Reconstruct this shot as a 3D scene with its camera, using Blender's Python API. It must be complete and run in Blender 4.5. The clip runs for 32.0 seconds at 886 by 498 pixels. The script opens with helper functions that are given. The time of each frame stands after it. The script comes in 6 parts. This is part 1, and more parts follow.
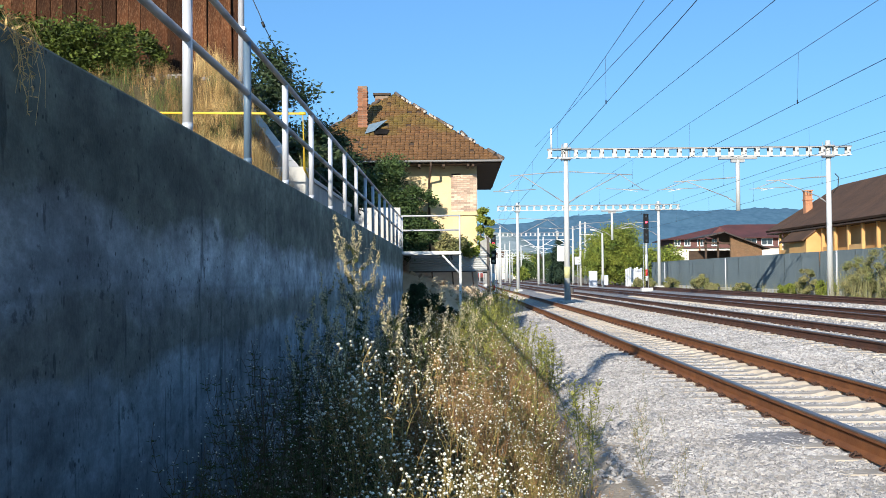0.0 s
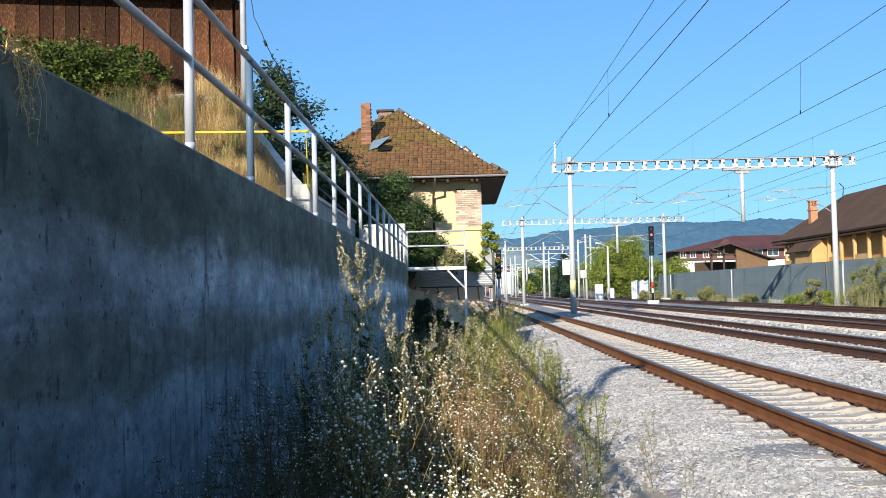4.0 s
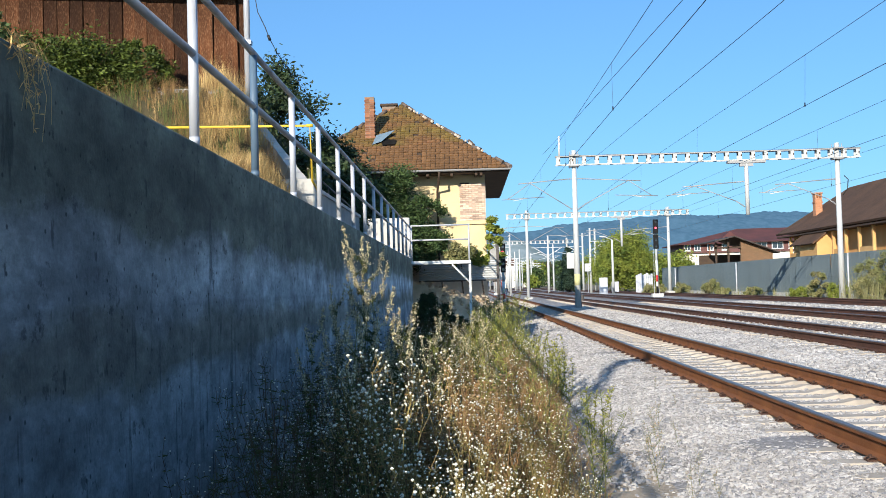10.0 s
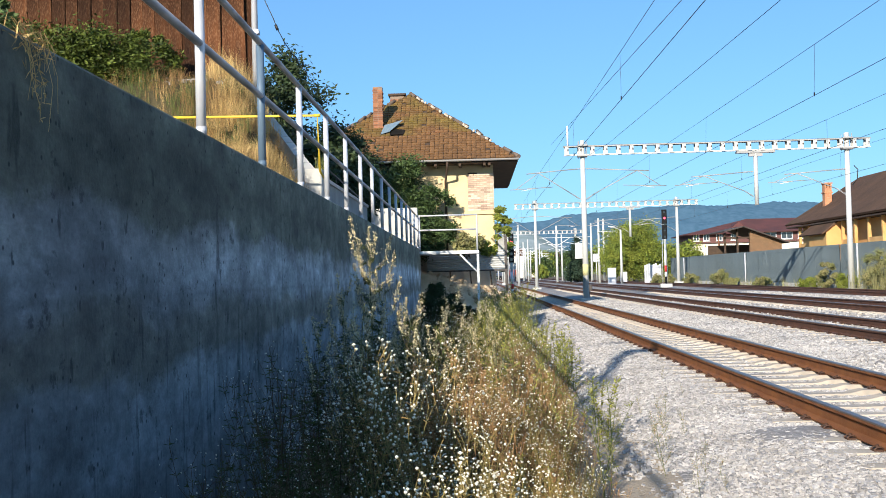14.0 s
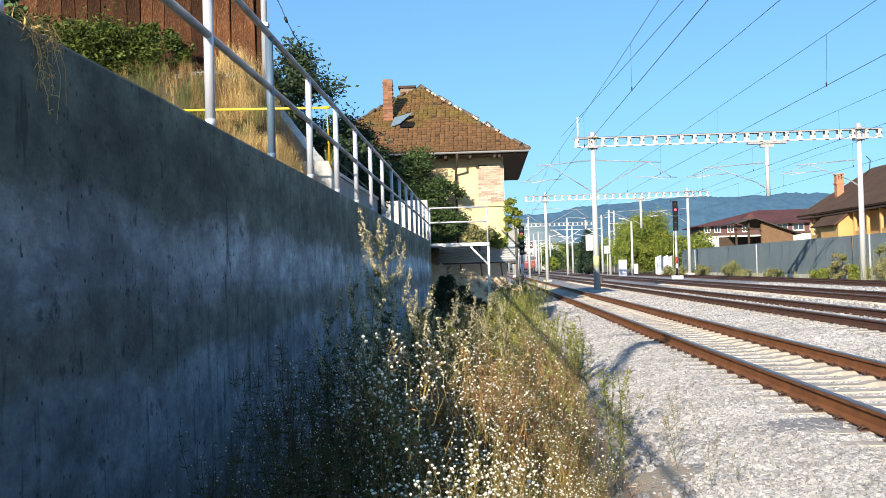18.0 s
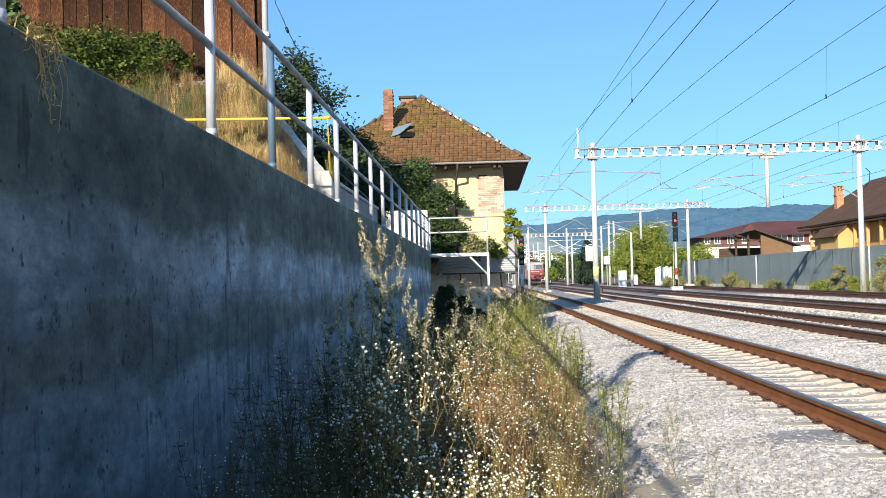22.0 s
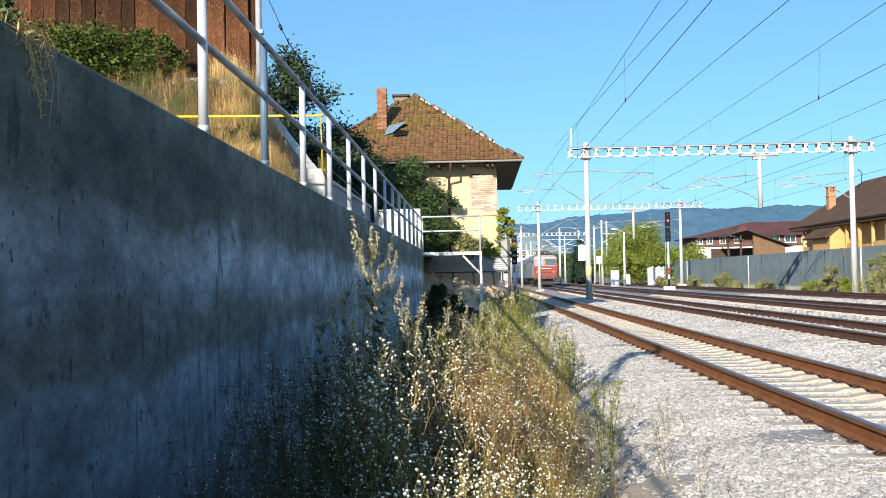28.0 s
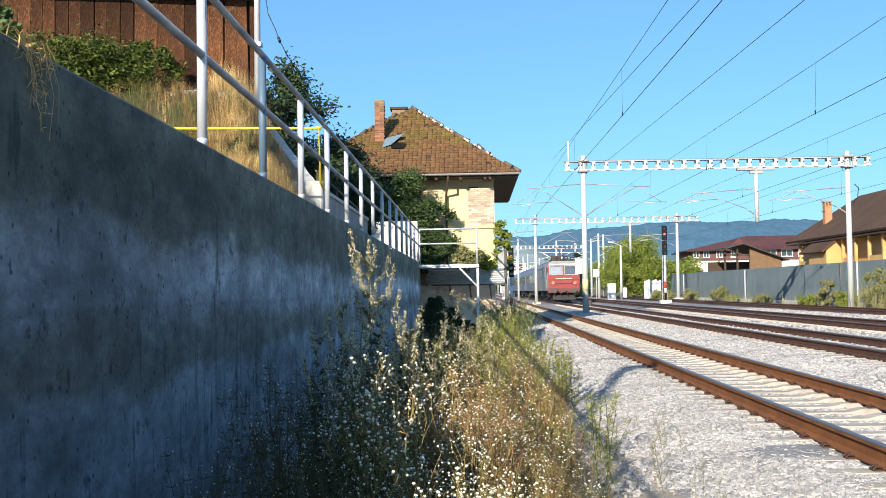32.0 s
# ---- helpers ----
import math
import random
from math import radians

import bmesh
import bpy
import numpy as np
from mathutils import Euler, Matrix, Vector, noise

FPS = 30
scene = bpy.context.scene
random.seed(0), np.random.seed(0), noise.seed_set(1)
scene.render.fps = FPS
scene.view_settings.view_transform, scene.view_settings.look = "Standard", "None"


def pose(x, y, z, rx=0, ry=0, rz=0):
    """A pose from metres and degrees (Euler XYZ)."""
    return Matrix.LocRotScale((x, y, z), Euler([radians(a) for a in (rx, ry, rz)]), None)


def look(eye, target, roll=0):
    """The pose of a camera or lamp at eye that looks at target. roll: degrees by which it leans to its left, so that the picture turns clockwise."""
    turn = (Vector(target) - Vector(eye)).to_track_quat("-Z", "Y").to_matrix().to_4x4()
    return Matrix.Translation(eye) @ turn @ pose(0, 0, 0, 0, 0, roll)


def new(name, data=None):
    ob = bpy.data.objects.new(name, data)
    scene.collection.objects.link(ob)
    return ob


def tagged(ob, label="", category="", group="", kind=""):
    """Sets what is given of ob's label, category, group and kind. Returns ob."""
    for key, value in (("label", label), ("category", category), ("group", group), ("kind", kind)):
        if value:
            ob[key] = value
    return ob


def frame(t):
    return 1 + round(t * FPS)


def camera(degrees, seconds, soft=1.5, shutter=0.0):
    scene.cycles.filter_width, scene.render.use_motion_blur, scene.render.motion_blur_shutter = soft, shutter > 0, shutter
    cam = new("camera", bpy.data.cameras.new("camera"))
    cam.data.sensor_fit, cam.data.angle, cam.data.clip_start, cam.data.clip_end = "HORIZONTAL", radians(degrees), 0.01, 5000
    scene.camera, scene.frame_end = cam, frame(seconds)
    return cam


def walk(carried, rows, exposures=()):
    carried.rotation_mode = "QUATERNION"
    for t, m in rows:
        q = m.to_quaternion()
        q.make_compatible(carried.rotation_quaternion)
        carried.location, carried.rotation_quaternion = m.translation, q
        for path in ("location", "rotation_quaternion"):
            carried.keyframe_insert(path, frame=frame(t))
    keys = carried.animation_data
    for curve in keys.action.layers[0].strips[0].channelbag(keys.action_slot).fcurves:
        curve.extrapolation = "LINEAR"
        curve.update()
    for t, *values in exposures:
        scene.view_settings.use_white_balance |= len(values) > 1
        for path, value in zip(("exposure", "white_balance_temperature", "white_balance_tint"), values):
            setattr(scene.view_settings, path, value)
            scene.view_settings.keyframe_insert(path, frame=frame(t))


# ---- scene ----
cam = camera(45.52, 32.0, soft=0.6)


def shot(x, y, z, yaw, pitch, roll):
    """Camera pose: place, heading to the right of +Y, upward tilt and lean."""
    return Matrix.Translation((x, y, 1.256 + z)) @ pose(0, 0, 0, 0, 0, -yaw) @ pose(0, 0, 0, 90 + pitch) @ pose(0, 0, 0, 0, 0, roll)


walk(cam, [
    (0.0, shot(-0.022, -0.020, 0.007, -0.814, 1.525, -0.506)),
    (0.5, shot(-0.016, -0.012, 0.007, -0.862, 1.544, -0.864)),
    (1.0, shot(-0.001, 0.002, 0.010, -0.971, 1.621, -0.964)),
    (1.5, shot(-0.005, -0.001, 0.010, -1.022, 1.834, -1.108)),
    (2.0, shot(-0.006, -0.007, 0.014, -1.127, 2.056, -1.244)),
    (2.5, shot(-0.007, -0.016, 0.013, -1.187, 2.201, -1.210)),
    (3.0, shot(-0.009, -0.013, 0.014, -1.140, 2.286, -1.297)),
    (3.5, shot(-0.010, -0.011, 0.011, -1.101, 2.364, -1.286)),
    (5.5, shot(-0.007, -0.012, 0.010, -1.194, 2.181, -1.492)),
    (6.0, shot(-0.001, -0.019, 0.007, -1.281, 2.069, -1.592)),
    (6.5, shot(-0.005, -0.016, 0.005, -1.294, 2.042, -1.521)),
    (7.0, shot(-0.004, -0.009, 0.005, -1.312, 2.028, -1.750)),
    (7.5, shot(-0.004, -0.009, 0.007, -1.284, 2.014, -1.701)),
    (8.0, shot(-0.002, -0.021, 0.009, -1.292, 2.004, -1.798)),
    (8.5, shot(-0.009, -0.010, 0.008, -1.299, 2.001, -1.726)),
    (9.0, shot(-0.006, -0.026, 0.007, -1.362, 1.998, -1.610)),
    (9.5, shot(-0.009, -0.013, 0.008, -1.372, 1.990, -1.600)),
    (10.0, shot(-0.014, -0.012, 0.008, -1.330, 2.040, -1.503)),
    (10.5, shot(-0.008, -0.026, 0.006, -1.377, 2.071, -1.444)),
    (11.0, shot(-0.012, -0.018, 0.007, -1.369, 2.097, -1.449)),
    (11.5, shot(-0.007, -0.016, 0.009, -1.317, 2.058, -1.465)),
    (12.0, shot(-0.004, -0.000, 0.004, -1.319, 1.973, -1.646)),
    (12.5, shot(0.002, 0.001, 0.003, -1.348, 1.799, -1.630)),
    (13.0, shot(0.000, -0.000, -0.000, -1.455, 1.543, -1.593)),
    (13.5, shot(-0.003, -0.011, 0.001, -1.644, 1.495, -1.365)),
    (14.0, shot(0.001, -0.019, 0.004, -1.804, 1.516, -1.460)),
    (14.5, shot(0.003, -0.022, 0.001, -2.016, 1.557, -1.609)),
    (16.5, shot(0.007, 0.007, -0.001, -2.465, 1.277, -1.538)),
    (17.0, shot(0.005, 0.002, -0.002, -2.457, 1.183, -1.616)),
    (17.5, shot(0.002, 0.007, -0.000, -2.444, 1.148, -1.602)),
    (18.0, shot(0.003, 0.006, 0.000, -2.383, 1.119, -1.611)),
    (18.5, shot(0.006, 0.004, -0.001, -2.294, 1.077, -1.653)),
    (19.0, shot(0.008, 0.013, 0.002, -2.208, 0.983, -1.604)),
    (19.5, shot(0.019, 0.010, -0.000, -2.146, 0.869, -1.625)),
    (20.0, shot(0.016, 0.003, -0.001, -2.136, 0.877, -1.483)),
    (20.5, shot(0.014, -0.008, 0.001, -2.217, 0.952, -1.521)),
    (21.0, shot(0.008, 0.005, 0.002, -2.308, 1.155, -1.450)),
    (21.5, shot(0.006, 0.002, 0.006, -2.321, 1.417, -1.560)),
    (22.0, shot(0.002, -0.003, 0.004, -2.355, 1.660, -1.369)),
    (22.5, shot(0.001, -0.009, 0.004, -2.314, 1.822, -1.265)),
    (23.0, shot(0.004, -0.005, 0.002, -2.226, 1.880, -1.295)),
    (23.5, shot(0.005, 0.002, 0.002, -2.157, 1.862, -1.223)),
    (24.0, shot(0.013, 0.013, 0.004, -2.093, 1.789, -1.295)),
    (24.5, shot(0.012, 0.007, 0.003, -2.018, 1.707, -1.190)),
    (25.0, shot(0.011, 0.008, 0.003, -2.021, 1.618, -1.193)),
    (25.5, shot(0.006, 0.008, 0.000, -2.071, 1.536, -1.262)),
    (27.5, shot(0.008, 0.002, 0.001, -2.003, 1.571, -1.059)),
    (28.0, shot(0.007, 0.005, -0.000, -1.972, 1.589, -1.088)),
    (28.5, shot(0.012, -0.015, -0.000, -1.939, 1.600, -1.100)),
    (29.0, shot(0.017, -0.011, 0.001, -1.938, 1.610, -1.031)),
    (29.5, shot(0.013, 0.005, 0.002, -1.959, 1.600, -1.098)),
    (30.0, shot(0.010, 0.015, 0.005, -1.953, 1.603, -1.070)),
    (30.5, shot(0.012, -0.005, 0.006, -1.931, 1.727, -0.771)),
    (31.0, shot(0.000, 0.006, 0.008, -1.830, 1.871, -0.778)),
    (31.5, shot(-0.002, -0.007, 0.007, -1.807, 2.090, -0.711)),
    (32.0, shot(0.003, -0.011, 0.007, -1.789, 2.255, -0.815)),
], exposures=[(0.0, 0.47, 5720, 9), (13.0, 0.48, 5720, 9), (14.2, 0.60, 5950, 10), (16.5, 0.63, 6000, 10), (24.0, 0.66, 5950, 9), (32.0, 0.66, 5900, 9)])

# ---- light ----
SUN = Vector((0.845, 2.4, -1.0)).normalized()      # the way the sunlight travels
world = bpy.data.worlds.new("world")
scene.world = world
world.use_nodes = True
wn = world.node_tree
sky = wn.nodes.new("ShaderNodeTexSky")
sky.sky_type = "NISHITA"
sky.sun_disc = False
sky.sun_elevation = math.asin(-SUN.z)
sky.sun_rotation = math.atan2(-SUN.x, -SUN.y)
sky.air_density, sky.dust_density, sky.ozone_density = 1.0, 0.6, 3.6
tone = wn.nodes.new("ShaderNodeHueSaturation")
tone.inputs["Saturation"].default_value = 1.0
tone.inputs["Hue"].default_value = 0.508
wn.links.new(sky.outputs[0], tone.inputs["Color"])
even = wn.nodes.new("ShaderNodeGamma")
even.inputs["Gamma"].default_value = 0.62
wn.links.new(tone.outputs[0], even.inputs["Color"])
tint = wn.nodes.new("ShaderNodeMix")
tint.data_type, tint.blend_type = "RGBA", "MULTIPLY"
tint.inputs["Factor"].default_value, tint.inputs["B"].default_value = 1.0, (0.505, 0.79, 0.985, 1)
wn.links.new(even.outputs[0], tint.inputs["A"])
wn.links.new(tint.outputs["Result"], wn.nodes["Background"].inputs[0])
wn.nodes["Background"].inputs[1].default_value = 0.213
sun = new("sun", bpy.data.lights.new("sun", "SUN"))
sun.data.energy, sun.data.angle, sun.data.color = 5.0, radians(0.55), (1.0, 0.86, 0.66)
sun.matrix_basis = look((0, 0, 60), Vector((0, 0, 60)) + SUN)


# ---- materials ----
def material(name, c1, c2=None, scale=4.0, rough=0.8, metal=0.0, bump=0.0, fine=60.0, stretch=(1, 1, 1), island=0.0, mix2=None, rand=0.0, detail=6.0, spec=0.5):
    """Two-scale noise colour between c1 and c2, with fine relief; rand/island vary the value piece by piece."""
    m = bpy.data.materials.new(name)
    m.use_nodes = True
    t = m.node_tree
    n, l = t.nodes, t.links
    b = n["Principled BSDF"]
    b.inputs["Roughness"].default_value, b.inputs["Metallic"].default_value = rough, metal
    b.inputs["Specular IOR Level"].default_value = spec
    c2 = c2 or c1
    co = n.new("ShaderNodeTexCoord")
    mp = n.new("ShaderNodeMapping")
    mp.inputs["Scale"].default_value = stretch
    l.new(co.outputs["Object"], mp.inputs[0])
    big = n.new("ShaderNodeTexNoise")
    big.inputs["Scale"].default_value, big.inputs["Detail"].default_value = scale, detail
    l.new(mp.outputs[0], big.inputs["Vector"])
    ramp = n.new("ShaderNodeMapRange")
    ramp.inputs["From Min"].default_value, ramp.inputs["From Max"].default_value = 0.3, 0.7
    l.new(big.outputs[0], ramp.inputs["Value"])
    mx = n.new("ShaderNodeMix")
    mx.data_type = "RGBA"
    mx.inputs["A"].default_value, mx.inputs["B"].default_value = (*c1, 1), (*c2, 1)
    l.new(ramp.outputs[0], mx.inputs["Factor"])
    col = mx.outputs["Result"]
    sm = n.new("ShaderNodeTexNoise")
    sm.inputs["Scale"].default_value, sm.inputs["Detail"].default_value = fine, 4.0
    l.new(mp.outputs[0], sm.inputs["Vector"])
    if mix2:
        r2 = n.new("ShaderNodeMapRange")
        r2.inputs["From Min"].default_value, r2.inputs["From Max"].default_value = 0.5, 0.75
        l.new(sm.outputs[0], r2.inputs["Value"])
        m2 = n.new("ShaderNodeMix")
        m2.data_type = "RGBA"
        m2.inputs["B"].default_value = (*mix2, 1)
        l.new(r2.outputs[0], m2.inputs["Factor"])
        l.new(col, m2.inputs["A"])
        col = m2.outputs["Result"]
    if rand or island:
        src = n.new("ShaderNodeObjectInfo").outputs["Random"] if rand else n.new("ShaderNodeNewGeometry").outputs["Random Per Island"]
        k = rand or island
        r3 = n.new("ShaderNodeMapRange")
        r3.inputs["To Min"].default_value, r3.inputs["To Max"].default_value = 1 - k, 1 + k
        l.new(src, r3.inputs["Value"])
        h = n.new("ShaderNodeHueSaturation")
        l.new(r3.outputs[0], h.inputs["Value"])
        l.new(col, h.inputs["Color"])
        col = h.outputs["Color"]
    l.new(col, b.inputs["Base Color"])
    if bump:
        bp = n.new("ShaderNodeBump")
        bp.inputs["Strength"].default_value, bp.inputs["Distance"].default_value = bump, 0.02
        l.new(sm.outputs[0], bp.inputs["Height"])
        l.new(bp.outputs[0], b.inputs["Normal"])
    return m


def glow(name, colour, strength):
    m = material(name, colour)
    b = m.node_tree.nodes["Principled BSDF"]
    b.inputs["Emission Color"].default_value, b.inputs["Emission Strength"].default_value = (*colour, 1), strength
    return m


GALV = material("galvanised_paint", (0.62, 0.62, 0.64), (0.48, 0.49, 0.53), 3, 0.45, 0.15, 0.1)
RAILPAINT = material("worn_rail_paint", (0.50, 0.50, 0.52), (0.20, 0.20, 0.21), 5, 0.45, 0.2, 0.15, 40, (1, 0.35, 1))
WHITEPOLE = material("mast_paint", (0.60, 0.60, 0.58), (0.48, 0.48, 0.46), 1.2, 0.6, 0, 0.1, 30, (1, 1, 0.2))
BEAMGREY = material("beam_grey", (0.42, 0.41, 0.40), (0.30, 0.29, 0.28), 2, 0.6, 0.1, 0.1, 30, (0.3, 1, 1))
STEEL_DARK = material("dark_steel", (0.06, 0.055, 0.05), (0.11, 0.09, 0.08), 6, 0.5, 0.5)
WIRE = material("wire", (0.03, 0.028, 0.027), (0.05, 0.045, 0.04), 2, 0.5, 0.6)
RAILRUST = material("rusty_rail", (0.27, 0.105, 0.03), (0.17, 0.062, 0.02), 4, 0.75, 0.1, 0.25, 60)
RAILHEAD = material("worn_rail_head", (0.26, 0.23, 0.22), (0.18, 0.14, 0.12), 1.5, 0.42, 0.6, 0.03, 60, (1, 0.05, 1))
RAILDARK = material("dark_rusty_rail", (0.13, 0.055, 0.03), (0.075, 0.035, 0.022), 3, 0.8, 0.1, 0.25, 60)
BLUEPOST = material("blue_grey_paint", (0.13, 0.19, 0.26), (0.10, 0.15, 0.21), 3, 0.5, 0, 0.1)
FINES = material("sandy_fines", (0.42, 0.34, 0.24), (0.31, 0.25, 0.18), 1.4, 0.95, 0, 0.9, 28, mix2=(0.38, 0.33, 0.27))
RUBBLE = material("rubble_stone", (0.62, 0.48, 0.32), (0.44, 0.33, 0.21), 3, 0.95, 0, 0.6, 22, rand=0.3)
SLEEPER = material("sleeper_concrete", (0.54, 0.46, 0.36), (0.40, 0.345, 0.28), 5, 0.9, 0, 0.35, 70, rand=0.12)
CLIP = material("clip_iron", (0.06, 0.03, 0.02), (0.1, 0.05, 0.03), 20, 0.7, 0.4)
STONE = material("ballast_stone", (0.46, 0.437, 0.42), (0.335, 0.317, 0.302), 0.9, 0.95, 0, 0.5, 60, island=0.33, spec=0.2)
BALLAST = material("ballast_bed", (0.34, 0.31, 0.285), (0.22, 0.20, 0.18), 0.6, 0.95, 0, 1.0, 26, mix2=(0.5, 0.46, 0.425))
EARTH = material("earth", (0.24, 0.18, 0.11), (0.15, 0.11, 0.065), 1.5, 0.95, 0, 0.8, 18, mix2=(0.12, 0.14, 0.05))
DRYGROUND = material("dry_grass_ground", (0.16, 0.105, 0.045), (0.06, 0.055, 0.022), 1.2, 0.95, 0, 0.8, 25)
CONCPALE = material("pale_concrete", (0.62, 0.6, 0.55), (0.5, 0.48, 0.44), 2, 0.85, 0, 0.2, 40)
PLANK = material("barn_plank", (0.135, 0.05, 0.018), (0.028, 0.012, 0.006), 1.9, 0.85, 0, 0.9, 22, (5, 5, 0.9), rand=0.6, mix2=(0.23, 0.125, 0.065), spec=0.2)
DARKROOF = material("barn_roof", (0.05, 0.04, 0.035), (0.08, 0.06, 0.05), 3, 0.9)
YELLOWBAND = material("faded_yellow", (0.62, 0.58, 0.25), (0.55, 0.52, 0.3), 3, 0.7)
YELLOWPIPE = material("gas_pipe_yellow", (0.75, 0.52, 0.04), (0.65, 0.43, 0.03), 4, 0.5)
PLASTER = material("yellow_plaster", (0.78, 0.62, 0.35), (0.68, 0.52, 0.27), 1.2, 0.9, 0, 0.25, 30, mix2=(0.66, 0.54, 0.36))
BRICK = material("house_brick", (0.25, 0.088, 0.038), (0.34, 0.16, 0.08), 5, 0.9, 0, 0.3, 50, rand=0.4, mix2=(0.20, 0.12, 0.08))
OLDMORTAR = material("sooty_mortar", (0.30, 0.22, 0.16), (0.22, 0.16, 0.12), 5, 0.95, 0, 0.3)
MORTAR = material("mortar", (0.66, 0.58, 0.47), (0.55, 0.47, 0.38), 5, 0.95, 0, 0.3)
TILE = material("mossy_tile", (0.21, 0.092, 0.035), (0.165, 0.125, 0.016), 0.75, 0.9, 0, 0.4, 30, island=0.22, mix2=(0.13, 0.075, 0.035))
TILE_ONE = material("mossy_tile_single", (0.21, 0.09, 0.035), (0.15, 0.10, 0.026), 2.5, 0.9, 0, 0.4, 30, rand=0.24, mix2=(0.13, 0.075, 0.035))
PIERBRICK = material("pale_brick", (0.56, 0.33, 0.22), (0.70, 0.54, 0.41), 9, 0.9, 0, 0.3, 50, rand=0.35, mix2=(0.62, 0.50, 0.40))
RIDGE = material("ridge_tile", (0.12, 0.09, 0.07), (0.2, 0.14, 0.1), 3, 0.9, rand=0.3)
TIMBER = material("dark_timber", (0.05, 0.032, 0.022), (0.08, 0.05, 0.03), 4, 0.85)
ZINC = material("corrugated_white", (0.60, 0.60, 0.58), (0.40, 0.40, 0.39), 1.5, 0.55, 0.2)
WHITEPAINT = material("white_paint", (0.8, 0.8, 0.78), (0.7, 0.7, 0.68), 2, 0.5)
BLUEGREY = material("fence_sheet", (0.075, 0.105, 0.12), (0.105, 0.135, 0.148), 0.4, 0.5, 0.15, 0, 10, (1, 1, 0.3), rand=0.08)
REDPAINT = material("loco_red", (0.30, 0.032, 0.026), (0.22, 0.03, 0.025), 2.5, 0.5, mix2=(0.28, 0.06, 0.045))


# ---- mesh helpers ----
class Shape:
    """Collects vertices and faces of one mesh."""

    def __init__(self):
        self.v, self.f, self.s = [], [], []

    def add(self, verts, faces, smooth=False):
        k = len(self.v)
        self.v += [tuple(p) for p in verts]
        self.f += [tuple(i + k for i in q) for q in faces]
        self.s += [smooth] * len(faces)
        return self

    def box(self, x0, y0, z0, x1, y1, z1, bevel=0.0):
        if bevel:
            b = min(bevel, (x1 - x0) * 0.45, (y1 - y0) * 0.45)
            ring = [(x0 + b, y0), (x1 - b, y0), (x1, y0 + b), (x1, y1 - b), (x1 - b, y1), (x0 + b, y1), (x0, y1 - b), (x0, y0 + b)]
            return self.prism(ring, z0, z1)
        v = [(x, y, z) for z in (z0, z1) for y in (y0, y1) for x in (x0, x1)]
        return self.add(v, [(0, 2, 3, 1), (4, 5, 7, 6), (0, 1, 5, 4), (2, 6, 7, 3), (0, 4, 6, 2), (1, 3, 7, 5)])

    def prism(self, ring, z0, z1):
        n = len(ring)
        v = [(x, y, z0) for x, y in ring] + [(x, y, z1) for x, y in ring]
        return self.add(v, [tuple(range(n))[::-1], tuple(range(n, 2 * n))] + [(i, (i + 1) % n, n + (i + 1) % n, n + i) for i in range(n)])

    def sweep(self, ring, y0, y1):
        """A profile in x, z drawn along y."""
        n = len(ring)
        v = [(x, y0, z) for x, z in ring] + [(x, y1, z) for x, z in ring]
        return self.add(v, [tuple(range(n)), tuple(range(n, 2 * n))[::-1]] + [(i, n + i, n + (i + 1) % n, (i + 1) % n) for i in range(n)])

    def sweepx(self, ring, x0, x1):
        """A profile in y, z drawn along x."""
        n = len(ring)
        v = [(x0, y, z) for y, z in ring] + [(x1, y, z) for y, z in ring]
        return self.add(v, [tuple(range(n))[::-1], tuple(range(n, 2 * n))] + [(i, (i + 1) % n, n + (i + 1) % n, n + i) for i in range(n)])

    def tube(self, p, q, r, r2=None, n=8, caps=True):
        p, q = Vector(p), Vector(q)
        r2 = r if r2 is None else r2
        d = (q - p).normalized()
        a = d.orthogonal().normalized()
        b = d.cross(a)
        v = []
        for c, rr in ((p, r), (q, r2)):
            v += [c + (a * math.cos(2 * math.pi * i / n) + b * math.sin(2 * math.pi * i / n)) * rr for i in range(n)]
        f = [(i, (i + 1) % n, n + (i + 1) % n, n + i) for i in range(n)]
        self.add(v, f, n > 5)
        if caps:
            k = len(self.v) - 2 * n
            self.f += [tuple(k + i for i in range(n))[::-1], tuple(k + n + i for i in range(n))]
            self.s += [False, False]
        return self

    def path(self, pts, r, n=6):
        pts = [Vector(p) for p in pts]
        a, v = None, []
        for i, p in enumerate(pts):
            d = (pts[min(i + 1, len(pts) - 1)] - pts[max(i - 1, 0)]).normalized()
            a = d.orthogonal().normalized() if a is None else (a - d * a.dot(d)).normalized()
            b = d.cross(a)
            v += [p + (a * math.cos(2 * math.pi * k / n) + b * math.sin(2 * math.pi * k / n)) * r for k in range(n)]
        f = [(j * n + k, j * n + (k + 1) % n, (j + 1) * n + (k + 1) % n, (j + 1) * n + k) for j in range(len(pts) - 1) for k in range(n)]
        e = (len(pts) - 1) * n
        return self.add(v, f + [tuple(range(n))[::-1], tuple(range(e, e + n))], n > 5)

    def quad(self, a, b, c, d):
        return self.add([a, b, c, d], [(0, 1, 2, 3)])

    def slab(self, a, b, c, d, t):
        """A plate of thickness t below the quad a b c d."""
        a, b, c, d = (Vector(p) for p in (a, b, c, d))
        n = (b - a).cross(d - a).normalized() * t
        return self.add([a, b, c, d, a - n, b - n, c - n, d - n], [(0, 1, 2, 3), (7, 6, 5, 4), (0, 4, 5, 1), (1, 5, 6, 2), (2, 6, 7, 3), (3, 7, 4, 0)])

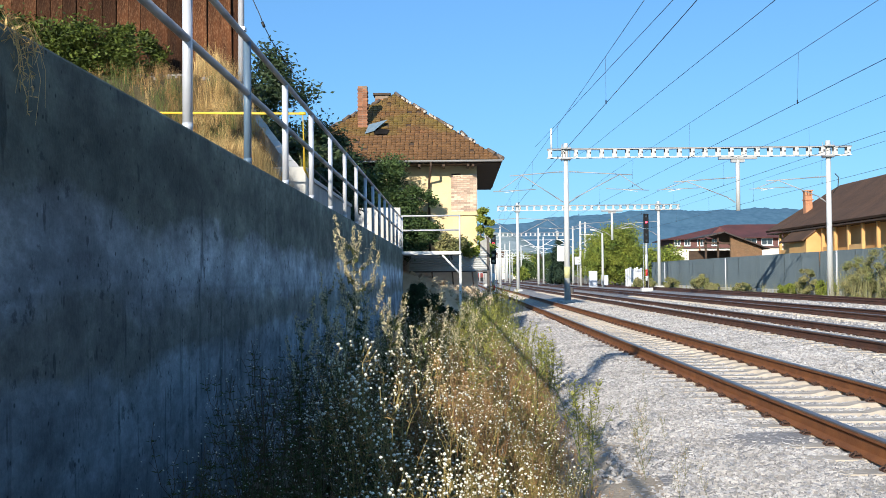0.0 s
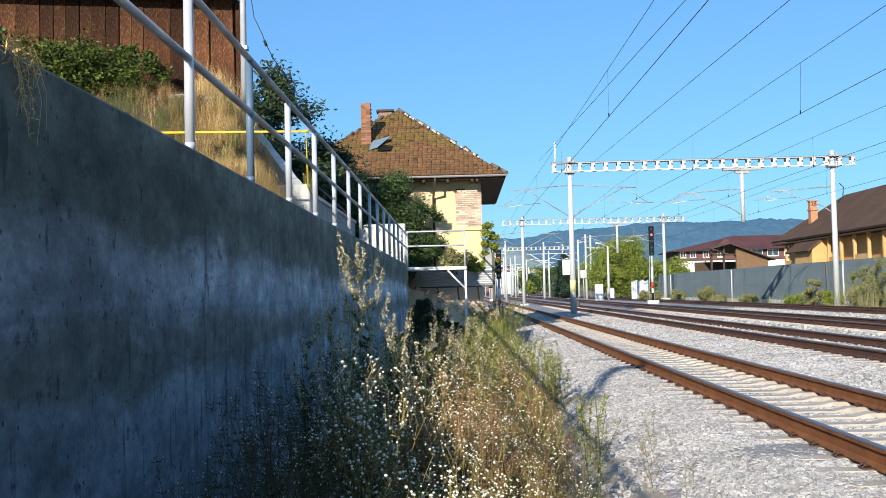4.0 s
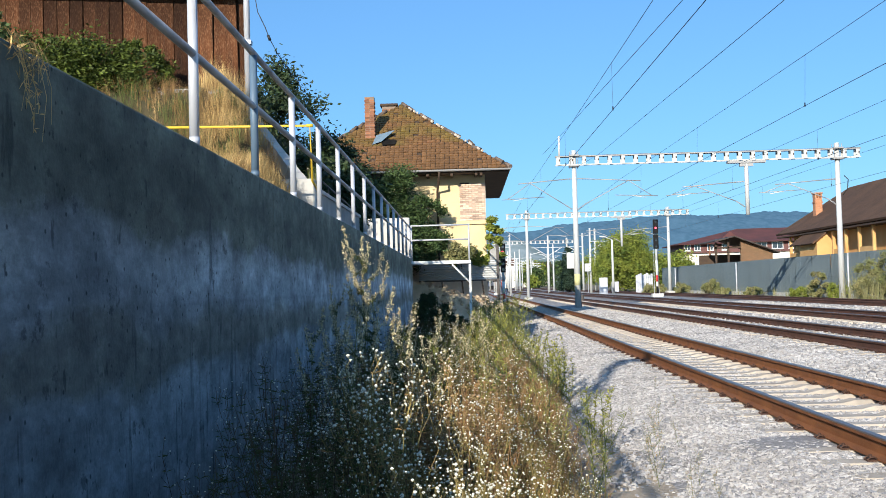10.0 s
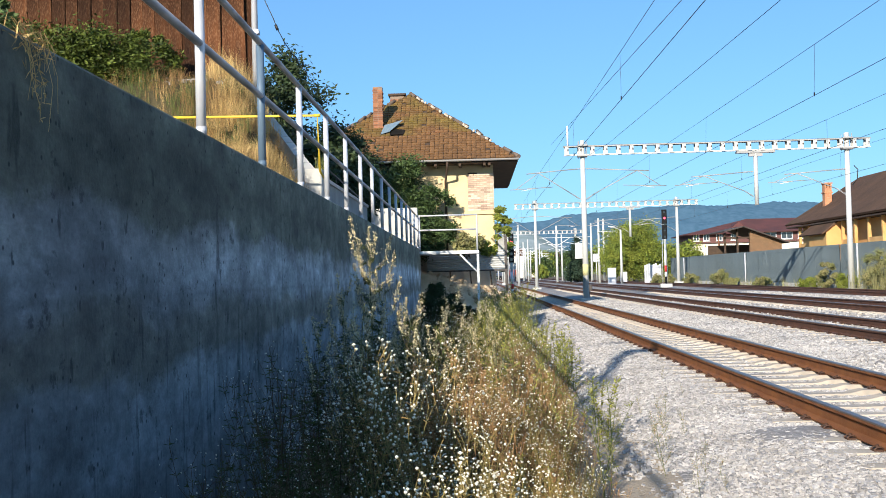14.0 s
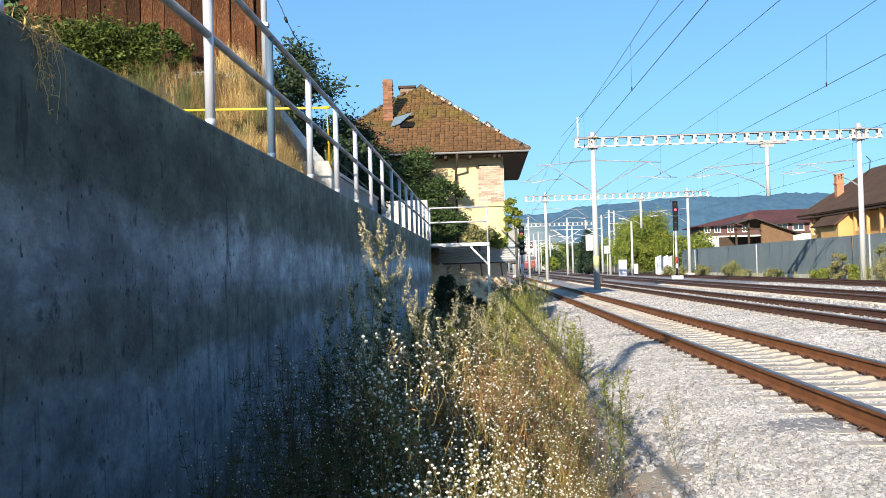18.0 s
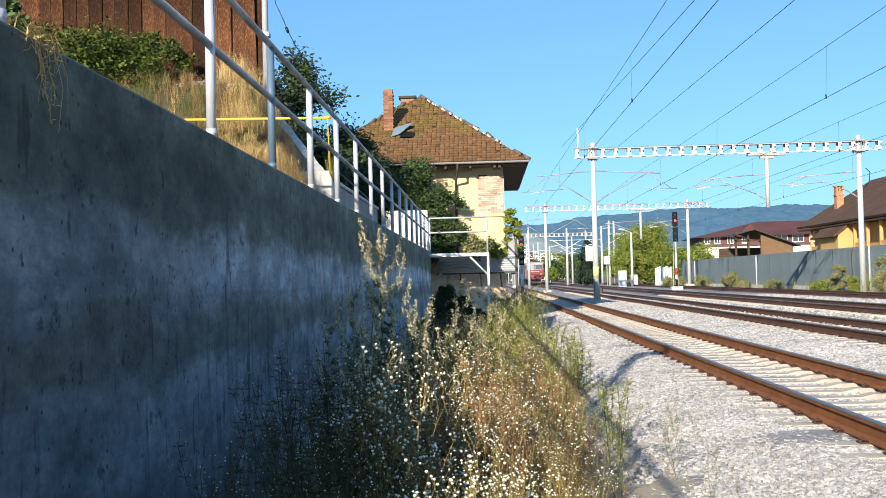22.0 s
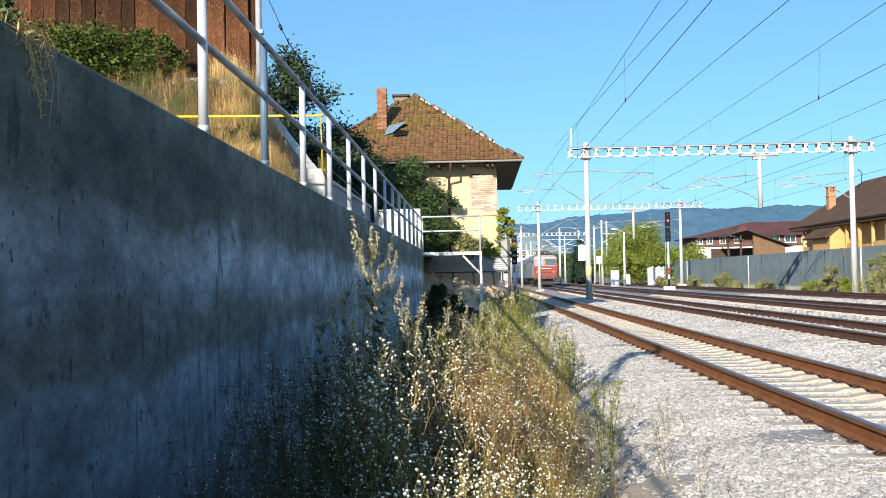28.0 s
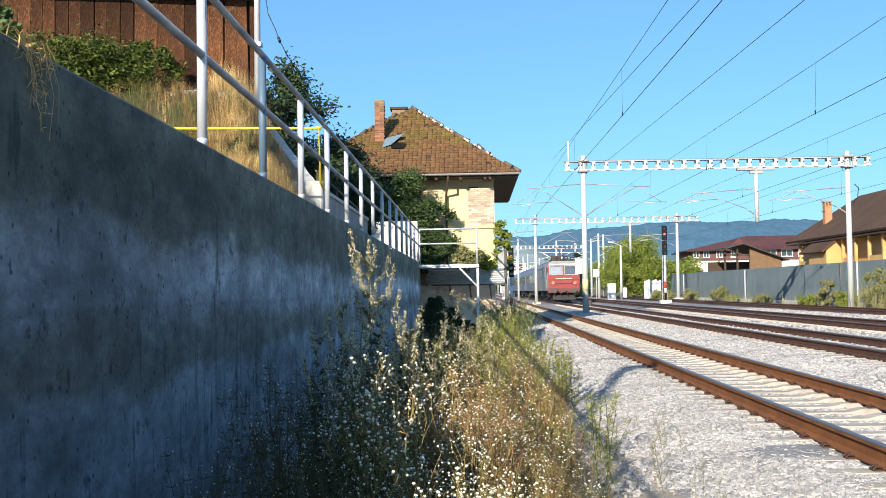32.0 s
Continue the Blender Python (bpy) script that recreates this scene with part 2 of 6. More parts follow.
    def mesh(self, name, mats):
        me = bpy.data.meshes.new(name)
        me.from_pydata(self.v, [], self.f)
        for m in (mats if isinstance(mats, (list, tuple)) else [mats]):
            me.materials.append(m)
        me.polygons.foreach_set("use_smooth", self.s)
        me.update()
        return me


def raw(name, verts, faces, mat, smooth=False):
    """A mesh from numpy arrays; all faces have the same number of corners."""
    me = bpy.data.meshes.new(name)
    verts, faces = np.asarray(verts, np.float32), np.asarray(faces, np.int32)
    k = faces.shape[1]
    me.vertices.add(len(verts))
    me.vertices.foreach_set("co", verts.ravel())
    me.loops.add(faces.size)
    me.loops.foreach_set("vertex_index", faces.ravel())
    me.polygons.add(len(faces))
    me.polygons.foreach_set("loop_start", np.arange(len(faces), dtype=np.int32) * k)
    me.polygons.foreach_set("use_smooth", np.full(len(faces), smooth))
    me.update(calc_edges=True)
    for m in (mat if isinstance(mat, (list, tuple)) else [mat]):
        me.materials.append(m)
    return me


def part(name, shape, mat, parent, label="", at=None):
    ob = new(name, shape.mesh(name, mat) if isinstance(shape, Shape) else shape)
    ob.parent = parent
    if at is not None:
        ob.matrix_basis = at if isinstance(at, Matrix) else Matrix.Translation(at)
    return tagged(ob, label) if label else ob


def thing(name, label, category, at=(0, 0, 0), group="", kind="", shape=None, mat=None):
    ob = new(name, shape.mesh(name, mat) if isinstance(shape, Shape) else shape)
    ob.matrix_basis = at if isinstance(at, Matrix) else Matrix.Translation(at)
    return tagged(ob, label, category, group, kind)


rng = np.random.default_rng(7)

# ---- ground ----
# tracks: centre, height of the rail head
TRACKS = [(3.95, 0.0), (7.93, 0.1), (12.1, 0.14), (17.2, 0.2)]
PROFILE = [(-3000, 12), (-400, 6), (-60, 5.5), (-9, 5.2), (-5.3, 4.9), (-3.6, 4.35), (-2.35, 2.3), (-2.2, 2.12), (-2.15, -0.5), (-1.0, -0.5), (0.4, -0.5), (1.2, -0.42),
           (1.9, -0.31), (2.5, -0.2), (3.08, -0.2), (3.28, -0.25), (4.62, -0.25), (4.82, -0.2), (5.4, -0.2), (6.0, -0.12), (9.4, -0.09), (10.2, -0.1), (13.6, -0.05), (15.2, 0.0), (18.8, 0.02), (20, 0.05), (26, 0.15), (40, 0.5), (120, 1.5), (500, 4), (3000, 12)]


def ground_z(x):
    return float(np.interp(x, [p[0] for p in PROFILE], [p[1] for p in PROFILE]))


def strip(x0, x1, y0, y1, nx, ny, height):
    xs, ys = np.linspace(x0, x1, nx), np.linspace(y0, y1, ny)
    v = [(x, y, height(x, y)) for y in ys for x in xs]
    f = [(j * nx + i, j * nx + i + 1, (j + 1) * nx + i + 1, (j + 1) * nx + i) for j in range(ny - 1) for i in range(nx - 1)]
    return Shape().add(v, f, True)


def sheet_z(x, y):
    z = ground_z(x)
    if x < -2.17:
        fall = min(max((y - 18.5) / 3.0, 0), 1)
        rise = min(max((y - 6.5) / 9.5, 0), 1)
        z = 2.1 + (z - 2.1) * (0.3 + 0.7 * rise * rise * (3 - 2 * rise)) if x > -40 else z
        if y > 15.5 and x > -3.0:
            z = 2.1
        left = min(max((-x - 4.4) / 1.0, 0), 1)
        steep = 0.148 + 0.03 * left + (0.075 - 0.025 * left) * (1.0 * min(max((y - 13.5) / 1.5, 0), 1) if x < -3.0 else 0.0)
        z = min(z, 0.82 + steep * max(y, 5.5)) if -40 < x and y < 18.5 else z
        z = z * (1 - fall) + min(z, 2.1 if x > -6 else 3.0) * fall
    return z + (0.05 * noise.noise((x * 0.9, y * 0.9, 0)) + 0.03 * noise.noise((x * 3, y * 3, 1))) * (1 if abs(x) < 60 else 8)


gx = sorted({p[0] for p in PROFILE} | {-1.6, -0.6, 0.0, 0.8, 1.55, 2.2, 3.2, 4.0, 4.8, 7, 8, 11, 12, 16, 17, 22, 24, -2.8, -4.4, -7, 30, 60, 200, -150})
gy = sorted(set(np.round(np.arange(-6, 45, 0.4), 2)) | set(range(45, 160, 4)) | {-3000, -600, -150, -60, -25, -12, 200, 280, 400, 600, 1000, 2000, 3500})
gv = [(x, y, sheet_z(x, y)) for y in gy for x in gx]
ng = len(gx)
gs = Shape().add(gv, [(j * ng + i, j * ng + i + 1, (j + 1) * ng + i + 1, (j + 1) * ng + i) for j in range(len(gy) - 1) for i in range(ng - 1)], True)
gme = gs.mesh("ground", [BALLAST, EARTH, DRYGROUND, FINES])
for p in gme.polygons:
    c = p.center
    p.material_index = 2 if c.x < -2.16 else 1 if c.x < 0.7 or c.x > 20.5 else 3 if c.x < 1.56 else 0
ground = thing("ground", "grey railway ballast, weedy earth and dry grass bank", "ground", kind="structure", shape=gme)

# ---- retaining wall ----
WALL_TOP, WALL_END = 2.263, 37.0


def concrete_wall_material():
    """Board-marked concrete: algae-dark upper lift, pale bloom in the middle, run-off streaks, blow holes, blotches,
    painted-in light.
    """
    m = material("stained_shaded_concrete", (0.375, 0.388, 0.38), (0.25, 0.26, 0.256), 2.2, 0.9, 0, 0.3, 40)
    t = m.node_tree
    n, l = t.nodes, t.links
    b = n["Principled BSDF"]
    base = b.inputs["Base Color"].links[0].from_socket
    co = n.new("ShaderNodeTexCoord")
    sp = n.new("ShaderNodeSeparateXYZ")
    l.new(co.outputs["Object"], sp.inputs[0])

    def noise_of(scale, detail, stretch=(1, 1, 1), rough=0.6):
        mp = n.new("ShaderNodeMapping")
        mp.inputs["Scale"].default_value = stretch
        l.new(co.outputs["Object"], mp.inputs[0])
        t_ = n.new("ShaderNodeTexNoise")
        t_.inputs["Scale"].default_value, t_.inputs["Detail"].default_value, t_.inputs["Roughness"].default_value = scale, detail, rough
        l.new(mp.outputs[0], t_.inputs["Vector"])
        return t_.outputs[0]

    def rng_of(src, a, c, lo, hi):
        r = n.new("ShaderNodeMapRange")
        for key, val in (("From Min", a), ("From Max", c), ("To Min", lo), ("To Max", hi)):
            r.inputs[key].default_value = val
        l.new(src, r.inputs["Value"])
        return r.outputs[0]

    def madd(src, k, add):
        a = n.new("ShaderNodeMath")
        a.operation = "MULTIPLY_ADD"
        a.inputs[1].default_value = k
        l.new(src, a.inputs[0])
        l.new(add, a.inputs[2])
        return a.outputs[0]

    def below(src, z0, z1):
        """The factor src under z0, fading out towards z1."""
        mask = rng_of(madd(noise_of(2.5, 3, (1, 1, 0.2)), 0.5, sp.outputs["Z"]), z0 + 0.25, z1 + 0.25, 1.0, 0.0)
        mx_ = n.new("ShaderNodeMix")
        mx_.inputs["A"].default_value = 1.0
        l.new(mask, mx_.inputs["Factor"])
        l.new(src, mx_.inputs["B"])
        return mx_.outputs["Result"]

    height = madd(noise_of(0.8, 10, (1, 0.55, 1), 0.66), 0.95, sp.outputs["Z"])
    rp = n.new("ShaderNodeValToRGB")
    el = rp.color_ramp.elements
    # Lower stops are tinted blue: skylight painted into the colour.
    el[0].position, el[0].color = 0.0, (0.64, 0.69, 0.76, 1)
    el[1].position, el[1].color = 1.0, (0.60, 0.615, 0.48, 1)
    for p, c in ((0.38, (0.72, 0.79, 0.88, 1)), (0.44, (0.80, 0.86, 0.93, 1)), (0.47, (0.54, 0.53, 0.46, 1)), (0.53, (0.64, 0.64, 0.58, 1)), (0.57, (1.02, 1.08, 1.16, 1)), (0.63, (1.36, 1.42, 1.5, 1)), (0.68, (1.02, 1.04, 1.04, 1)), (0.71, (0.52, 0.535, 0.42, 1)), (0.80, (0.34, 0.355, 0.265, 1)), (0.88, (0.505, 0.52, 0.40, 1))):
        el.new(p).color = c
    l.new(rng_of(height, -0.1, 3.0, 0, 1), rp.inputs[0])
    # The two Y ranges paint in the light: dim near end, bright far end.
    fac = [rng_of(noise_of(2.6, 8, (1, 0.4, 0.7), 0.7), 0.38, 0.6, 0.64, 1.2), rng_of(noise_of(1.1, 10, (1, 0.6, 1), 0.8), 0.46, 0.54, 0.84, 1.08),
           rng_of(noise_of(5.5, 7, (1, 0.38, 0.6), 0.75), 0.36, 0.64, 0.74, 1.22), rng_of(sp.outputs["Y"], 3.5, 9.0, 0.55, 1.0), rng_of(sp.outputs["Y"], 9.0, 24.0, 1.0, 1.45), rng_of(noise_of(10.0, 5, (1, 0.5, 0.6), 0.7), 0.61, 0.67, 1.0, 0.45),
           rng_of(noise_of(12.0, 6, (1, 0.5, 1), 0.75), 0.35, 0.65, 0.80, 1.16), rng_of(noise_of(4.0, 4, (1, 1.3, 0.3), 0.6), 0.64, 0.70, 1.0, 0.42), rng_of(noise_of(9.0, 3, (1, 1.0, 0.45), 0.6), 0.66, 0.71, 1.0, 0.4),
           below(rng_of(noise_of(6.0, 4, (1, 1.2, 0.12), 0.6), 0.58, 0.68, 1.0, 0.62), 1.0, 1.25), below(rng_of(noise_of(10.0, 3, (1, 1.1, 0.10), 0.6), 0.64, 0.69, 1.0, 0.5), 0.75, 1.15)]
    vo = n.new("ShaderNodeTexVoronoi")
    vo.inputs["Scale"].default_value = 11.0
    l.new(co.outputs["Object"], vo.inputs["Vector"])
    fac.append(rng_of(vo.outputs["Distance"], 0.08, 0.15, 0.25, 1.0))
    # pour line between two lifts
    ln = n.new("ShaderNodeMath")
    ln.operation = "ABSOLUTE"
    l.new(madd(noise_of(1.2, 3), 0.06, madd(sp.outputs["Z"], 1.0, rng_of(sp.outputs["Y"], -100, -99, -1.22, -1.22))), ln.inputs[0])
    fac.append(rng_of(ln.outputs[0], 0.0, 0.03, 0.86, 1.0))
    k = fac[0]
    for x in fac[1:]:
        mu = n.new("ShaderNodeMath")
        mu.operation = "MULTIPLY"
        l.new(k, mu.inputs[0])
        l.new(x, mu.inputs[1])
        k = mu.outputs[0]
    for src in (rp.outputs[0], k):
        mx = n.new("ShaderNodeMix")
        mx.data_type, mx.blend_type = "RGBA", "MULTIPLY"
        mx.inputs["Factor"].default_value = 1.0
        l.new(base, mx.inputs["A"])
        l.new(src, mx.inputs["B"])
        base = mx.outputs["Result"]
    l.new(base, b.inputs["Base Color"])
    return m


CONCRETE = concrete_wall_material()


def wall_x(y):
    return -1.74 - 0.006 * y


wall = thing("wall_retaining", "long stained grey concrete retaining wall beside the track", "retaining wall", kind="structure")
ends = [-12.0, -3.0, 3.35, 9.7, 16.05, 22.4, 28.75, WALL_END]
for a, b in zip(ends, ends[1:]):
    s = Shape()
    xa, xb = wall_x(a), wall_x(b)
    ring = [(-0.40, -0.9), (0.0, -0.9), (0.0, WALL_TOP - 0.02), (-0.02, WALL_TOP), (-0.38, WALL_TOP + 0.01), (-0.40, WALL_TOP - 0.02)]
    n = len(ring)
    v = [(xa + x, a + 0.006, z) for x, z in ring] + [(xb + x, b - 0.006, z) for x, z in ring]
    s.add(v, [tuple(range(n)), tuple(range(n, 2 * n))[::-1]] + [(i, n + i, n + (i + 1) % n, (i + 1) % n) for i in range(n)])
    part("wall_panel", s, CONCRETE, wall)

# ---- railing on the wall ----
railing = thing("pipe_railing", "pale grey painted steel pipe railing on the wall", "railing")
py = [-1.9, 1.0, 3.86] + [7.03 + 2.09 * i for i in range(15)]
HAND = 3.35
for y in py:
    s = Shape()
    s.tube((wall_x(y) - 0.05, y, WALL_TOP - 0.01), (wall_x(y) - 0.05, y, HAND - 0.02), 0.034, n=14)
    p = part("post", s, BLUEPOST if 9 < y < 10 else GALV, railing, "blue-grey painted post" if 9 < y < 10 else "")
    part("base_collar", Shape().tube((wall_x(y) - 0.05, y, WALL_TOP), (wall_x(y) - 0.05, y, WALL_TOP + 0.05), 0.036, n=14), BLUEPOST if 9 < y < 10 else GALV, p)
for z in (HAND, HAND - 0.47):
    part("handrail" if z == HAND else "mid_rail", Shape().tube((wall_x(-2) - 0.05, -2.06, z), (wall_x(36) - 0.05, 36.6, z), 0.028, n=12), RAILPAINT, railing)

# ---- tracks ----
RAILP = [(-0.075, -0.172), (0.075, -0.172), (0.075, -0.161), (0.012, -0.138), (0.009, -0.055), (0.036, -0.04), (0.036, -0.016), (-0.036, -0.016), (-0.036, -0.04), (-0.009, -0.055), (-0.012, -0.138), (-0.075, -0.161)]
HEADP = [(-0.0362, -0.016), (0.0362, -0.016), (0.034, -0.004), (0.024, 0.0), (-0.024, 0.0), (-0.034, -0.004)]


def sleeper_shape():
    s = Shape()
    h = [(-1.3, -0.02), (-1.22, 0.0), (-0.5, 0.0), (-0.35, -0.035), (0.35, -0.035), (0.5, 0.0), (1.22, 0.0), (1.3, -0.02)]
    n = len(h)
    v = []
    for y, dz in ((-0.14, -0.06), (-0.10, 0), (0.10, 0), (0.14, -0.06)):
        v += [(x, y, z + dz) for x, z in h]
    v += [(x, y, -0.22) for y in (-0.15, 0.15) for x in (-1.3, 1.3)]
    f = [(j * n + i, j * n + i + 1, (j + 1) * n + i + 1, (j + 1) * n + i) for j in range(3) for i in range(n - 1)]
    k = 4 * n
    f += [(k, k + 1) + tuple(range(n - 1, -1, -1)), (k + 3, k + 2) + tuple(range(3 * n, 4 * n)), (k + 2, k, 0, n, 2 * n, 3 * n), (k + 1, k + 3, 4 * n - 1, 3 * n - 1, 2 * n - 1, n - 1)]
    return s.add(v, f)


def clip_shape():
    s = Shape()
    s.box(-0.035, -0.05, 0.0, 0.035, 0.05, 0.014)
    for y in (-0.036, 0.036):
        s.path([(-0.038, y, 0.012), (-0.016, y, 0.03), (0.02, y, 0.034), (0.038, y, 0.02)], 0.007, 5)
    s.tube((0, 0, 0), (0, 0, 0.05), 0.013, n=6)
    return s


SLEEPER_ME = sleeper_shape().mesh("sleeper", SLEEPER)
CLIP_ME = clip_shape().mesh("clip", CLIP)
for i, (cx, hz) in enumerate(TRACKS):
    tr = thing("railway_track", ("rusty steel rails on pale concrete sleepers in grey ballast", "rusty steel rails on concrete sleepers behind the masts", "dark rusty rails on half-buried sleepers", "red-brown rusty rails of the outermost siding")[i], "railway track", (cx, 0, hz), "parallel tracks", "structure")
    for sx in (-0.7535, 0.7535):
        r = part("rail", Shape().sweep([(x + sx, z) for x, z in RAILP], -14, 420), RAILRUST if i == 0 else RAILDARK, tr)
        part("rail_head", Shape().sweep([(x + sx, z) for x, z in HEADP], -14, 420), RAILHEAD if i < 3 else RAILDARK, r, "worn grey running surface")
    count = (170, 150, 110, 70)[i]
    for k in range(-12, count):
        y = 2.35 + 0.6 * k
        sl = part("sleeper", SLEEPER_ME, None, tr, at=(0, y, -0.18))
        if (i == 0 and 2 < y < 48) or (i == 1 and 14 < y < 42):
            for sx in (-0.7535, 0.7535):
                for d in (-1, 1):
                    part("clip", CLIP_ME, None, sl, at=pose(sx + d * 0.115, 0, 0.0, 0, 0, 0 if d < 0 else 180))

# ---- masts and portals ----
def insulator(p, q, parent):
    p, q = Vector(p), Vector(q)
    s = Shape()
    for k in range(7):
        a = p.lerp(q, k / 7)
        s.tube(a, p.lerp(q, (k + 0.45) / 7), 0.05, 0.03, n=8)
    s.tube(p, q, 0.02, n=6)
    part("insulator", s, BEAMGREY, parent, "ribbed grey insulator")


def cantilever(x, y, z_top, side, reach, parent, contact, off):
    """Bracket towards side (+1 right, -1 left): top tube, slanting strut, registration arm."""
    o = Vector(off)
    P = lambda a, b, c: tuple(Vector((a, b, c)) - o)
    e = x + side * (reach + 0.45)
    lo = z_top - (1.6 if z_top > 6.5 else 1.3)
    part("top_tube", Shape().tube(P(x + side * 0.7, y, z_top - 0.01), P(e + side * 0.62, y, z_top - 0.18), 0.026, n=8), BEAMGREY, parent)
    insulator(P(x + side * 0.15, y, z_top + 0.02), P(x + side * 0.75, y, z_top - 0.01), parent)
    insulator(P(x + side * 0.15, y, lo), P(x + side * 0.62, y, lo + 0.32), parent)
    part("strut", Shape().tube(P(x + side * 0.6, y, lo + 0.30), P(e, y, z_top - 0.14), 0.024, n=8), BEAMGREY, parent)
    part("registration_tube", Shape().tube(P(e - side * 0.75, y, contact + 0.2), P(e + side * 1.5, y, contact + 0.1), 0.02, n=6), BEAMGREY, parent)
    part("drop_tube", Shape().tube(P(e, y, z_top - 0.16), P(e + side * 1.2, y, contact + 0.12), 0.02, n=6), BEAMGREY, parent)
    part("steady_arm", Shape().tube(P(e + side * 0.1, y, contact + 0.16), P(e + side * 0.9, y, contact + 0.03), 0.015, n=6), WHITEPAINT, parent, "short white steady arm")


def portal(y, x0, x1, xa, xb, bases, beam_z, drop_x, detailed=True):
    po = thing("catenary_portal", "white painted catenary portal with a pierced girder spanning the tracks", "catenary portal", (x0, y, bases[0]), "row of portals")
    O = Vector((x0, y, bases[0]))
    for x, b in ((x0, bases[0]), (x1, bases[1])):
        m = part("mast", Shape().tube((0, 0, b - 0.25), (0, 0, beam_z + 0.55), 0.165, 0.115, n=18), WHITEPOLE, po, at=Vector((x, y, 0)) - O)
        part("footing", Shape().box(-0.4, -0.4, b - 0.3, 0.4, 0.4, b + 0.02, 0.05), CONCPALE, m)
        cl = Shape()
        for z in (beam_z - 0.28, beam_z + 0.26):
            cl.box(-0.26, -0.30, z - 0.04, 0.26, 0.30, z + 0.04, 0.02)
        for sx in (-0.2, 0.2):
            for sy in (-0.2, 0.2):
                cl.tube((sx, sy, beam_z - 0.4), (sx, sy, beam_z + 0.5), 0.015, n=6)
        part("clamp", cl, BEAMGREY, m)
    girder = part("girder", Shape().box(xa, -0.2, 0.19, xb, -0.13, 0.245).box(xa, 0.13, 0.19, xb, 0.2, 0.245), BEAMGREY, po, at=Vector((0, y, beam_z)) - O)
    part("bottom_chord", Shape().box(xa, -0.2, -0.245, xb, -0.13, -0.2).box(xa, 0.13, -0.245, xb, 0.2, -0.2), WHITEPOLE, girder)
    part("chord_strip", Shape().box(xa, -0.19, 0.246, xb, 0.19, 0.262), STEEL_DARK, girder, "dark strip along the top chord")
    n = int((xb - xa) / 0.68)
    plate = Shape().box(-0.095, -0.19, -0.2, 0.095, -0.175, 0.19).mesh("batten_plate", WHITEPOLE)
    hole = Shape().box(-0.03, -0.198, -0.05, 0.03, -0.191, 0.05).mesh("bolt_slot", TIMBER)
    for i in range(n + 1):
        x = xa + 0.15 + (xb - xa - 0.3) * i / n
        p = part("batten_plate", plate, None, girder, at=(x, 0, 0))
        part("batten_plate", plate, None, girder, at=(x, 0.365, 0))
        if detailed:
            part("bolt_slot", hole, None, p, at=(0.06, 0, 0.02))
    if drop_x:
        d = part("drop_post", Shape().tube((0, 0, -3.1), (0, 0, -0.3), 0.11, n=14), WHITEPOLE, po, at=Vector((drop_x, y, beam_z)) - O)
        part("drop_bracket", Shape().box(-1.0, -0.16, -0.38, 1.0, 0.16, -0.28).prism([(-0.35, -0.1), (0.35, -0.1), (0.35, 0.1), (-0.35, 0.1)], -0.55, -0.38), BEAMGREY, d)
    return po, O


P1Y, P2Y = 55.7, 100.2
po, O = portal(P1Y, 5.72, 19.5, 4.74, 20.68, (-0.05, 0.1), 7.72, 14.75)
part("earth_wire_peak", Shape().tube((0, 0, 0), (0, 0, 1.1), 0.05, n=8), WHITEPAINT, po, at=Vector((4.96, P1Y, 7.96)) - O)
part("yellow_band", Shape().tube((0, 0, 0), (0, 0, 0.6), 0.162, 0.158, n=18), YELLOWBAND, po, at=Vector((5.72, P1Y, 1.15)) - O)
part("number_board", Shape().box(-0.22, -0.02, 0, 0.22, 0.02, 0.8), WHITEPAINT, po, "blank white board fixed to the mast", at=Vector((5.44, P1Y + 0.25, 2.05)) - O)
part("cable_loop", Shape().path([(0.2, -0.1, -2.2), (0.45, -0.1, -1.9), (0.5, -0.1, -1.4), (0.3, -0.1, -1.2)], 0.025), WIRE, po, at=Vector((19.5, P1Y, 7.72)) - O)
for x, side, reach in ((5.72, -1, 1.9), (5.72, 1, 2.4), (14.75, -1, 2.3), (19.5, -1, 2.2)):
    cantilever(x, P1Y, 6.75 if x < 10 else 6.35, side, reach, po, 5.65, O)
po, O = portal(P2Y, 5.65, 19.0, 3.7, 21.0, (0.0, 0.25), 7.72, 14.6)
for x, side, reach in ((5.65, -1, 1.9), (5.65, 1, 2.4), (14.6, -1, 2.3), (19.0, -1, 2.2)):
    cantilever(x, P2Y, 6.75 if x < 10 else 6.35, side, reach, po, 5.65, O)
po, O = portal(160, 4.2, 15.0, 2.5, 16.0, (0.1, 0.3), 7.6, None, False)

# ---- overhead wires ----
SPANS = [-45.0, 8.0, P1Y, P2Y, 160.0, 220.0, 280.0]


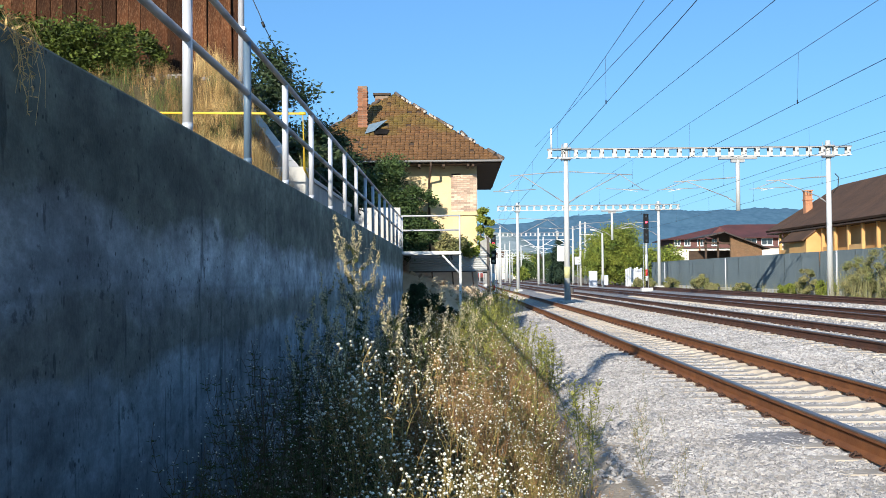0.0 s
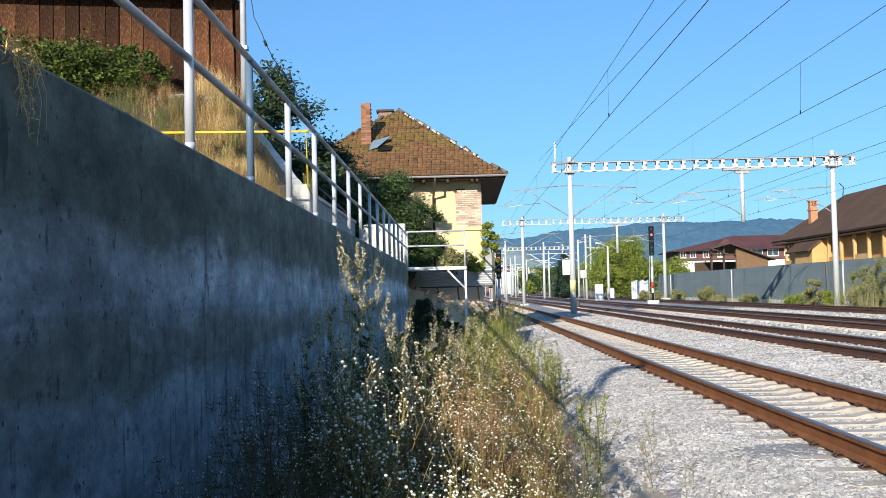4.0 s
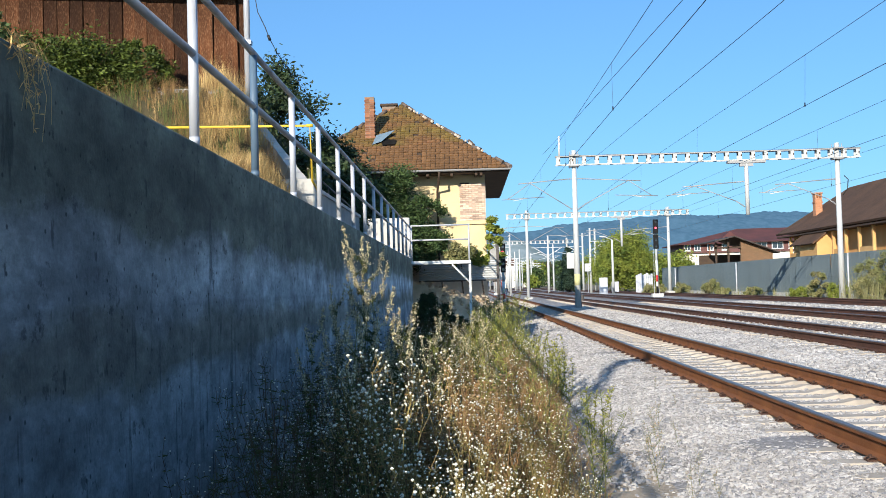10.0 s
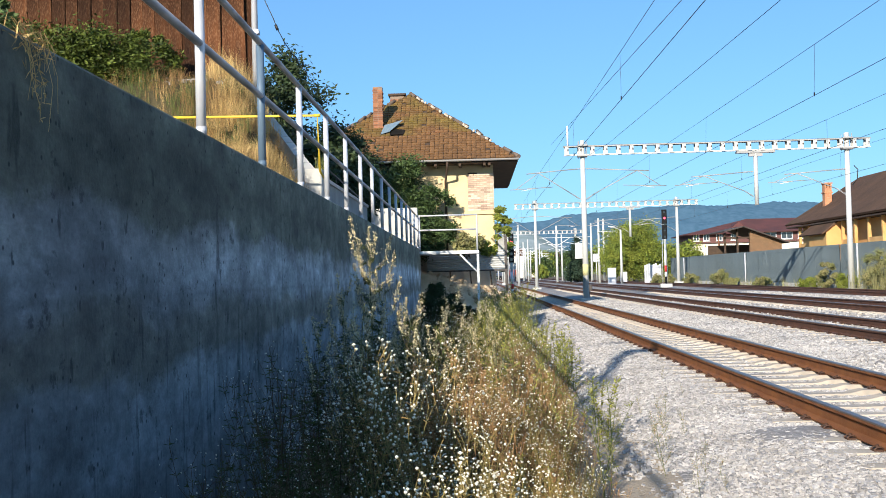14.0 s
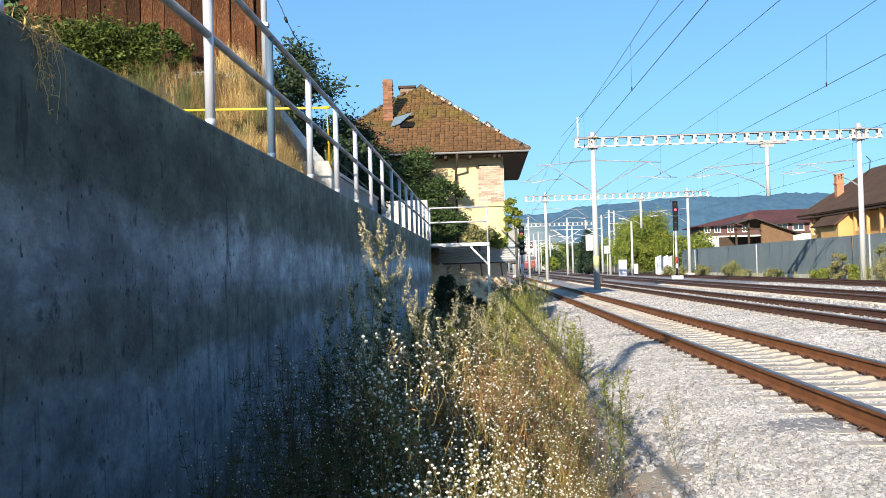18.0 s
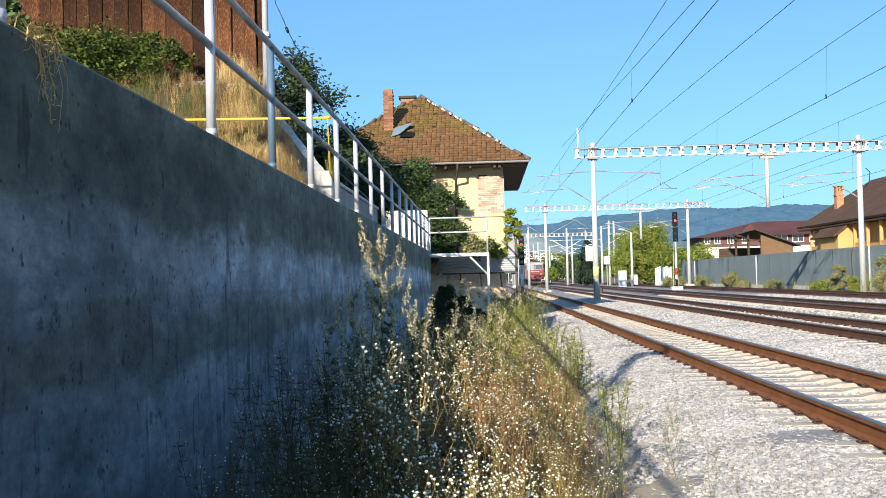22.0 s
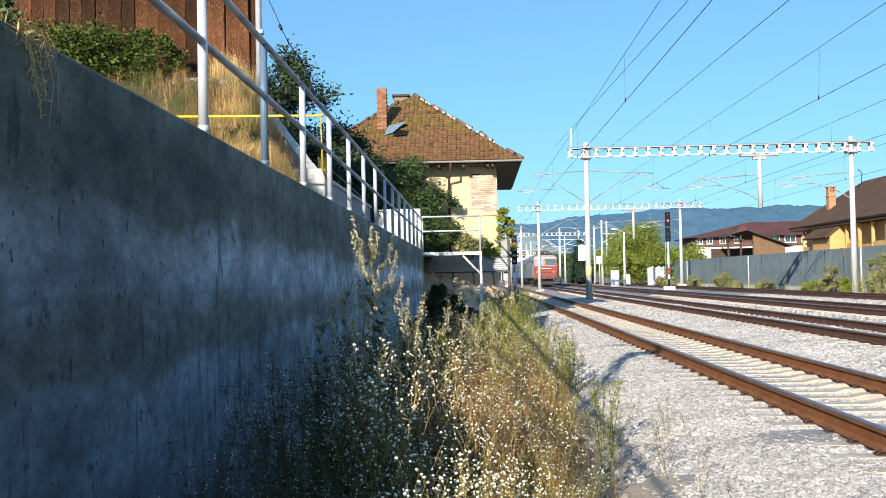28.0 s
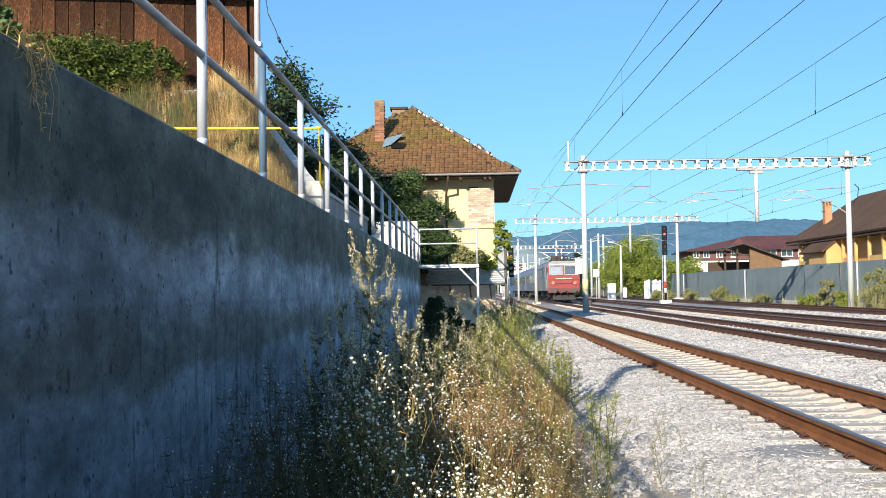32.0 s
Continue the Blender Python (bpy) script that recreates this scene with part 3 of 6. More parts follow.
def catenary(xc, zc, xm, zm, label):
    """Contact wire at xc, zc and messenger wire at xm, zm with droppers between."""
    w = thing("overhead_wire", label, "overhead wire", group="catenary wires")
    for i, (a, b) in enumerate(zip(SPANS, SPANS[1:])):
        pts, low = [], []
        n = 8
        for k in range(n + 1):
            u = k / n
            stag = 0.12 * (1 - 2 * u) * (1 if i % 2 else -1)
            pts.append((xm + stag, a + (b - a) * u, zm - 0.05 * 4 * u * (1 - u)))
            low.append((xc + stag, a + (b - a) * u, zc))
        part("messenger_wire", Shape().path(pts, 0.0065, 5), WIRE, w)
        part("contact_wire", Shape().tube(low[0], low[-1], 0.0075, n=5), WIRE, w)
        if a < 150:
            for p, q in list(zip(pts, low))[1:-1:2]:
                part("dropper", Shape().tube(q, p, 0.004, n=4, caps=False).tube((q[0], q[1], q[2] - 0.02), (q[0], q[1], q[2] + 0.08), 0.016, n=5), WIRE, w)


for row in ((3.62, 5.5, 3.62, 6.7), (8.3, 5.45, 8.35, 6.75), (12.6, 5.45, 12.6, 6.55), (17.2, 5.5, 17.2, 6.6)):
    catenary(*row, "thin dark catenary and contact wire over a track")
for pts in (((4.5, -20, 5.2), (4.45, 0, 5.96), (4.2, 45, 7.7), (4.1, P1Y, 8.1)), ((6.35, -20, 5.9), (6.3, 21.5, 6.7), (6.3, 49.4, 7.3), (6.0, P1Y, 7.45))):
    part("feeder_wire", Shape().path(pts, 0.0075, 5), WIRE, thing("feeder_cable", "single dark feeder wire beside the masts", "overhead wire", group="catenary wires"))


# ---- foliage ----
LEAF_DARK = material("leaf_dark", (0.04, 0.075, 0.018), (0.075, 0.115, 0.025), 2, 0.7, island=0.4)
# Near-black second tone stands in for shade inside the bush.
LEAF_BUSH = material("leaf_bush", (0.12, 0.15, 0.022), (0.018, 0.034, 0.006), 5, 0.65, island=0.55, spec=0.25)
# Near-black leaf copy with shade put into the colour.
FOLIAGE_SHADE = material("foliage_shaded", (0.018, 0.036, 0.012), (0.045, 0.07, 0.016), 2, 0.7, island=0.45)
LEAF_BRIGHT = material("leaf_bright", (0.26, 0.28, 0.032), (0.10, 0.15, 0.02), 0.8, 0.7, island=0.4)
LEAF_CONIFER = material("leaf_conifer", (0.015, 0.035, 0.018), (0.03, 0.055, 0.025), 1.5, 0.8, island=0.3)
LEAF_PALE = material("leaf_pale_scrub", (0.30, 0.26, 0.11), (0.15, 0.18, 0.05), 1.2, 0.8, island=0.4)
BARK = material("bark", (0.09, 0.07, 0.05), (0.05, 0.04, 0.03), 8, 0.95, 0, 0.5)


def leaf_cloud(clumps, radii, per, size, seed, flat=1.0):
    """Small folded leaves scattered about clump centres."""
    g = np.random.default_rng(seed)
    c = np.repeat(np.asarray(clumps, float), per, axis=0)
    r = np.repeat(np.asarray(radii, float), per)[:, None]
    n = len(c)
    d = g.normal(size=(n, 3))
    d /= np.linalg.norm(d, axis=1)[:, None]
    p = c + g.normal(size=(n, 3)) * r * 0.72 * np.array([1, 1, flat])
    a = g.normal(size=(n, 3))
    a[:, 2] *= 0.6
    a /= np.linalg.norm(a, axis=1)[:, None]
    b = np.cross(a, g.normal(size=(n, 3)))
    b /= np.linalg.norm(b, axis=1)[:, None]
    s = size * (0.6 + 0.8 * g.random((n, 1)))
    v = np.stack([p - a * s, p + b * s * 0.42, p + a * s, p - b * s * 0.42], 1).reshape(-1, 3)
    return v, np.arange(4 * n).reshape(-1, 4)


def plant(name, label, category, at, size, clumps, per, leaf, mat, seed, shape="round", group="", stems=5, trunk=0.0):
    """A shrub or tree: tapered trunk or stems with limbs, and a crown of leaf clumps with gaps."""
    g = np.random.default_rng(seed)
    ob = thing(name, label, category, at, group)
    sx, sy, sz = size
    cs, rs = [], []
    for i in range(clumps):
        while True:
            q = g.uniform(-1, 1, 3)
            lim = 1.0 if shape == "round" else max(0.08, 1 - (q[2] + 1) / 2)
            if np.hypot(q[0], q[1]) < lim * (1 if shape == "cone" else np.sqrt(max(0, 1 - q[2] ** 2)) + 0.15):
                break
        cs.append((q[0] * sx, q[1] * sy, trunk + sz * (q[2] + 1) / 2))
        rs.append(min(sx, sz) * g.uniform(0.16, 0.34))
    wood = Shape()
    if trunk:
        wood.tube((0, 0, -0.15), (0, 0, trunk + sz * 0.6), max(0.05, sz * 0.025), max(0.02, sz * 0.008), n=8)
    for i in range(min(stems, clumps)):
        e = cs[i]
        b = (0, 0, trunk * 0.8 + 0.1 * sz) if trunk else (g.uniform(-0.3, 0.3) * sx, g.uniform(-0.3, 0.3) * sy, -0.1)
        m = ((b[0] + e[0]) / 2, (b[1] + e[1]) / 2, (b[2] + e[2]) / 2 + 0.08 * sz)
        wood.tube(b, m, sz * 0.012, sz * 0.009, n=5, caps=False).tube(m, e, sz * 0.009, sz * 0.004, n=5)
    part("trunk" if trunk else "stems", wood, BARK, ob)
    v, f = leaf_cloud(cs, rs, per, leaf, seed + 1, 0.85)
    part("crown", raw("crown", v, f, mat), None, ob)
    return ob


# ---- signal house beside the wall ----
HOLE = material("attic_dark", (0.01, 0.009, 0.008), (0.02, 0.017, 0.015), 3, 0.95, spec=0.1)
HX, HY = 0.73, 41.0
EZ, AZ = 5.72, 9.13
house = thing("signal_house", "abandoned yellow plaster railway house with a mossy tiled hip roof", "house", (HX, HY, 0))
s = Shape()
s.box(-6.6, 0.0, -0.5, 0.0, 10.4, EZ - 0.1)
part("wall", s, PLASTER, house)
plinth = part("plinth", Shape().box(-6.7, -0.35, -0.5, 0.02, -0.004, 2.1, 0.03), MORTAR, house, "crumbling rubble plinth")
part("ledge", Shape().box(-6.6, -0.07, 3.66, 0.08, -0.003, 3.8, 0.02), PLASTER, house)
# exposed brick pier at the corner
pier = part("brick_pier", Shape().box(-1.0, -0.035, 3.8, 0.012, -0.003, 5.25), MORTAR, house, "bare brick corner where plaster fell off")
bm_ = [Shape().box(0, -0.02, 0, w, 0.03, 0.062, 0.006).mesh("brick", PIERBRICK) for w in (0.235, 0.115)]
for r in range(19):
    x = -1.0
    k = 0
    while x < -0.11:
        w = 0.115 if (k == 0 and r % 2) or x > -0.2 else 0.235
        part("brick", bm_[w < 0.2], None, pier, at=(x, -0.04 - 0.008 * rng.random(), 3.805 + r * 0.0755))
        x += w + 0.012
        k += 1
part("attic_vent", Shape().box(-0.98, -0.05, 5.12, -0.62, -0.04, 5.28), TIMBER, house)
ax, ay = -3.43, 4.0
e0, e1, f0, f1 = -7.85, 0.97, -0.95, 11.4
part("soffit", Shape().box(e0 + 0.06, f0 + 0.06, EZ - 0.14, e1 - 0.06, f1 - 0.06, EZ - 0.06), TIMBER, house, "dark timber soffit")
for k in range(9):
    x = -6.9 + k * 0.93 if k < 8 else -0.2
    part("rafter_end", Shape().box(x, f0 + 0.05, EZ - 0.24, x + 0.1, -0.01, EZ - 0.145), TIMBER, house)
rf = Shape().add([(e0, f0, EZ), (e1, f0, EZ), (e1, f1, EZ), (e0, f1, EZ), (ax, ay, AZ), (e0, f0, EZ - 0.05), (e1, f0, EZ - 0.05), (e1, f1, EZ - 0.05), (e0, f1, EZ - 0.05)],
                 [(0, 1, 4), (1, 2, 4), (2, 3, 4), (3, 0, 4), (8, 7, 6, 5), (0, 5, 6, 1), (1, 6, 7, 2), (2, 7, 8, 3), (3, 8, 5, 0)])
roof = part("roof", rf, TIMBER, house, "moss-grown brown clay tile roof")
# tiles of the slope that faces the camera's side
slope = Vector((0, ay - f0, AZ - EZ))
sl = slope.length
up = slope.normalized()
tilt = math.degrees(math.atan2(AZ - EZ, ay - f0))
tile = Shape()
tv = [(x, y, 0.006 + 0.010 * math.cos(math.pi * x / 0.09) + (0.026 if y < 0.1 else 0)) for y in (0, 0.2) for x in (-0.084, -0.042, 0, 0.042, 0.084)]
tile.add(tv + [(x, y, z - 0.04) for x, y, z in tv[:5]], [(i, i + 1, i + 6, i + 5) for i in range(4)] + [(10 + i, 11 + i, i + 1, i) for i in range(4)])
tile_me = tile.mesh("roof_tile", TILE_ONE)
rest_v, rest_f = [], []
done = 0
row = 0
while row * 0.205 < sl - 0.2:
    d = row * 0.205
    u = d / sl
    xa, xb = e0 + (ax - e0) * u + 0.12, e1 + (ax - e1) * u - 0.12
    n = int((xb - xa) / 0.18)
    for k in range(n + 1):
        x = xb - k * 0.18 - (xb / 0.18 % 1) * 0.18
        c = Vector((x, f0, EZ)) + up * d + Vector((0, -0.012, 0.02))
        hole = abs(x + 3.72 - 0.1 * math.sin(row)) < 0.3 and 0.33 < u < 0.44
        if hole or rng.random() < 0.02:
            continue
        m = Matrix.Translation(c + Vector((rng.normal() * 0.006, 0, rng.normal() * 0.005))) @ pose(0, 0, 0, tilt + rng.normal() * 1.0, rng.normal() * 1.6, rng.normal() * 1.2)
        if x > -5.2 and done < 300:
            part("roof_tile", tile_me, None, roof, at=m)
            done += 1
        else:
            b = len(rest_v)
            rest_v += [tuple(m @ Vector(p)) for p in tile.v]
            rest_f += [tuple(i + b for i in q) for q in tile.f]
    row += 1
tagged(part("upper_roof_tiles", raw("upper_roof_tiles", rest_v, rest_f, TILE), None, roof), kind="stuff")
ridge_me = Shape().tube((0, -0.02, 0), (0, 0.4, 0.02), 0.085, 0.065, n=8).mesh("ridge_tile", RIDGE)
for (x, y), cnt in (((e1, f0), 16), ((e0, f0), 16)):
    a, b = Vector((x, y, EZ)), Vector((ax, ay, AZ))
    q = (b - a).to_track_quat("Y", "Z").to_matrix().to_4x4()
    for k in range(cnt):
        if rng.random() < 0.16:
            continue
        part("ridge_tile", ridge_me, None, roof, at=Matrix.Translation(a.lerp(b, k / cnt) + Vector((0, 0, 0.02 + rng.random() * 0.03))) @ q @ pose(0, 0, 0, rng.normal() * 5, rng.normal() * 9, rng.normal() * 9))
mort_me = [Shape().box(-w, -0.07, -0.02, w, 0.07, 0.05, 0.02).mesh("ridge_mortar", MORTAR) for w in (0.04, 0.06, 0.1)]
a, b = Vector((e1, f0, EZ)), Vector((ax, ay, AZ))
for k in range(15):
    part("ridge_mortar", mort_me[k % 3], None, roof, at=Matrix.Translation(a.lerp(b, 0.2 + 0.72 * (k + rng.random()) / 15) + Vector((-0.05, -0.06, 0.045))) @ pose(0, 0, 0, 30, 35, 12 + 20 * rng.random()))
# Dark plate laid over the gap stands in for the unlit attic.
part("hole_dark_plate", Shape().slab(*[Vector((x, f0, EZ)) + up * d + Vector((0, -0.05, 0.06)) for x, d in ((-4.05, 2.08), (-3.5, 2.1), (-3.45, 2.45), (-3.95, 2.6))], 0.01), HOLE, roof, "dark plate standing for the shaded hole in the tiles")
tarp = material("blue_grey_tarp", (0.13, 0.2, 0.26), (0.2, 0.26, 0.3), 4, 0.6)
part("loose_sheet", Shape().slab(*[Vector((x, f0, EZ)) + up * d + Vector((0, -0.06, z)) for x, d, z in ((-4.42, 2.15, 0.05), (-4.05, 2.25, 0.12), (-3.55, 2.95, 0.25), (-4.3, 2.95, 0.06))], 0.01), tarp, roof, "loose blue-grey roofing sheet")


def chimney(x, y, z0, z1, w, parent, cap):
    ch = part("chimney", Shape().box(-w / 2 + 0.012, -w / 2 + 0.012, z0, w / 2 - 0.012, w / 2 - 0.012, z1), OLDMORTAR, parent, "weathered red brick chimney", at=(x, y, 0))
    half = Shape().box(0, 0, 0, w / 2 - 0.012, w / 2 - 0.012, 0.065, 0.006).mesh("brick", BRICK)
    for r in range(int((z1 - z0) / 0.078)):
        for ix in (0, 1):
            for iy in (0, 1):
                if r > (z1 - z0) / 0.078 - 2 and rng.random() < 0.4:
                    continue
                part("brick", half, None, ch, at=(-w / 2 + ix * (w / 2) + 0.006 + (0.02 if r % 2 else -0.006), -w / 2 + iy * w / 2 + 0.004, z0 + r * 0.078))
    if cap:
        part("cap", Shape().box(-w * 0.62, -w * 0.62, z1, w * 0.62, w * 0.62, z1 + 0.09, 0.02), TIMBER, ch)


chimney(-4.55, 1.5, 7.1, 9.0, 0.40, house, False)
chimney(-4.0, 5.0, 8.2, 9.2, 0.62, house, True)
arc = [(f0 - 0.075 + r * math.cos(math.pi * k / 6), EZ - 0.02 - r * math.sin(math.pi * k / 6)) for r, ks in ((0.075, range(7)), (0.068, range(6, -1, -1))) for k in ks]
g = Shape().sweepx(arc, e0, e1)
part("gutter", g, BEAMGREY, house, "dented zinc gutter")
part("downpipe", Shape().path([(-1.75, f0 - 0.07, EZ - 0.1), (-1.75, f0 - 0.07, EZ - 0.3), (-1.85, -0.15, EZ - 0.75), (-1.85, -0.1, 2.2)], 0.045, 10), TIMBER, house, "rusty dark downpipe")

# ---- gangway between the wall and the house ----
deck = thing("steel_gangway", "white steel gangway with pipe rails at the end of the wall", "gangway", (-1.96, 36.3, 2.1))
part("deck_plate", Shape().box(-0.2, 1.65, -0.02, 2.05, 3.15, 0.05), WHITEPAINT, deck)
for k in range(5):
    part("deck_slat", Shape().box(-0.2, 0.2 + 0.3 * k, 0.0, 2.05, 0.27 + 0.3 * k, 0.05), WHITEPAINT, deck)
part("deck_beam", Shape().box(-0.2, -0.04, -0.03, 2.05, -0.003, 0.055), WHITEPAINT, deck)
for x in (0.02, 2.0):
    part("post", Shape().tube((x, 0.03, 0.05), (x, 0.03, 1.28), 0.03, n=10), GALV, deck)
for z in (1.28, 0.78):
    part("handrail", Shape().tube((0.0, 0.03, z), (2.0, 0.03, z), 0.028, n=10), GALV, deck)
    part("side_rail", Shape().tube((2.0, 0.03, z), (2.0, 3.1, z), 0.028, n=10), GALV, deck)
part("leg", Shape().box(1.97, -0.02, -2.6, 2.05, 0.06, -0.081), WHITEPAINT, deck)
part("brace", Shape().tube((1.4, 0.02, -0.08), (2.0, 0.02, -0.72), 0.035, n=8), WHITEPAINT, deck)
hoard = thing("sheet_screen", "white corrugated sheet screen beside the gangway", "screen", (0.1, 39.6, 1.0))
for k in range(2, 5):
    zig = [(0.03 * (i % 2), k * 0.25 + i * 0.0417) for i in range(7)]
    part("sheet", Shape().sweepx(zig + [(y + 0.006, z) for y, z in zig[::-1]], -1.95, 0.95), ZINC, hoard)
part("dark_post", Shape().box(0.96, -0.05, -1.5, 1.06, 0.05, 1.75), STEEL_DARK, hoard)
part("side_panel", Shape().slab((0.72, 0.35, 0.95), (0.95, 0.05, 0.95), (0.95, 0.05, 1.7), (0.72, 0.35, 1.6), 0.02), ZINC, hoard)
part("rear_post", Shape().box(-0.1, 0.1, -1.5, -0.02, 0.18, 0.6), STEEL_DARK, hoard)
for k in range(3):
    part("shore", Shape().tube((-1.1 + 0.75 * k, -0.06, 0.45), (-1.05 + 0.8 * k, -0.25, -0.35 - 0.3 * k), 0.03, n=6), TIMBER, hoard)
part("bottom_rail", Shape().box(-1.95, -0.05, 0.44, 0.95, -0.01, 0.495), STEEL_DARK, hoard)
thing("parapet_block", "pale cast concrete parapet at the end of the railing", "parapet", (-2.02, 36.7, 2.2), shape=Shape().box(-1.5, 0, -0.1, 0.0, 0.3, 1.5, 0.02), mat=CONCPALE)

# crumbling rubble bank under the screen
def heap_z(x, y):
    u = min(max((y - 37.5) / 1.4, 0), 1)
    return -0.5 + (1.75 - 0.28 * (x + 1.3)) * u ** 1.3 + 0.10 * noise.noise((x * 2.2, y * 2.2, 7)) + 0.05 * noise.noise((x * 6, y * 6, 8))


heap = thing("rubble_bank", "sunlit sandy rubble bank below the corrugated screen", "bank", kind="structure", shape=strip(-2.1, 1.25, 37.4, 40.62, 34, 34, heap_z), mat=RUBBLE)
stone_me = [Shape().prism([(w * math.cos(q) * (0.8 + 0.3 * ((i * 7) % 3) / 2), 0.8 * w * math.sin(q)) for i, q in enumerate((0.1, 1.2, 2.3, 3.3, 4.4, 5.4))], -0.06, h).mesh("stone", RUBBLE) for w, h in ((0.16, 0.09), (0.11, 0.07), (0.2, 0.06), (0.08, 0.06))]
for k in range(90):
    x, y = rng.uniform(-1.9, 1.1), 37.7 + 1.4 * rng.random()
    part("stone", stone_me[k % 4], None, heap, at=pose(x, y, heap_z(x, y), 35 + rng.normal() * 15, rng.normal() * 14, rng.uniform(0, 360)))

# ---- barn on the bank ----
barn = thing("timber_barn", "dark brown weathered vertical plank barn on the bank", "barn", pose(-3.62, 17.0, 3.4, 0, 0, 12))
part("wall", Shape().box(-8.0, 0.06, 0.0, -0.02, 0.16, 2.66), TIMBER, barn)
for bx in (-7.8, -4.0, -0.2):
    part("roof_post", Shape().box(bx, 5.0, -1.3, bx + 0.14, 5.14, 3.42), TIMBER, barn)
planks = [Shape().box(0, -0.03, 0, w, 0.03, 2.0, 0.006).mesh("plank", PLANK) for w in (0.18, 0.195, 0.21)]
x = -0.03
while x > -7.8:
    k = int(rng.integers(3))
    x -= (0.18, 0.195, 0.21)[k] + (0.004 if rng.random() < 0.8 else 0.009)
    part("plank", planks[k], None, barn, at=pose(x, -0.012 * rng.random(), 0.95 + 0.12 * rng.random(), 0, rng.normal() * 0.35, rng.normal() * 0.8))
part("corner_board", Shape().box(-0.02, -0.05, 0.7, 0.1, 0.08, 2.7), PLANK, barn)
part("roof", Shape().slab((-8.3, -0.35, 2.75), (0.03, -0.35, 2.75), (0.03, 3.2, 4.5), (-8.3, 3.2, 4.5), 0.1).slab((-8.3, 3.2, 4.5), (0.03, 3.2, 4.5), (0.03, 5.3, 3.5), (-8.3, 5.3, 3.5), 0.1), DARKROOF, barn)
part("sill_stones", Shape().box(-8.0, -0.14, 0.2, 0.05, 0.05, 0.96, 0.03), CONCPALE, barn, "pale stone footing")
pole = thing("lamp_pole", "thin grey steel pole beside the barn", "pole", (-3.35, 16.2, 3.6))
part("shaft", Shape().tube((0, 0, 0), (0, 0, 6.5), 0.05, 0.045, n=10), GALV, pole)
part("bracket", Shape().box(-0.07, -0.07, 1.5, 0.07, 0.07, 1.56), GALV, pole)
cab = thing("service_cable", "thin black cable running down from the pole", "cable", group="catenary wires")
part("cable", Shape().path([(-3.32, 16.2, 8.5), (-3.25, 16.05, 6.3), (-3.14, 16.0, 5.56), (-3.03, 16.0, 5.32), (-2.96, 16.0, 5.13), (-2.86, 16.1, 4.92), (-2.8, 18.0, 4.75)], 0.007), WIRE, cab)
part("cable_clamp", Shape().tube((-2.985, 16.0, 5.19), (-2.955, 16.0, 5.11), 0.022, n=8), WIRE, cab)
pipe = thing("gas_pipe", "yellow painted gas pipe across the grassy bank", "pipe")
part("run", Shape().path([(-4.6, 13.6, 3.44), (-2.02, 13.6, 3.4), (-2.0, 13.6, 2.68), (-2.2, 15.42, 2.74)], 0.016, 10), YELLOWPIPE, pipe)
part("run_upper", Shape().path([(-4.6, 13.6, 3.44), (-7.5, 14.2, 4.3)], 0.016, 10), YELLOWPIPE, pipe)
part("elbow", Shape().tube((-2.06, 13.6, 3.4), (-1.98, 13.6, 3.4), 0.023, n=10), YELLOWPIPE, pipe)
stair = thing("stair_wall", "sloping grey concrete stair wall behind the railing", "wall")
CONCGREY = material("grey_concrete", (0.40, 0.40, 0.38), (0.27, 0.275, 0.27), 2, 0.9, 0, 0.25, 40)
part("wall_body", Shape().box(-2.55, 15.68, 1.9, -2.34, 22.8, 2.80), CONCGREY, stair)
part("coping", Shape().box(-2.57, 15.66, 2.804, -2.31, 22.82, 2.86, 0.01), CONCPALE, stair)
part("thin_rail", Shape().tube((-2.42, 16.0, 3.12), (-2.42, 22.7, 2.95), 0.014, n=8), STEEL_DARK, stair)
for y in (16.2, 18.4, 20.5, 22.6):
    part("rail_post", Shape().tube((-2.42, y, 2.84), (-2.42, y, 3.12 - 0.0254 * (y - 16)), 0.012, n=6), STEEL_DARK, stair)
part("end_block", Shape().box(-3.02, 15.4, 1.9, -2.24, 15.65, 2.90, 0.02), CONCPALE, stair, "pale concrete end block")
ka, kb_ = Vector((-2.42, 15.55, 2.9)), Vector((-3.42, 17.3, 4.06))
for k in range(9):
    p, q = ka.lerp(kb_, k / 9 + 0.004), ka.lerp(kb_, (k + 1) / 9 - 0.004)
    w = Vector((-0.07, -0.04, 0)) * (0.8 + 0.4 * rng.random())
    part("kerb_stone", Shape().slab(p + w, p - w, q - w, q + w, 0.22), CONCPALE, stair, "pale stone kerb up the bank")

# bushes on the bank and by the house
for i, (x, y, z, sx, sy, sz, n, leaf, m) in enumerate((
        (-5.3, 15.2, 4.05, 0.62, 0.4, 0.85, 40, 0.03, LEAF_BUSH), (-4.72, 15.9, 4.25, 0.26, 0.2, 0.85, 8, 0.03, LEAF_BUSH), (-6.3, 15.0, 4.1, 0.6, 0.35, 0.9, 30, 0.03, LEAF_BUSH), (-4.98, 15.6, 4.7, 0.14, 0.14, 0.65, 4, 0.03, LEAF_BUSH),
        (-5.35, 11.8, 3.1, 0.3, 0.3, 1.6, 12, 0.04, LEAF_DARK))):
    plant("bramble_bush", "dark green leafy bramble in front of the barn", "bush", (x, y, z), (sx, sy, sz), n, 420, leaf, m, 40 + i, group="bank bushes")
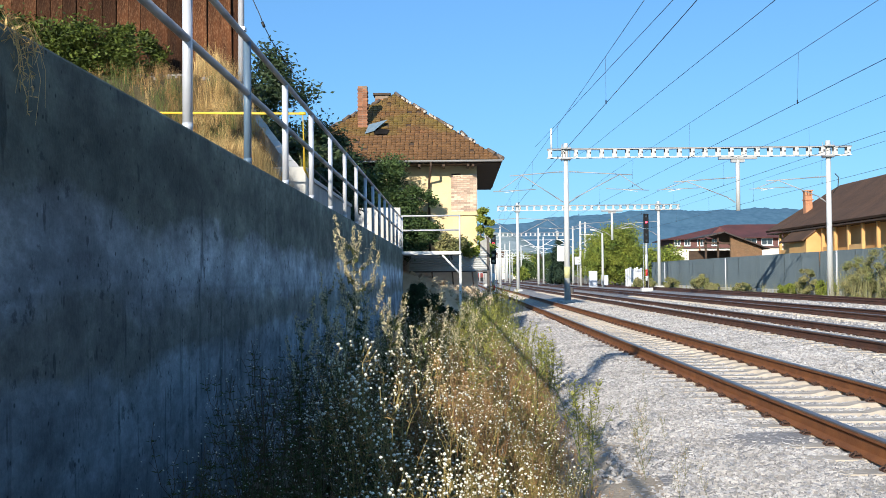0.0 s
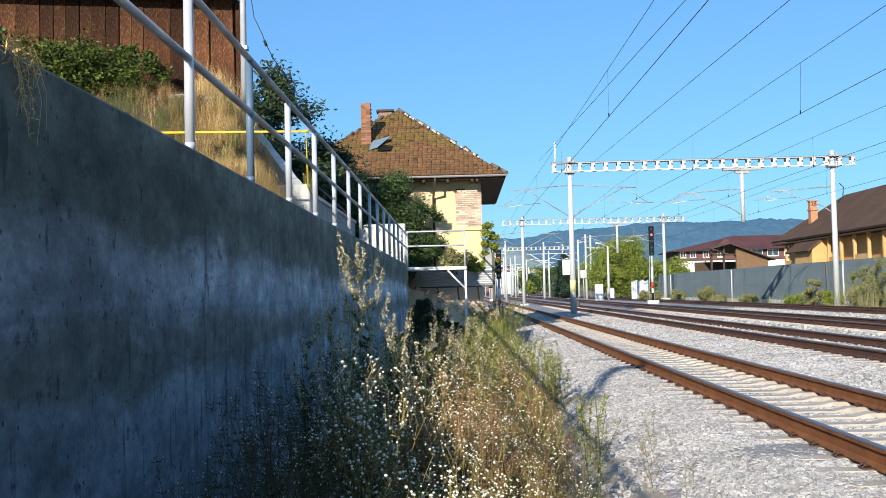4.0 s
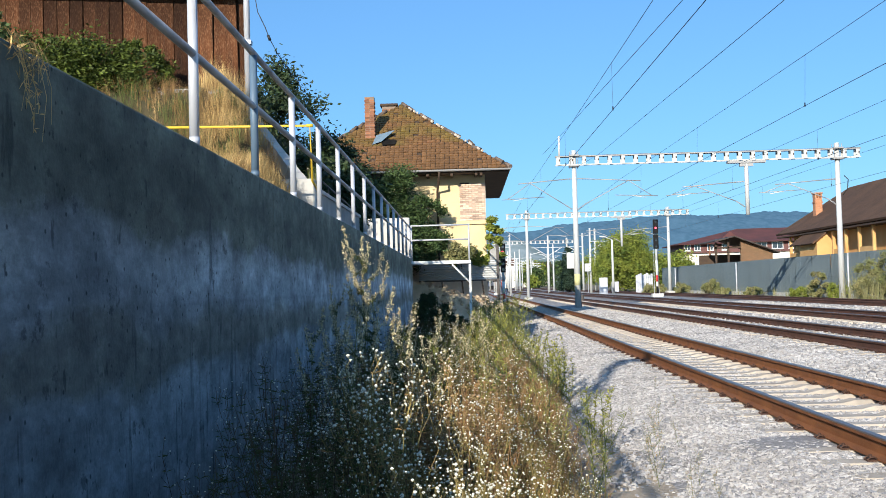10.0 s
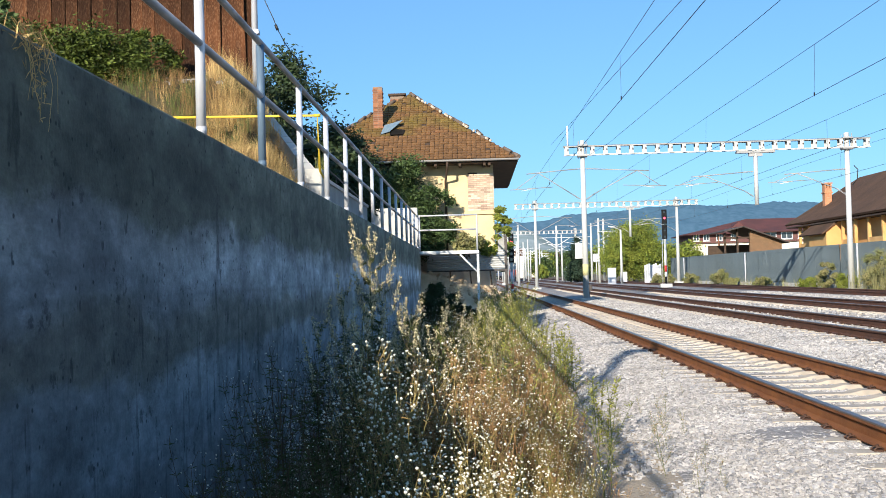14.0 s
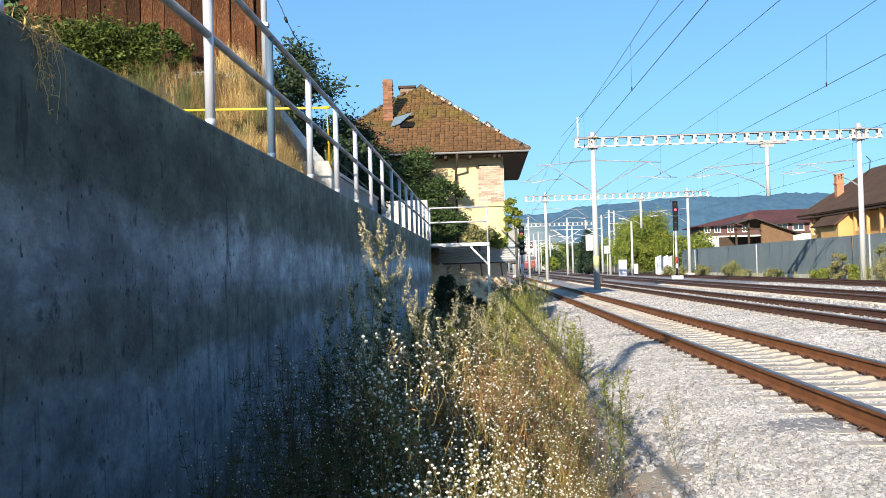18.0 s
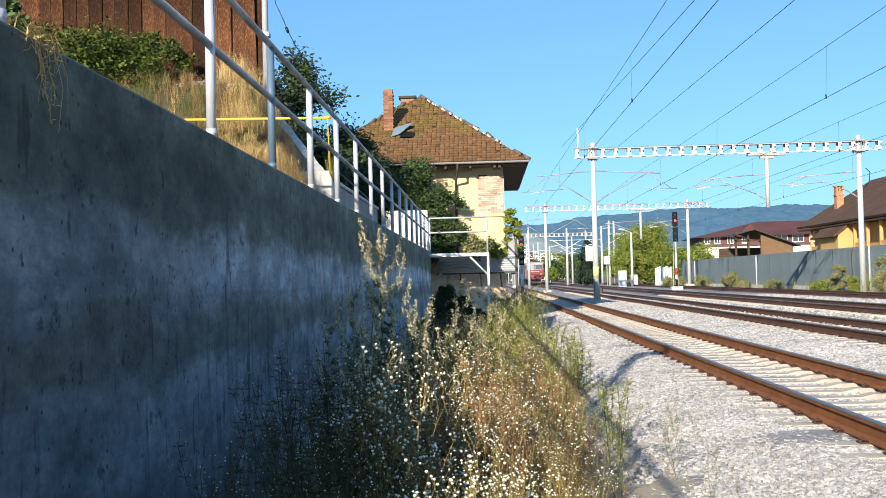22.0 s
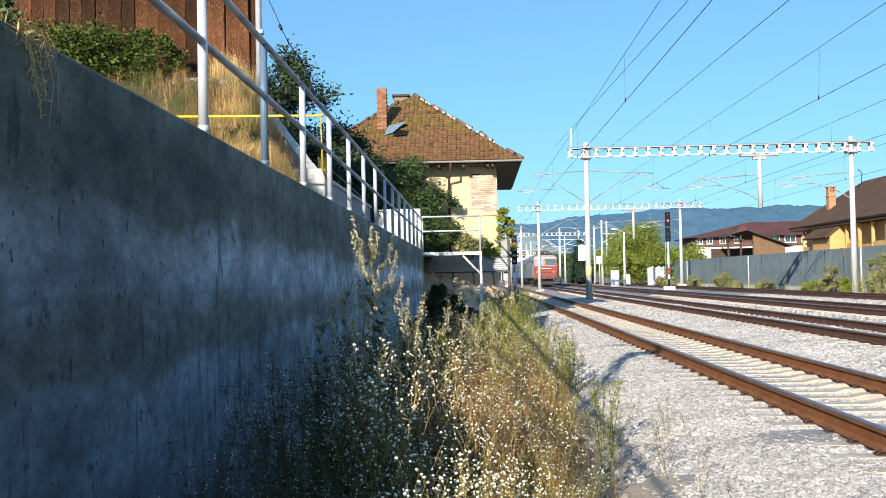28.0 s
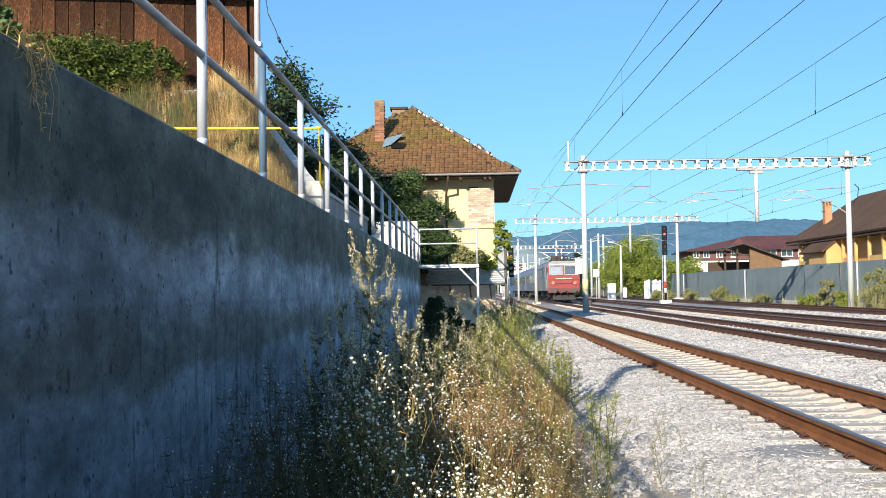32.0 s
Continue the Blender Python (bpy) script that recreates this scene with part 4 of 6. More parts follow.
for i, (x, y, z, sx, sy, sz, n) in enumerate(((-7.0, 31.5, 2.0, 1.5, 1.4, 5.4, 60), (-6.1, 33.6, 2.0, 1.25, 1.3, 6.1, 64), (-4.7, 25.5, 2.0, 1.0, 1.6, 1.6, 36), (-4.3, 29, 2.0, 1.4, 2.2, 2.2, 40), (-4.9, 37.7, 2.0, 1.3, 1.3, 4.4, 64), (-3.9, 20.6, 2.0, 0.9, 1.4, 1.5, 34))):
    plant("dark_tree", "dense dark green tree behind the railing", "tree", (x, y, z), (sx, sy, sz), int(n * 1.2), 400, 0.075, FOLIAGE_SHADE, 60 + i, group="bank trees", trunk=0.5)
for i, (x, y, z, sx, sy, sz, n, m) in enumerate(((-2.5, 39.6, 2.0, 1.0, 0.6, 3.7, 60, LEAF_DARK), (-1.45, 40.1, 2.0, 0.62, 0.35, 2.7, 36, LEAF_DARK), (-3.6, 39.0, 2.0, 1.0, 0.8, 3.2, 36, LEAF_DARK), (-0.3, 38.6, 2.0, 0.5, 0.3, 0.8, 12, LEAF_PALE), (0.98, 40.5, 1.5, 0.3, 0.4, 2.5, 30, LEAF_BRIGHT), (0.45, 39.4, 2.05, 0.26, 0.25, 0.5, 8, LEAF_BRIGHT))):
    plant("climbing_shrub", "tangled green climber growing against the house", "shrub", (x, y, z), (sx, sy, sz), n, 420, 0.055, m, 80 + i, group="shrubs by the house")

# Shrubs whose near-black leaf colour also stands in for shade beneath the deck.
for i, (x, y, sx, sz) in enumerate(((-1.5, 37.3, 0.4, 1.7), (-1.0, 37.0, 0.4, 1.1), (-1.75, 36.4, 0.25, 1.3), (-0.4, 36.6, 0.35, 0.7))):
    plant("shade_shrub", "dark green shrub in the shade under the gangway", "shrub", (x, y, -0.5), (sx, 0.5, sz), 22, 420, 0.04, FOLIAGE_SHADE, 95 + i, group="shrubs under the gangway")

# ---- sheet fence on the far side ----
FENCE = [(20.7, 40.0), (20.7, 114.0)]


def fence_at(d):
    for (x0, y0), (x1, y1) in zip(FENCE, FENCE[1:]):
        l = math.hypot(x1 - x0, y1 - y0)
        if d <= l:
            return x0 + (x1 - x0) * d / l, y0 + (y1 - y0) * d / l, math.degrees(math.atan2(-(x1 - x0), y1 - y0))
        d -= l
    return x1, y1, 0


fence = thing("sheet_fence", "tall blue-grey profiled sheet metal fence beyond the tracks", "fence")
sh = Shape()
PW = 1.1
ribs = []
for k in range(11):
    y = PW * k / 11
    ribs += [(0.0, y), (0.0, y + 0.055), (0.022, y + 0.07), (0.022, y + 0.09)]
ribs.append((0.0, PW))
sh.add([(x, y, z) for z in (0.12, 2.42) for x, y in ribs], [(i, i + 1, len(ribs) + i + 1, len(ribs) + i) for i in range(len(ribs) - 1)])
sh.box(0.03, 0, 0.12, 0.034, PW, 2.42)
sheet_me = sh.mesh("sheet", BLUEGREY)
total = sum(math.hypot(b[0] - a[0], b[1] - a[1]) for a, b in zip(FENCE, FENCE[1:]))
d = 0.0
while d < total - PW:
    x, y, a = fence_at(d)
    part("sheet", sheet_me, None, fence, at=pose(x, y, 0.12 + 0.002 * (y - 60), 0, rng.normal() * 0.4, a))
    d += PW - 0.005
fpost = Shape().tube((0, 0, -0.4), (0, 0, 2.4), 0.05, n=8).mesh("fence_post", GALV)
d = 17.92
while d < total:
    x, y, a = fence_at(d)
    part("fence_post", fpost, None, fence, at=(x - 0.06, y, 0.12))
    d += 24.0
kb = Shape()
for (x0, y0), (x1, y1) in zip(FENCE, FENCE[1:]):
    kb.slab((x0 - 0.12, y0, 0.3), (x0 + 0.1, y0, 0.3), (x1 + 0.1, y1, 0.3), (x1 - 0.12, y1, 0.3), 0.6)
part("concrete_kerb", kb, CONCPALE, fence, "pale concrete footing strip")

# ---- scrub along the fence ----
for i, (x, y, sx, sy, sz, m) in enumerate(((19.9, 49.0, 0.7, 1.9, 2.9, LEAF_PALE), (19.8, 52.4, 0.6, 1.3, 2.0, LEAF_PALE), (20.1, 58.2, 0.4, 1.0, 0.9, LEAF_BRIGHT), (20.0, 61.0, 0.4, 1.5, 1.5, LEAF_PALE), (19.9, 64, 0.4, 1.8, 0.55, LEAF_BRIGHT),
                                           (19.9, 88, 0.6, 1.3, 1.3, LEAF_PALE), (20.0, 84, 0.4, 1.6, 0.5, LEAF_PALE), (20.0, 100, 0.5, 1.6, 0.9, LEAF_PALE), (17.6, 104, 0.5, 1.2, 0.9, LEAF_PALE), (20.0, 75, 0.35, 1.5, 0.6, LEAF_PALE), (19.5, 108, 0.5, 1.0, 0.9, LEAF_PALE))):
    plant("scrub_bush", "dusty grey-green scrub at the foot of the fence", "bush", (x, y, 0.05), (sx, sy, sz), 26, 420, 0.042, m, 120 + i, group="trackside scrub")

# ---- houses beyond the fence ----
BROWNROOF = material("brown_shingle", (0.13, 0.075, 0.045), (0.075, 0.047, 0.032), 0.5, 0.95, 0, 0.5, 25, mix2=(0.19, 0.11, 0.07), spec=0.15)
REDROOF = material("red_sheet_roof", (0.135, 0.055, 0.05), (0.09, 0.042, 0.04), 0.6, 0.8, spec=0.2)
ORANGEBRICK = material("orange_brick", (0.55, 0.25, 0.12), (0.42, 0.18, 0.09), 4, 0.9, 0, 0.4, 14, mix2=(0.6, 0.36, 0.22))
OCHRE = material("ochre_wall", (0.60, 0.31, 0.09), (0.68, 0.42, 0.17), 0.6, 0.9, 0, 0.2, 10)
SIDING = material("dark_siding", (0.16, 0.07, 0.06), (0.12, 0.055, 0.05), 1, 0.8, 0, 0.2, 12, (1, 1, 6))
CREAM = material("cream_wall", (0.78, 0.72, 0.6), (0.7, 0.64, 0.54), 0.8, 0.9)
GLASS = material("window_glass", (0.04, 0.05, 0.06), (0.06, 0.07, 0.08), 1, 0.08, 0, 0, 5, spec=0.8)


def window(parent, x, y, z, w, h, facing="y", frame_mat=None):
    """A window in a wall that faces -y, or -x."""
    f = Shape().box(-w / 2, -0.05, 0, w / 2, 0.02, 0.09).box(-w / 2, -0.05, h - 0.09, w / 2, 0.02, h).box(-w / 2, -0.05, 0.09, -w / 2 + 0.09, 0.02, h - 0.09).box(w / 2 - 0.09, -0.05, 0.09, w / 2, 0.02, h - 0.09).box(-0.04, -0.04, 0.09, 0.04, 0.02, h - 0.09)
    ob = part("window", f, frame_mat or WHITEPAINT, parent, at=pose(x, y, z, 0, 0, 0 if facing == "y" else -90))
    part("pane", Shape().box(-w / 2 + 0.08, -0.015, 0.08, w / 2 - 0.08, -0.005, h - 0.08), GLASS, ob)
    part("sill", Shape().box(-w / 2 - 0.06, -0.13, -0.06, w / 2 + 0.06, -0.051, -0.002), WHITEPAINT, ob)


farm = thing("ochre_house", "long ochre house under a big brown shingle roof", "house", (28.0, 70.0, 0.5))
part("wall", Shape().box(1.2, 0.5, -0.5, 10.6, 25.2, 4.6), OCHRE, farm)
rz0, rz1 = 4.65, 8.6
# ridge parallel to the tracks, half-hipped far end, bell-cast eaves
part("roof_slope", Shape().slab((-0.15, -6, rz0), (1.9, -6, rz0 + 1.2), (1.9, 24.5, rz0 + 1.2), (-0.15, 26.0, rz0), 0.18).slab((1.9, -6, rz0 + 1.2), (5.9, -6, rz1), (5.9, 24.0, rz1), (1.9, 24.5, rz0 + 1.2), 0.18), BROWNROOF, farm)
part("roof_rear", Shape().slab((5.9, -6, rz1), (12, -6, rz0), (12, 26, rz0), (5.9, 24.0, rz1), 0.18), BROWNROOF, farm)
part("roof_hip", Shape().slab((5.9, 24.0, rz1), (12, 26, rz0), (-0.15, 26, rz0), (1.9, 24.5, rz0 + 1.2), 0.1), BROWNROOF, farm)
part("eave_board", Shape().box(-0.1, -6, rz0 - 0.35, 1.19, 25.8, rz0 - 0.24), TIMBER, farm)
for k in range(9):
    y = 1.5 + k * 2.7
    part("gallery_post", Shape().box(0.2, y - 0.11, 0, 0.42, y + 0.11, rz0 - 0.36), OCHRE, farm)
    part("gallery_panel", Shape().box(0.24, y + 0.12, 1.2, 0.34, y + 2.58, 2.5 + 0.35 * (k % 2)), OCHRE, farm)
annex = part("porch", Shape().add([(-0.7, 13.2, -0.5), (1.18, 13.2, -0.5), (1.18, 13.2, 4.4), (0.2, 13.2, 4.3), (-0.7, 13.2, 3.55), (-0.7, 17.5, -0.5), (1.18, 17.5, -0.5), (1.18, 17.5, 4.4), (0.2, 17.5, 4.3), (-0.7, 17.5, 3.55)], [(0, 1, 2, 3, 4), (9, 8, 7, 6, 5), (0, 4, 9, 5), (4, 3, 8, 9), (3, 2, 7, 8), (1, 6, 7, 2)]), OCHRE, farm)
part("porch_roof", Shape().slab((-1.1, 13.0, 3.4), (0.3, 13.0, 4.5), (0.3, 19.0, 4.5), (-1.1, 19.0, 3.4), 0.1), BROWNROOF, annex)
part("chimney", Shape().box(-0.3, -0.34, 4.8, 0.3, 0.34, 7.55).box(-0.37, -0.41, 7.15, 0.37, 0.41, 7.25).box(-0.3, -0.34, 7.56, -0.18, 0.34, 7.95).box(0.18, -0.34, 7.56, 0.3, 0.34, 7.95).box(-0.06, -0.34, 7.56, 0.06, 0.34, 7.95).box(-0.37, -0.41, 7.951, 0.37, 0.41, 8.05), ORANGEBRICK, farm, "orange brick chimney with openings", at=(2.45, 22.2, 0))

block = thing("lodging_block", "two-storey house with brown siding and a dark red roof", "house", (28.4, 140.0, 0.5))
part("lower_wall", Shape().box(0.3, 0.3, -0.5, 29.6, 9.5, 4.3), CREAM, block)
part("upper_wall", Shape().box(0.0, 0.0, 4.3, 29.8, 9.8, 5.75), SIDING, block)
part("roof", Shape().slab((-0.8, -0.9, 5.5), (30.6, -0.9, 5.9), (30.6, 4.9, 7.6), (8.4, 4.9, 7.6), 0.12).slab((8.4, 4.9, 7.6), (30.6, 4.9, 7.6), (30.6, 10.6, 5.7), (-0.8, 10.6, 5.5), 0.12).slab((-0.8, 10.6, 5.5), (-0.8, -0.9, 5.5), (8.4, 4.85, 7.6), (8.4, 4.95, 7.6), 0.1), REDROOF, block)
part("dormer", Shape().add([(4.9, 0.3, 6.0), (7.7, 0.3, 6.0), (6.3, 0.3, 7.05), (4.9, 4, 6.0), (7.7, 4, 6.0), (6.3, 4, 7.05)], [(0, 1, 2), (5, 4, 3), (0, 2, 5, 3), (1, 4, 5, 2)]), REDROOF, block)
for x in (0.6, 1.9, 3.6, 5.5, 10.3, 12.4, 14.6, 17.0):
    window(block, x, -0.02, 4.6, 0.8 if x < 9 else 1.5, 0.95)
for x in (2.6, 5.2, 7.4):
    window(block, x, 0.28, 2.9, 0.8, 1.1)
part("drainpipe", Shape().tube((3.5, -0.1, -0.5), (3.5, -0.1, 5.5), 0.09, n=8), BRICK, block)
SHEDSTONE = material("shed_rubble", (0.22, 0.12, 0.06), (0.14, 0.085, 0.045), 2.5, 0.95, 0, 0.8, 9, mix2=(0.3, 0.2, 0.12))
shed = thing("open_shed", "open timber shed with a dark gable and stone side", "shed", (24.7, 112.0, 0.4))
part("roof", Shape().slab((1.2, -0.8, 4.9), (1.2, 8, 4.9), (3.3, 8, 5.4), (3.3, -0.8, 5.4), -0.12).slab((3.3, -0.8, 5.4), (3.3, 8, 5.4), (8.0, 8, 3.6), (8.0, -0.8, 3.6), -0.12), DARKROOF, shed)
part("rear_wall", Shape().box(1.3, 7.4, -0.5, 7.4, 7.5, 3.6), TIMBER, shed)
part("stone_side", Shape().add([(x, y, z) for y in (0, 0.4) for x, z in ((4.1, -0.5), (7.4, -0.5), (7.4, 3.7), (4.1, 4.95))], [(0, 1, 2, 3), (7, 6, 5, 4), (0, 4, 5, 1), (1, 5, 6, 2), (2, 6, 7, 3), (3, 7, 4, 0)]), SHEDSTONE, shed, "brown rubble gable wall")
for x in (1.4, 2.7):
    part("shed_post", Shape().box(x, 0, -0.5, x + 0.2, 0.2, 4.45 + x * 0.23), TIMBER, shed)
part("tie_beam", Shape().box(1.3, 0.0, 4.1, 4.09, 0.16, 4.28), TIMBER, shed)

# ---- signals ----
BLACK = material("signal_black", (0.012, 0.012, 0.013), (0.02, 0.02, 0.02), 5, 0.8, spec=0.15)
SIGRED = material("signal_red_band", (0.6, 0.03, 0.03), (0.5, 0.03, 0.03), 5, 0.5)
REDLAMP = glow("red_aspect", (1.0, 0.08, 0.12), 2.0)


def colour_signal(at, h, lit, label, head=1.7, wide=0.2):
    sg = thing("light_signal", label, "railway signal", at, "light signals")
    part("base", Shape().box(-0.45, -0.35, -0.3, 0.45, 0.35, 0.12, 0.04), CONCPALE, sg)
    z = 0.1
    for k, (m, l) in enumerate(((BLACK, 0.16), (WHITEPAINT, 0.1), (SIGRED, 0.14), (WHITEPAINT, 0.32))):
        e = z + l * (h - head)
        part("pole_band", Shape().tube((0, 0, z), (0, 0, e), 0.09, n=10), m, sg)
        z = e
    part("pole", Shape().tube((0, 0, z), (0, 0, h), 0.08, n=10), WHITEPAINT, sg)
    hd = part("signal_head", Shape().box(-wide, -0.14, h - head, wide, 0.1, h - head * 0.5 - 0.03, 0.06).box(-wide, -0.14, h - head * 0.5 + 0.03, wide, 0.1, h, 0.06), BLACK, sg)
    for k in range(5):
        zz = h - 0.18 - k * (head - 0.36) / 4
        lens = part("lens", Shape().tube((0, -0.16, zz), (0, -0.141, zz), 0.09, n=12), REDLAMP if k == lit else GLASS, hd)
        part("hood", Shape().slab((-0.12, -0.34, zz + 0.1), (0.12, -0.34, zz + 0.1), (0.12, -0.141, zz + 0.13), (-0.12, -0.141, zz + 0.13), 0.02), BLACK, hd)
    part("ladder", Shape().tube((0.2, 0.3, 0), (0.1, 0.25, h), 0.02, n=5).tube((-0.2, 0.3, 0), (-0.1, 0.25, h), 0.02, n=5), GALV, sg)


colour_signal((15.1, 85.0, 0.15), 6.05, 1, "banded light signal showing red beside the outer track", 2.35)
colour_signal((2.05, 62.0, -0.25), 3.95, 1, "short light signal showing red beside the house", 1.7, 0.15)

# ---- further masts, lamps, boxes ----
def single_mast(x, y, h, side, label="white catenary mast with a bracket arm"):
    z0 = ground_z(x)
    m = thing("catenary_mast", label, "mast", (x, y, z0), "far masts")
    part("shaft", Shape().tube((0, 0, -0.2), (0, 0, h), 0.17, 0.12, n=10), WHITEPOLE, m)
    for sd in ((side,) if side else (1, -1)):
        part("arm", Shape().tube((0, 0, 6.5), (sd * 2.4, 0, 6.5), 0.04, n=6), WHITEPAINT, m)
        part("strut", Shape().tube((0, 0, 5.3), (sd * 2.0, 0, 6.5), 0.04, n=6), WHITEPAINT, m)
        part("steady_arm", Shape().tube((sd * 1.0, 0, 5.9), (sd * 2.5, 0, 5.55), 0.035, n=6), WHITEPAINT, m)


for x, y, h, sd in ((15.5, 134, 8.2, 1), (16.6, 138, 8.3, 1), (5.7, 143, 8.2, -1), (15.0, 186, 8.2, -1), (5.6, 190, 8.2, 1), (10.0, 205, 8.2, 1), (5.6, 230, 8.2, -1), (14.0, 235, 8.2, -1), (10.2, 255, 8.2, 1), (5.6, 275, 8.2, 1), (13.5, 290, 8.2, -1), (5.5, 320, 8.2, 1), (10.0, 320, 8.0, 1), (12.8, 350, 8.0, -1), (5.4, 370, 8.0, 1), (11.4, 150, 8.2, 0), (7.9, 208, 8.0, 0), (9.5, 214, 8.0, -1), (12.0, 262, 8.0, 1), (14.2, 310, 8.0, 1), (15.2, 298, 8.2, -1), (16.0, 268, 8.0, 1), (15.1, 200, 8.2, 1), (16.5, 152, 8.4, -1), (18.4, 300, 8.0, 1), (13.2, 340, 8.0, 1), (20.5, 330, 8.0, -1)):
    single_mast(x, y, h, sd)
lamp = thing("street_lamp", "pale concrete street lamp with a short arm", "street lamp", (16.1, 118, 0.1))
part("shaft", Shape().tube((0, 0, -0.2), (0, 0, 5.9), 0.16, 0.1, n=10), WHITEPOLE, lamp)
part("arm", Shape().tube((0, 0, 5.9), (-0.9, -0.2, 6.25), 0.045, n=8), GALV, lamp)
part("lantern", Shape().tube((-0.7, -0.15, 6.2), (-1.4, -0.3, 6.3), 0.12, 0.06, n=10), WHITEPAINT, lamp)
for x, y, z, w, h in ((15.0, 118, 0.0, 0.9, 1.8), (17.4, 126, 0.0, 0.8, 1.3), (15.1, 133.6, 2.7, 0.8, 1.0),):
    bx = thing("equipment_cabinet" if z < 1 else "track_sign", "pale painted steel equipment cabinet beside the track" if z < 1 else "blank pale sign board on a thin post", "cabinet" if z < 1 else "sign", (x, y, ground_z(x) if z < 1 else 0))
    part("body" if z < 1 else "board", Shape().box(-w / 2, -0.25 if z < 1 else -0.02, z, w / 2, 0.25 if z < 1 else 0.02, z + h, 0.03 if z < 1 else 0.0), GALV, bx)
    if z > 1:
        part("post", Shape().tube((0, 0.06, -0.2), (0, 0.06, z + h), 0.05, n=8), GALV, bx)
pointbox = thing("point_machine", "small rusty point lever beside the rails", "point machine", (6.3, 60.0, -0.1))
part("stand", Shape().box(-0.06, -0.06, 0, 0.06, 0.06, 0.75), STEEL_DARK, pointbox)
part("weight", Shape().box(-0.2, -0.1, 0.4, 0.2, 0.1, 0.7, 0.04), STEEL_DARK, pointbox)
pf = thing("pale_wall", "weathered pale board fence beside the tree", "fence", (17.35, 110, 0.05))
for k in range(8):
    part("board", Shape().box(k * 0.22, 0, 0, k * 0.22 + 0.2, 0.03, 1.9 + 0.08 * (k % 3)), GALV, pf)

# ---- trees of the middle distance ----
plant("green_tree", "bright green leafy tree beside the tracks", "tree", (19.8, 134, 0), (3.1, 2.8, 6.6), 110, 420, 0.13, LEAF_BRIGHT, 201, trunk=0.8, stems=12)
plant("green_tree", "bright green leafy tree beside the tracks", "tree", (17.0, 131, 0), (1.3, 1.3, 4.4), 40, 420, 0.11, LEAF_BRIGHT, 202, trunk=0.6)
plant("dark_conifer", "dark green conifer beyond the cabinets", "tree", (15.1, 158, 0), (1.7, 1.7, 6.3), 70, 320, 0.16, LEAF_CONIFER, 203, shape="cone", trunk=0.6)
plant("green_tree", "yellow-green tree far along the line", "tree", (13.6, 225, 0), (1.2, 1.2, 2.4), 30, 260, 0.16, LEAF_BRIGHT, 204, trunk=0.6)
plant("green_tree", "low green trees beyond the fence", "tree", (25.6, 134, 0), (2.6, 2.4, 4.0), 40, 260, 0.17, LEAF_BRIGHT, 205, trunk=0.6)
for i, (x, y, w, h) in enumerate(((20, 345, 6, 8), (6, 440, 8, 6), (0, 470, 8, 7), (18, 300, 4, 5), (-9, 480, 9, 8), (30, 380, 8, 8), (42, 360, 9, 8))):
    plant("far_tree", "hazy green tree far along the valley", "tree", (x, y, 0), (w * 0.7, w * 0.6, h), 36, 200, 0.35, LEAF_DARK if i % 2 else LEAF_BRIGHT, 220 + i, group="far trees", trunk=0.8)
for i, (x, y, w, h, r) in enumerate(((9.5, 420, 9, 9, 0), (24, 460, 12, 8, 1), (-4, 520, 14, 10, 0))):
    fb = thing("far_building", "pale building far down the valley", "building", (x, y, 0), "far buildings")
    part("wall", Shape().box(0, 0, -0.5, w, 10, h), CREAM, fb)
    part("roof", Shape().slab((-0.5, -0.5, h), (w + 0.5, -0.5, h), (w + 0.5, 5, h + 3), (-0.5, 5, h + 3), 0.2).slab((-0.5, 5, h + 3), (w + 0.5, 5, h + 3), (w + 0.5, 10.5, h), (-0.5, 10.5, h), 0.2), REDROOF if r else BROWNROOF, fb)

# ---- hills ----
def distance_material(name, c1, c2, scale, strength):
    """Woods seen through miles of air, haze painted in: dim reflection and a soft glow of the same mottled colour."""
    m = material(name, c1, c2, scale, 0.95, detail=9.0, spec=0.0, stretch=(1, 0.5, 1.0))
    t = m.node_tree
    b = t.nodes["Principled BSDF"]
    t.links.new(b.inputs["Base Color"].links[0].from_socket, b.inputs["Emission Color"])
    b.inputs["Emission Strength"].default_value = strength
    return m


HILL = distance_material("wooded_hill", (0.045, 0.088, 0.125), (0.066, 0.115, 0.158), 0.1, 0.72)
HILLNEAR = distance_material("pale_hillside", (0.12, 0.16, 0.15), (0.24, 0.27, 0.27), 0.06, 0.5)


def ridge_height(x):
    base = float(np.interp(x, [-1600, -200, 68, 186, 293, 440, 600, 900, 2400], [66, 82, 95, 107, 115, 117, 116, 128, 120]))
    return base + 4 * noise.noise((x * 0.02, 3, 0)) + 2 * noise.noise((x * 0.06, 5, 0)) + 2.5 * noise.noise((x * 0.23, 9, 0))


def hill_z(x, y):
    u = (y - 1500) / 500
    return ridge_height(x) * max(0.0, math.sin(min(max(u, 0), 1) * math.pi * 0.5)) * (1 + 0.12 * noise.noise((x * 0.012, y * 0.012, 2))) + 0.4 * noise.noise((x * 0.13, y * 0.05, 4)) + 3


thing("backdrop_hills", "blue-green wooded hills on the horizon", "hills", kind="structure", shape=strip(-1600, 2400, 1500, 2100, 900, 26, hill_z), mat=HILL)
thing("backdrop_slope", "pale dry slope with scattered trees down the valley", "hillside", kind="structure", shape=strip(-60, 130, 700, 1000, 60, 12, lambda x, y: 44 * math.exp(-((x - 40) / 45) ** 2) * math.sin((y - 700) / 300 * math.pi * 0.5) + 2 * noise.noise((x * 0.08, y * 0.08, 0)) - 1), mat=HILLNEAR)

# ---- train ----
TX, TZ = 7.93, 0.1
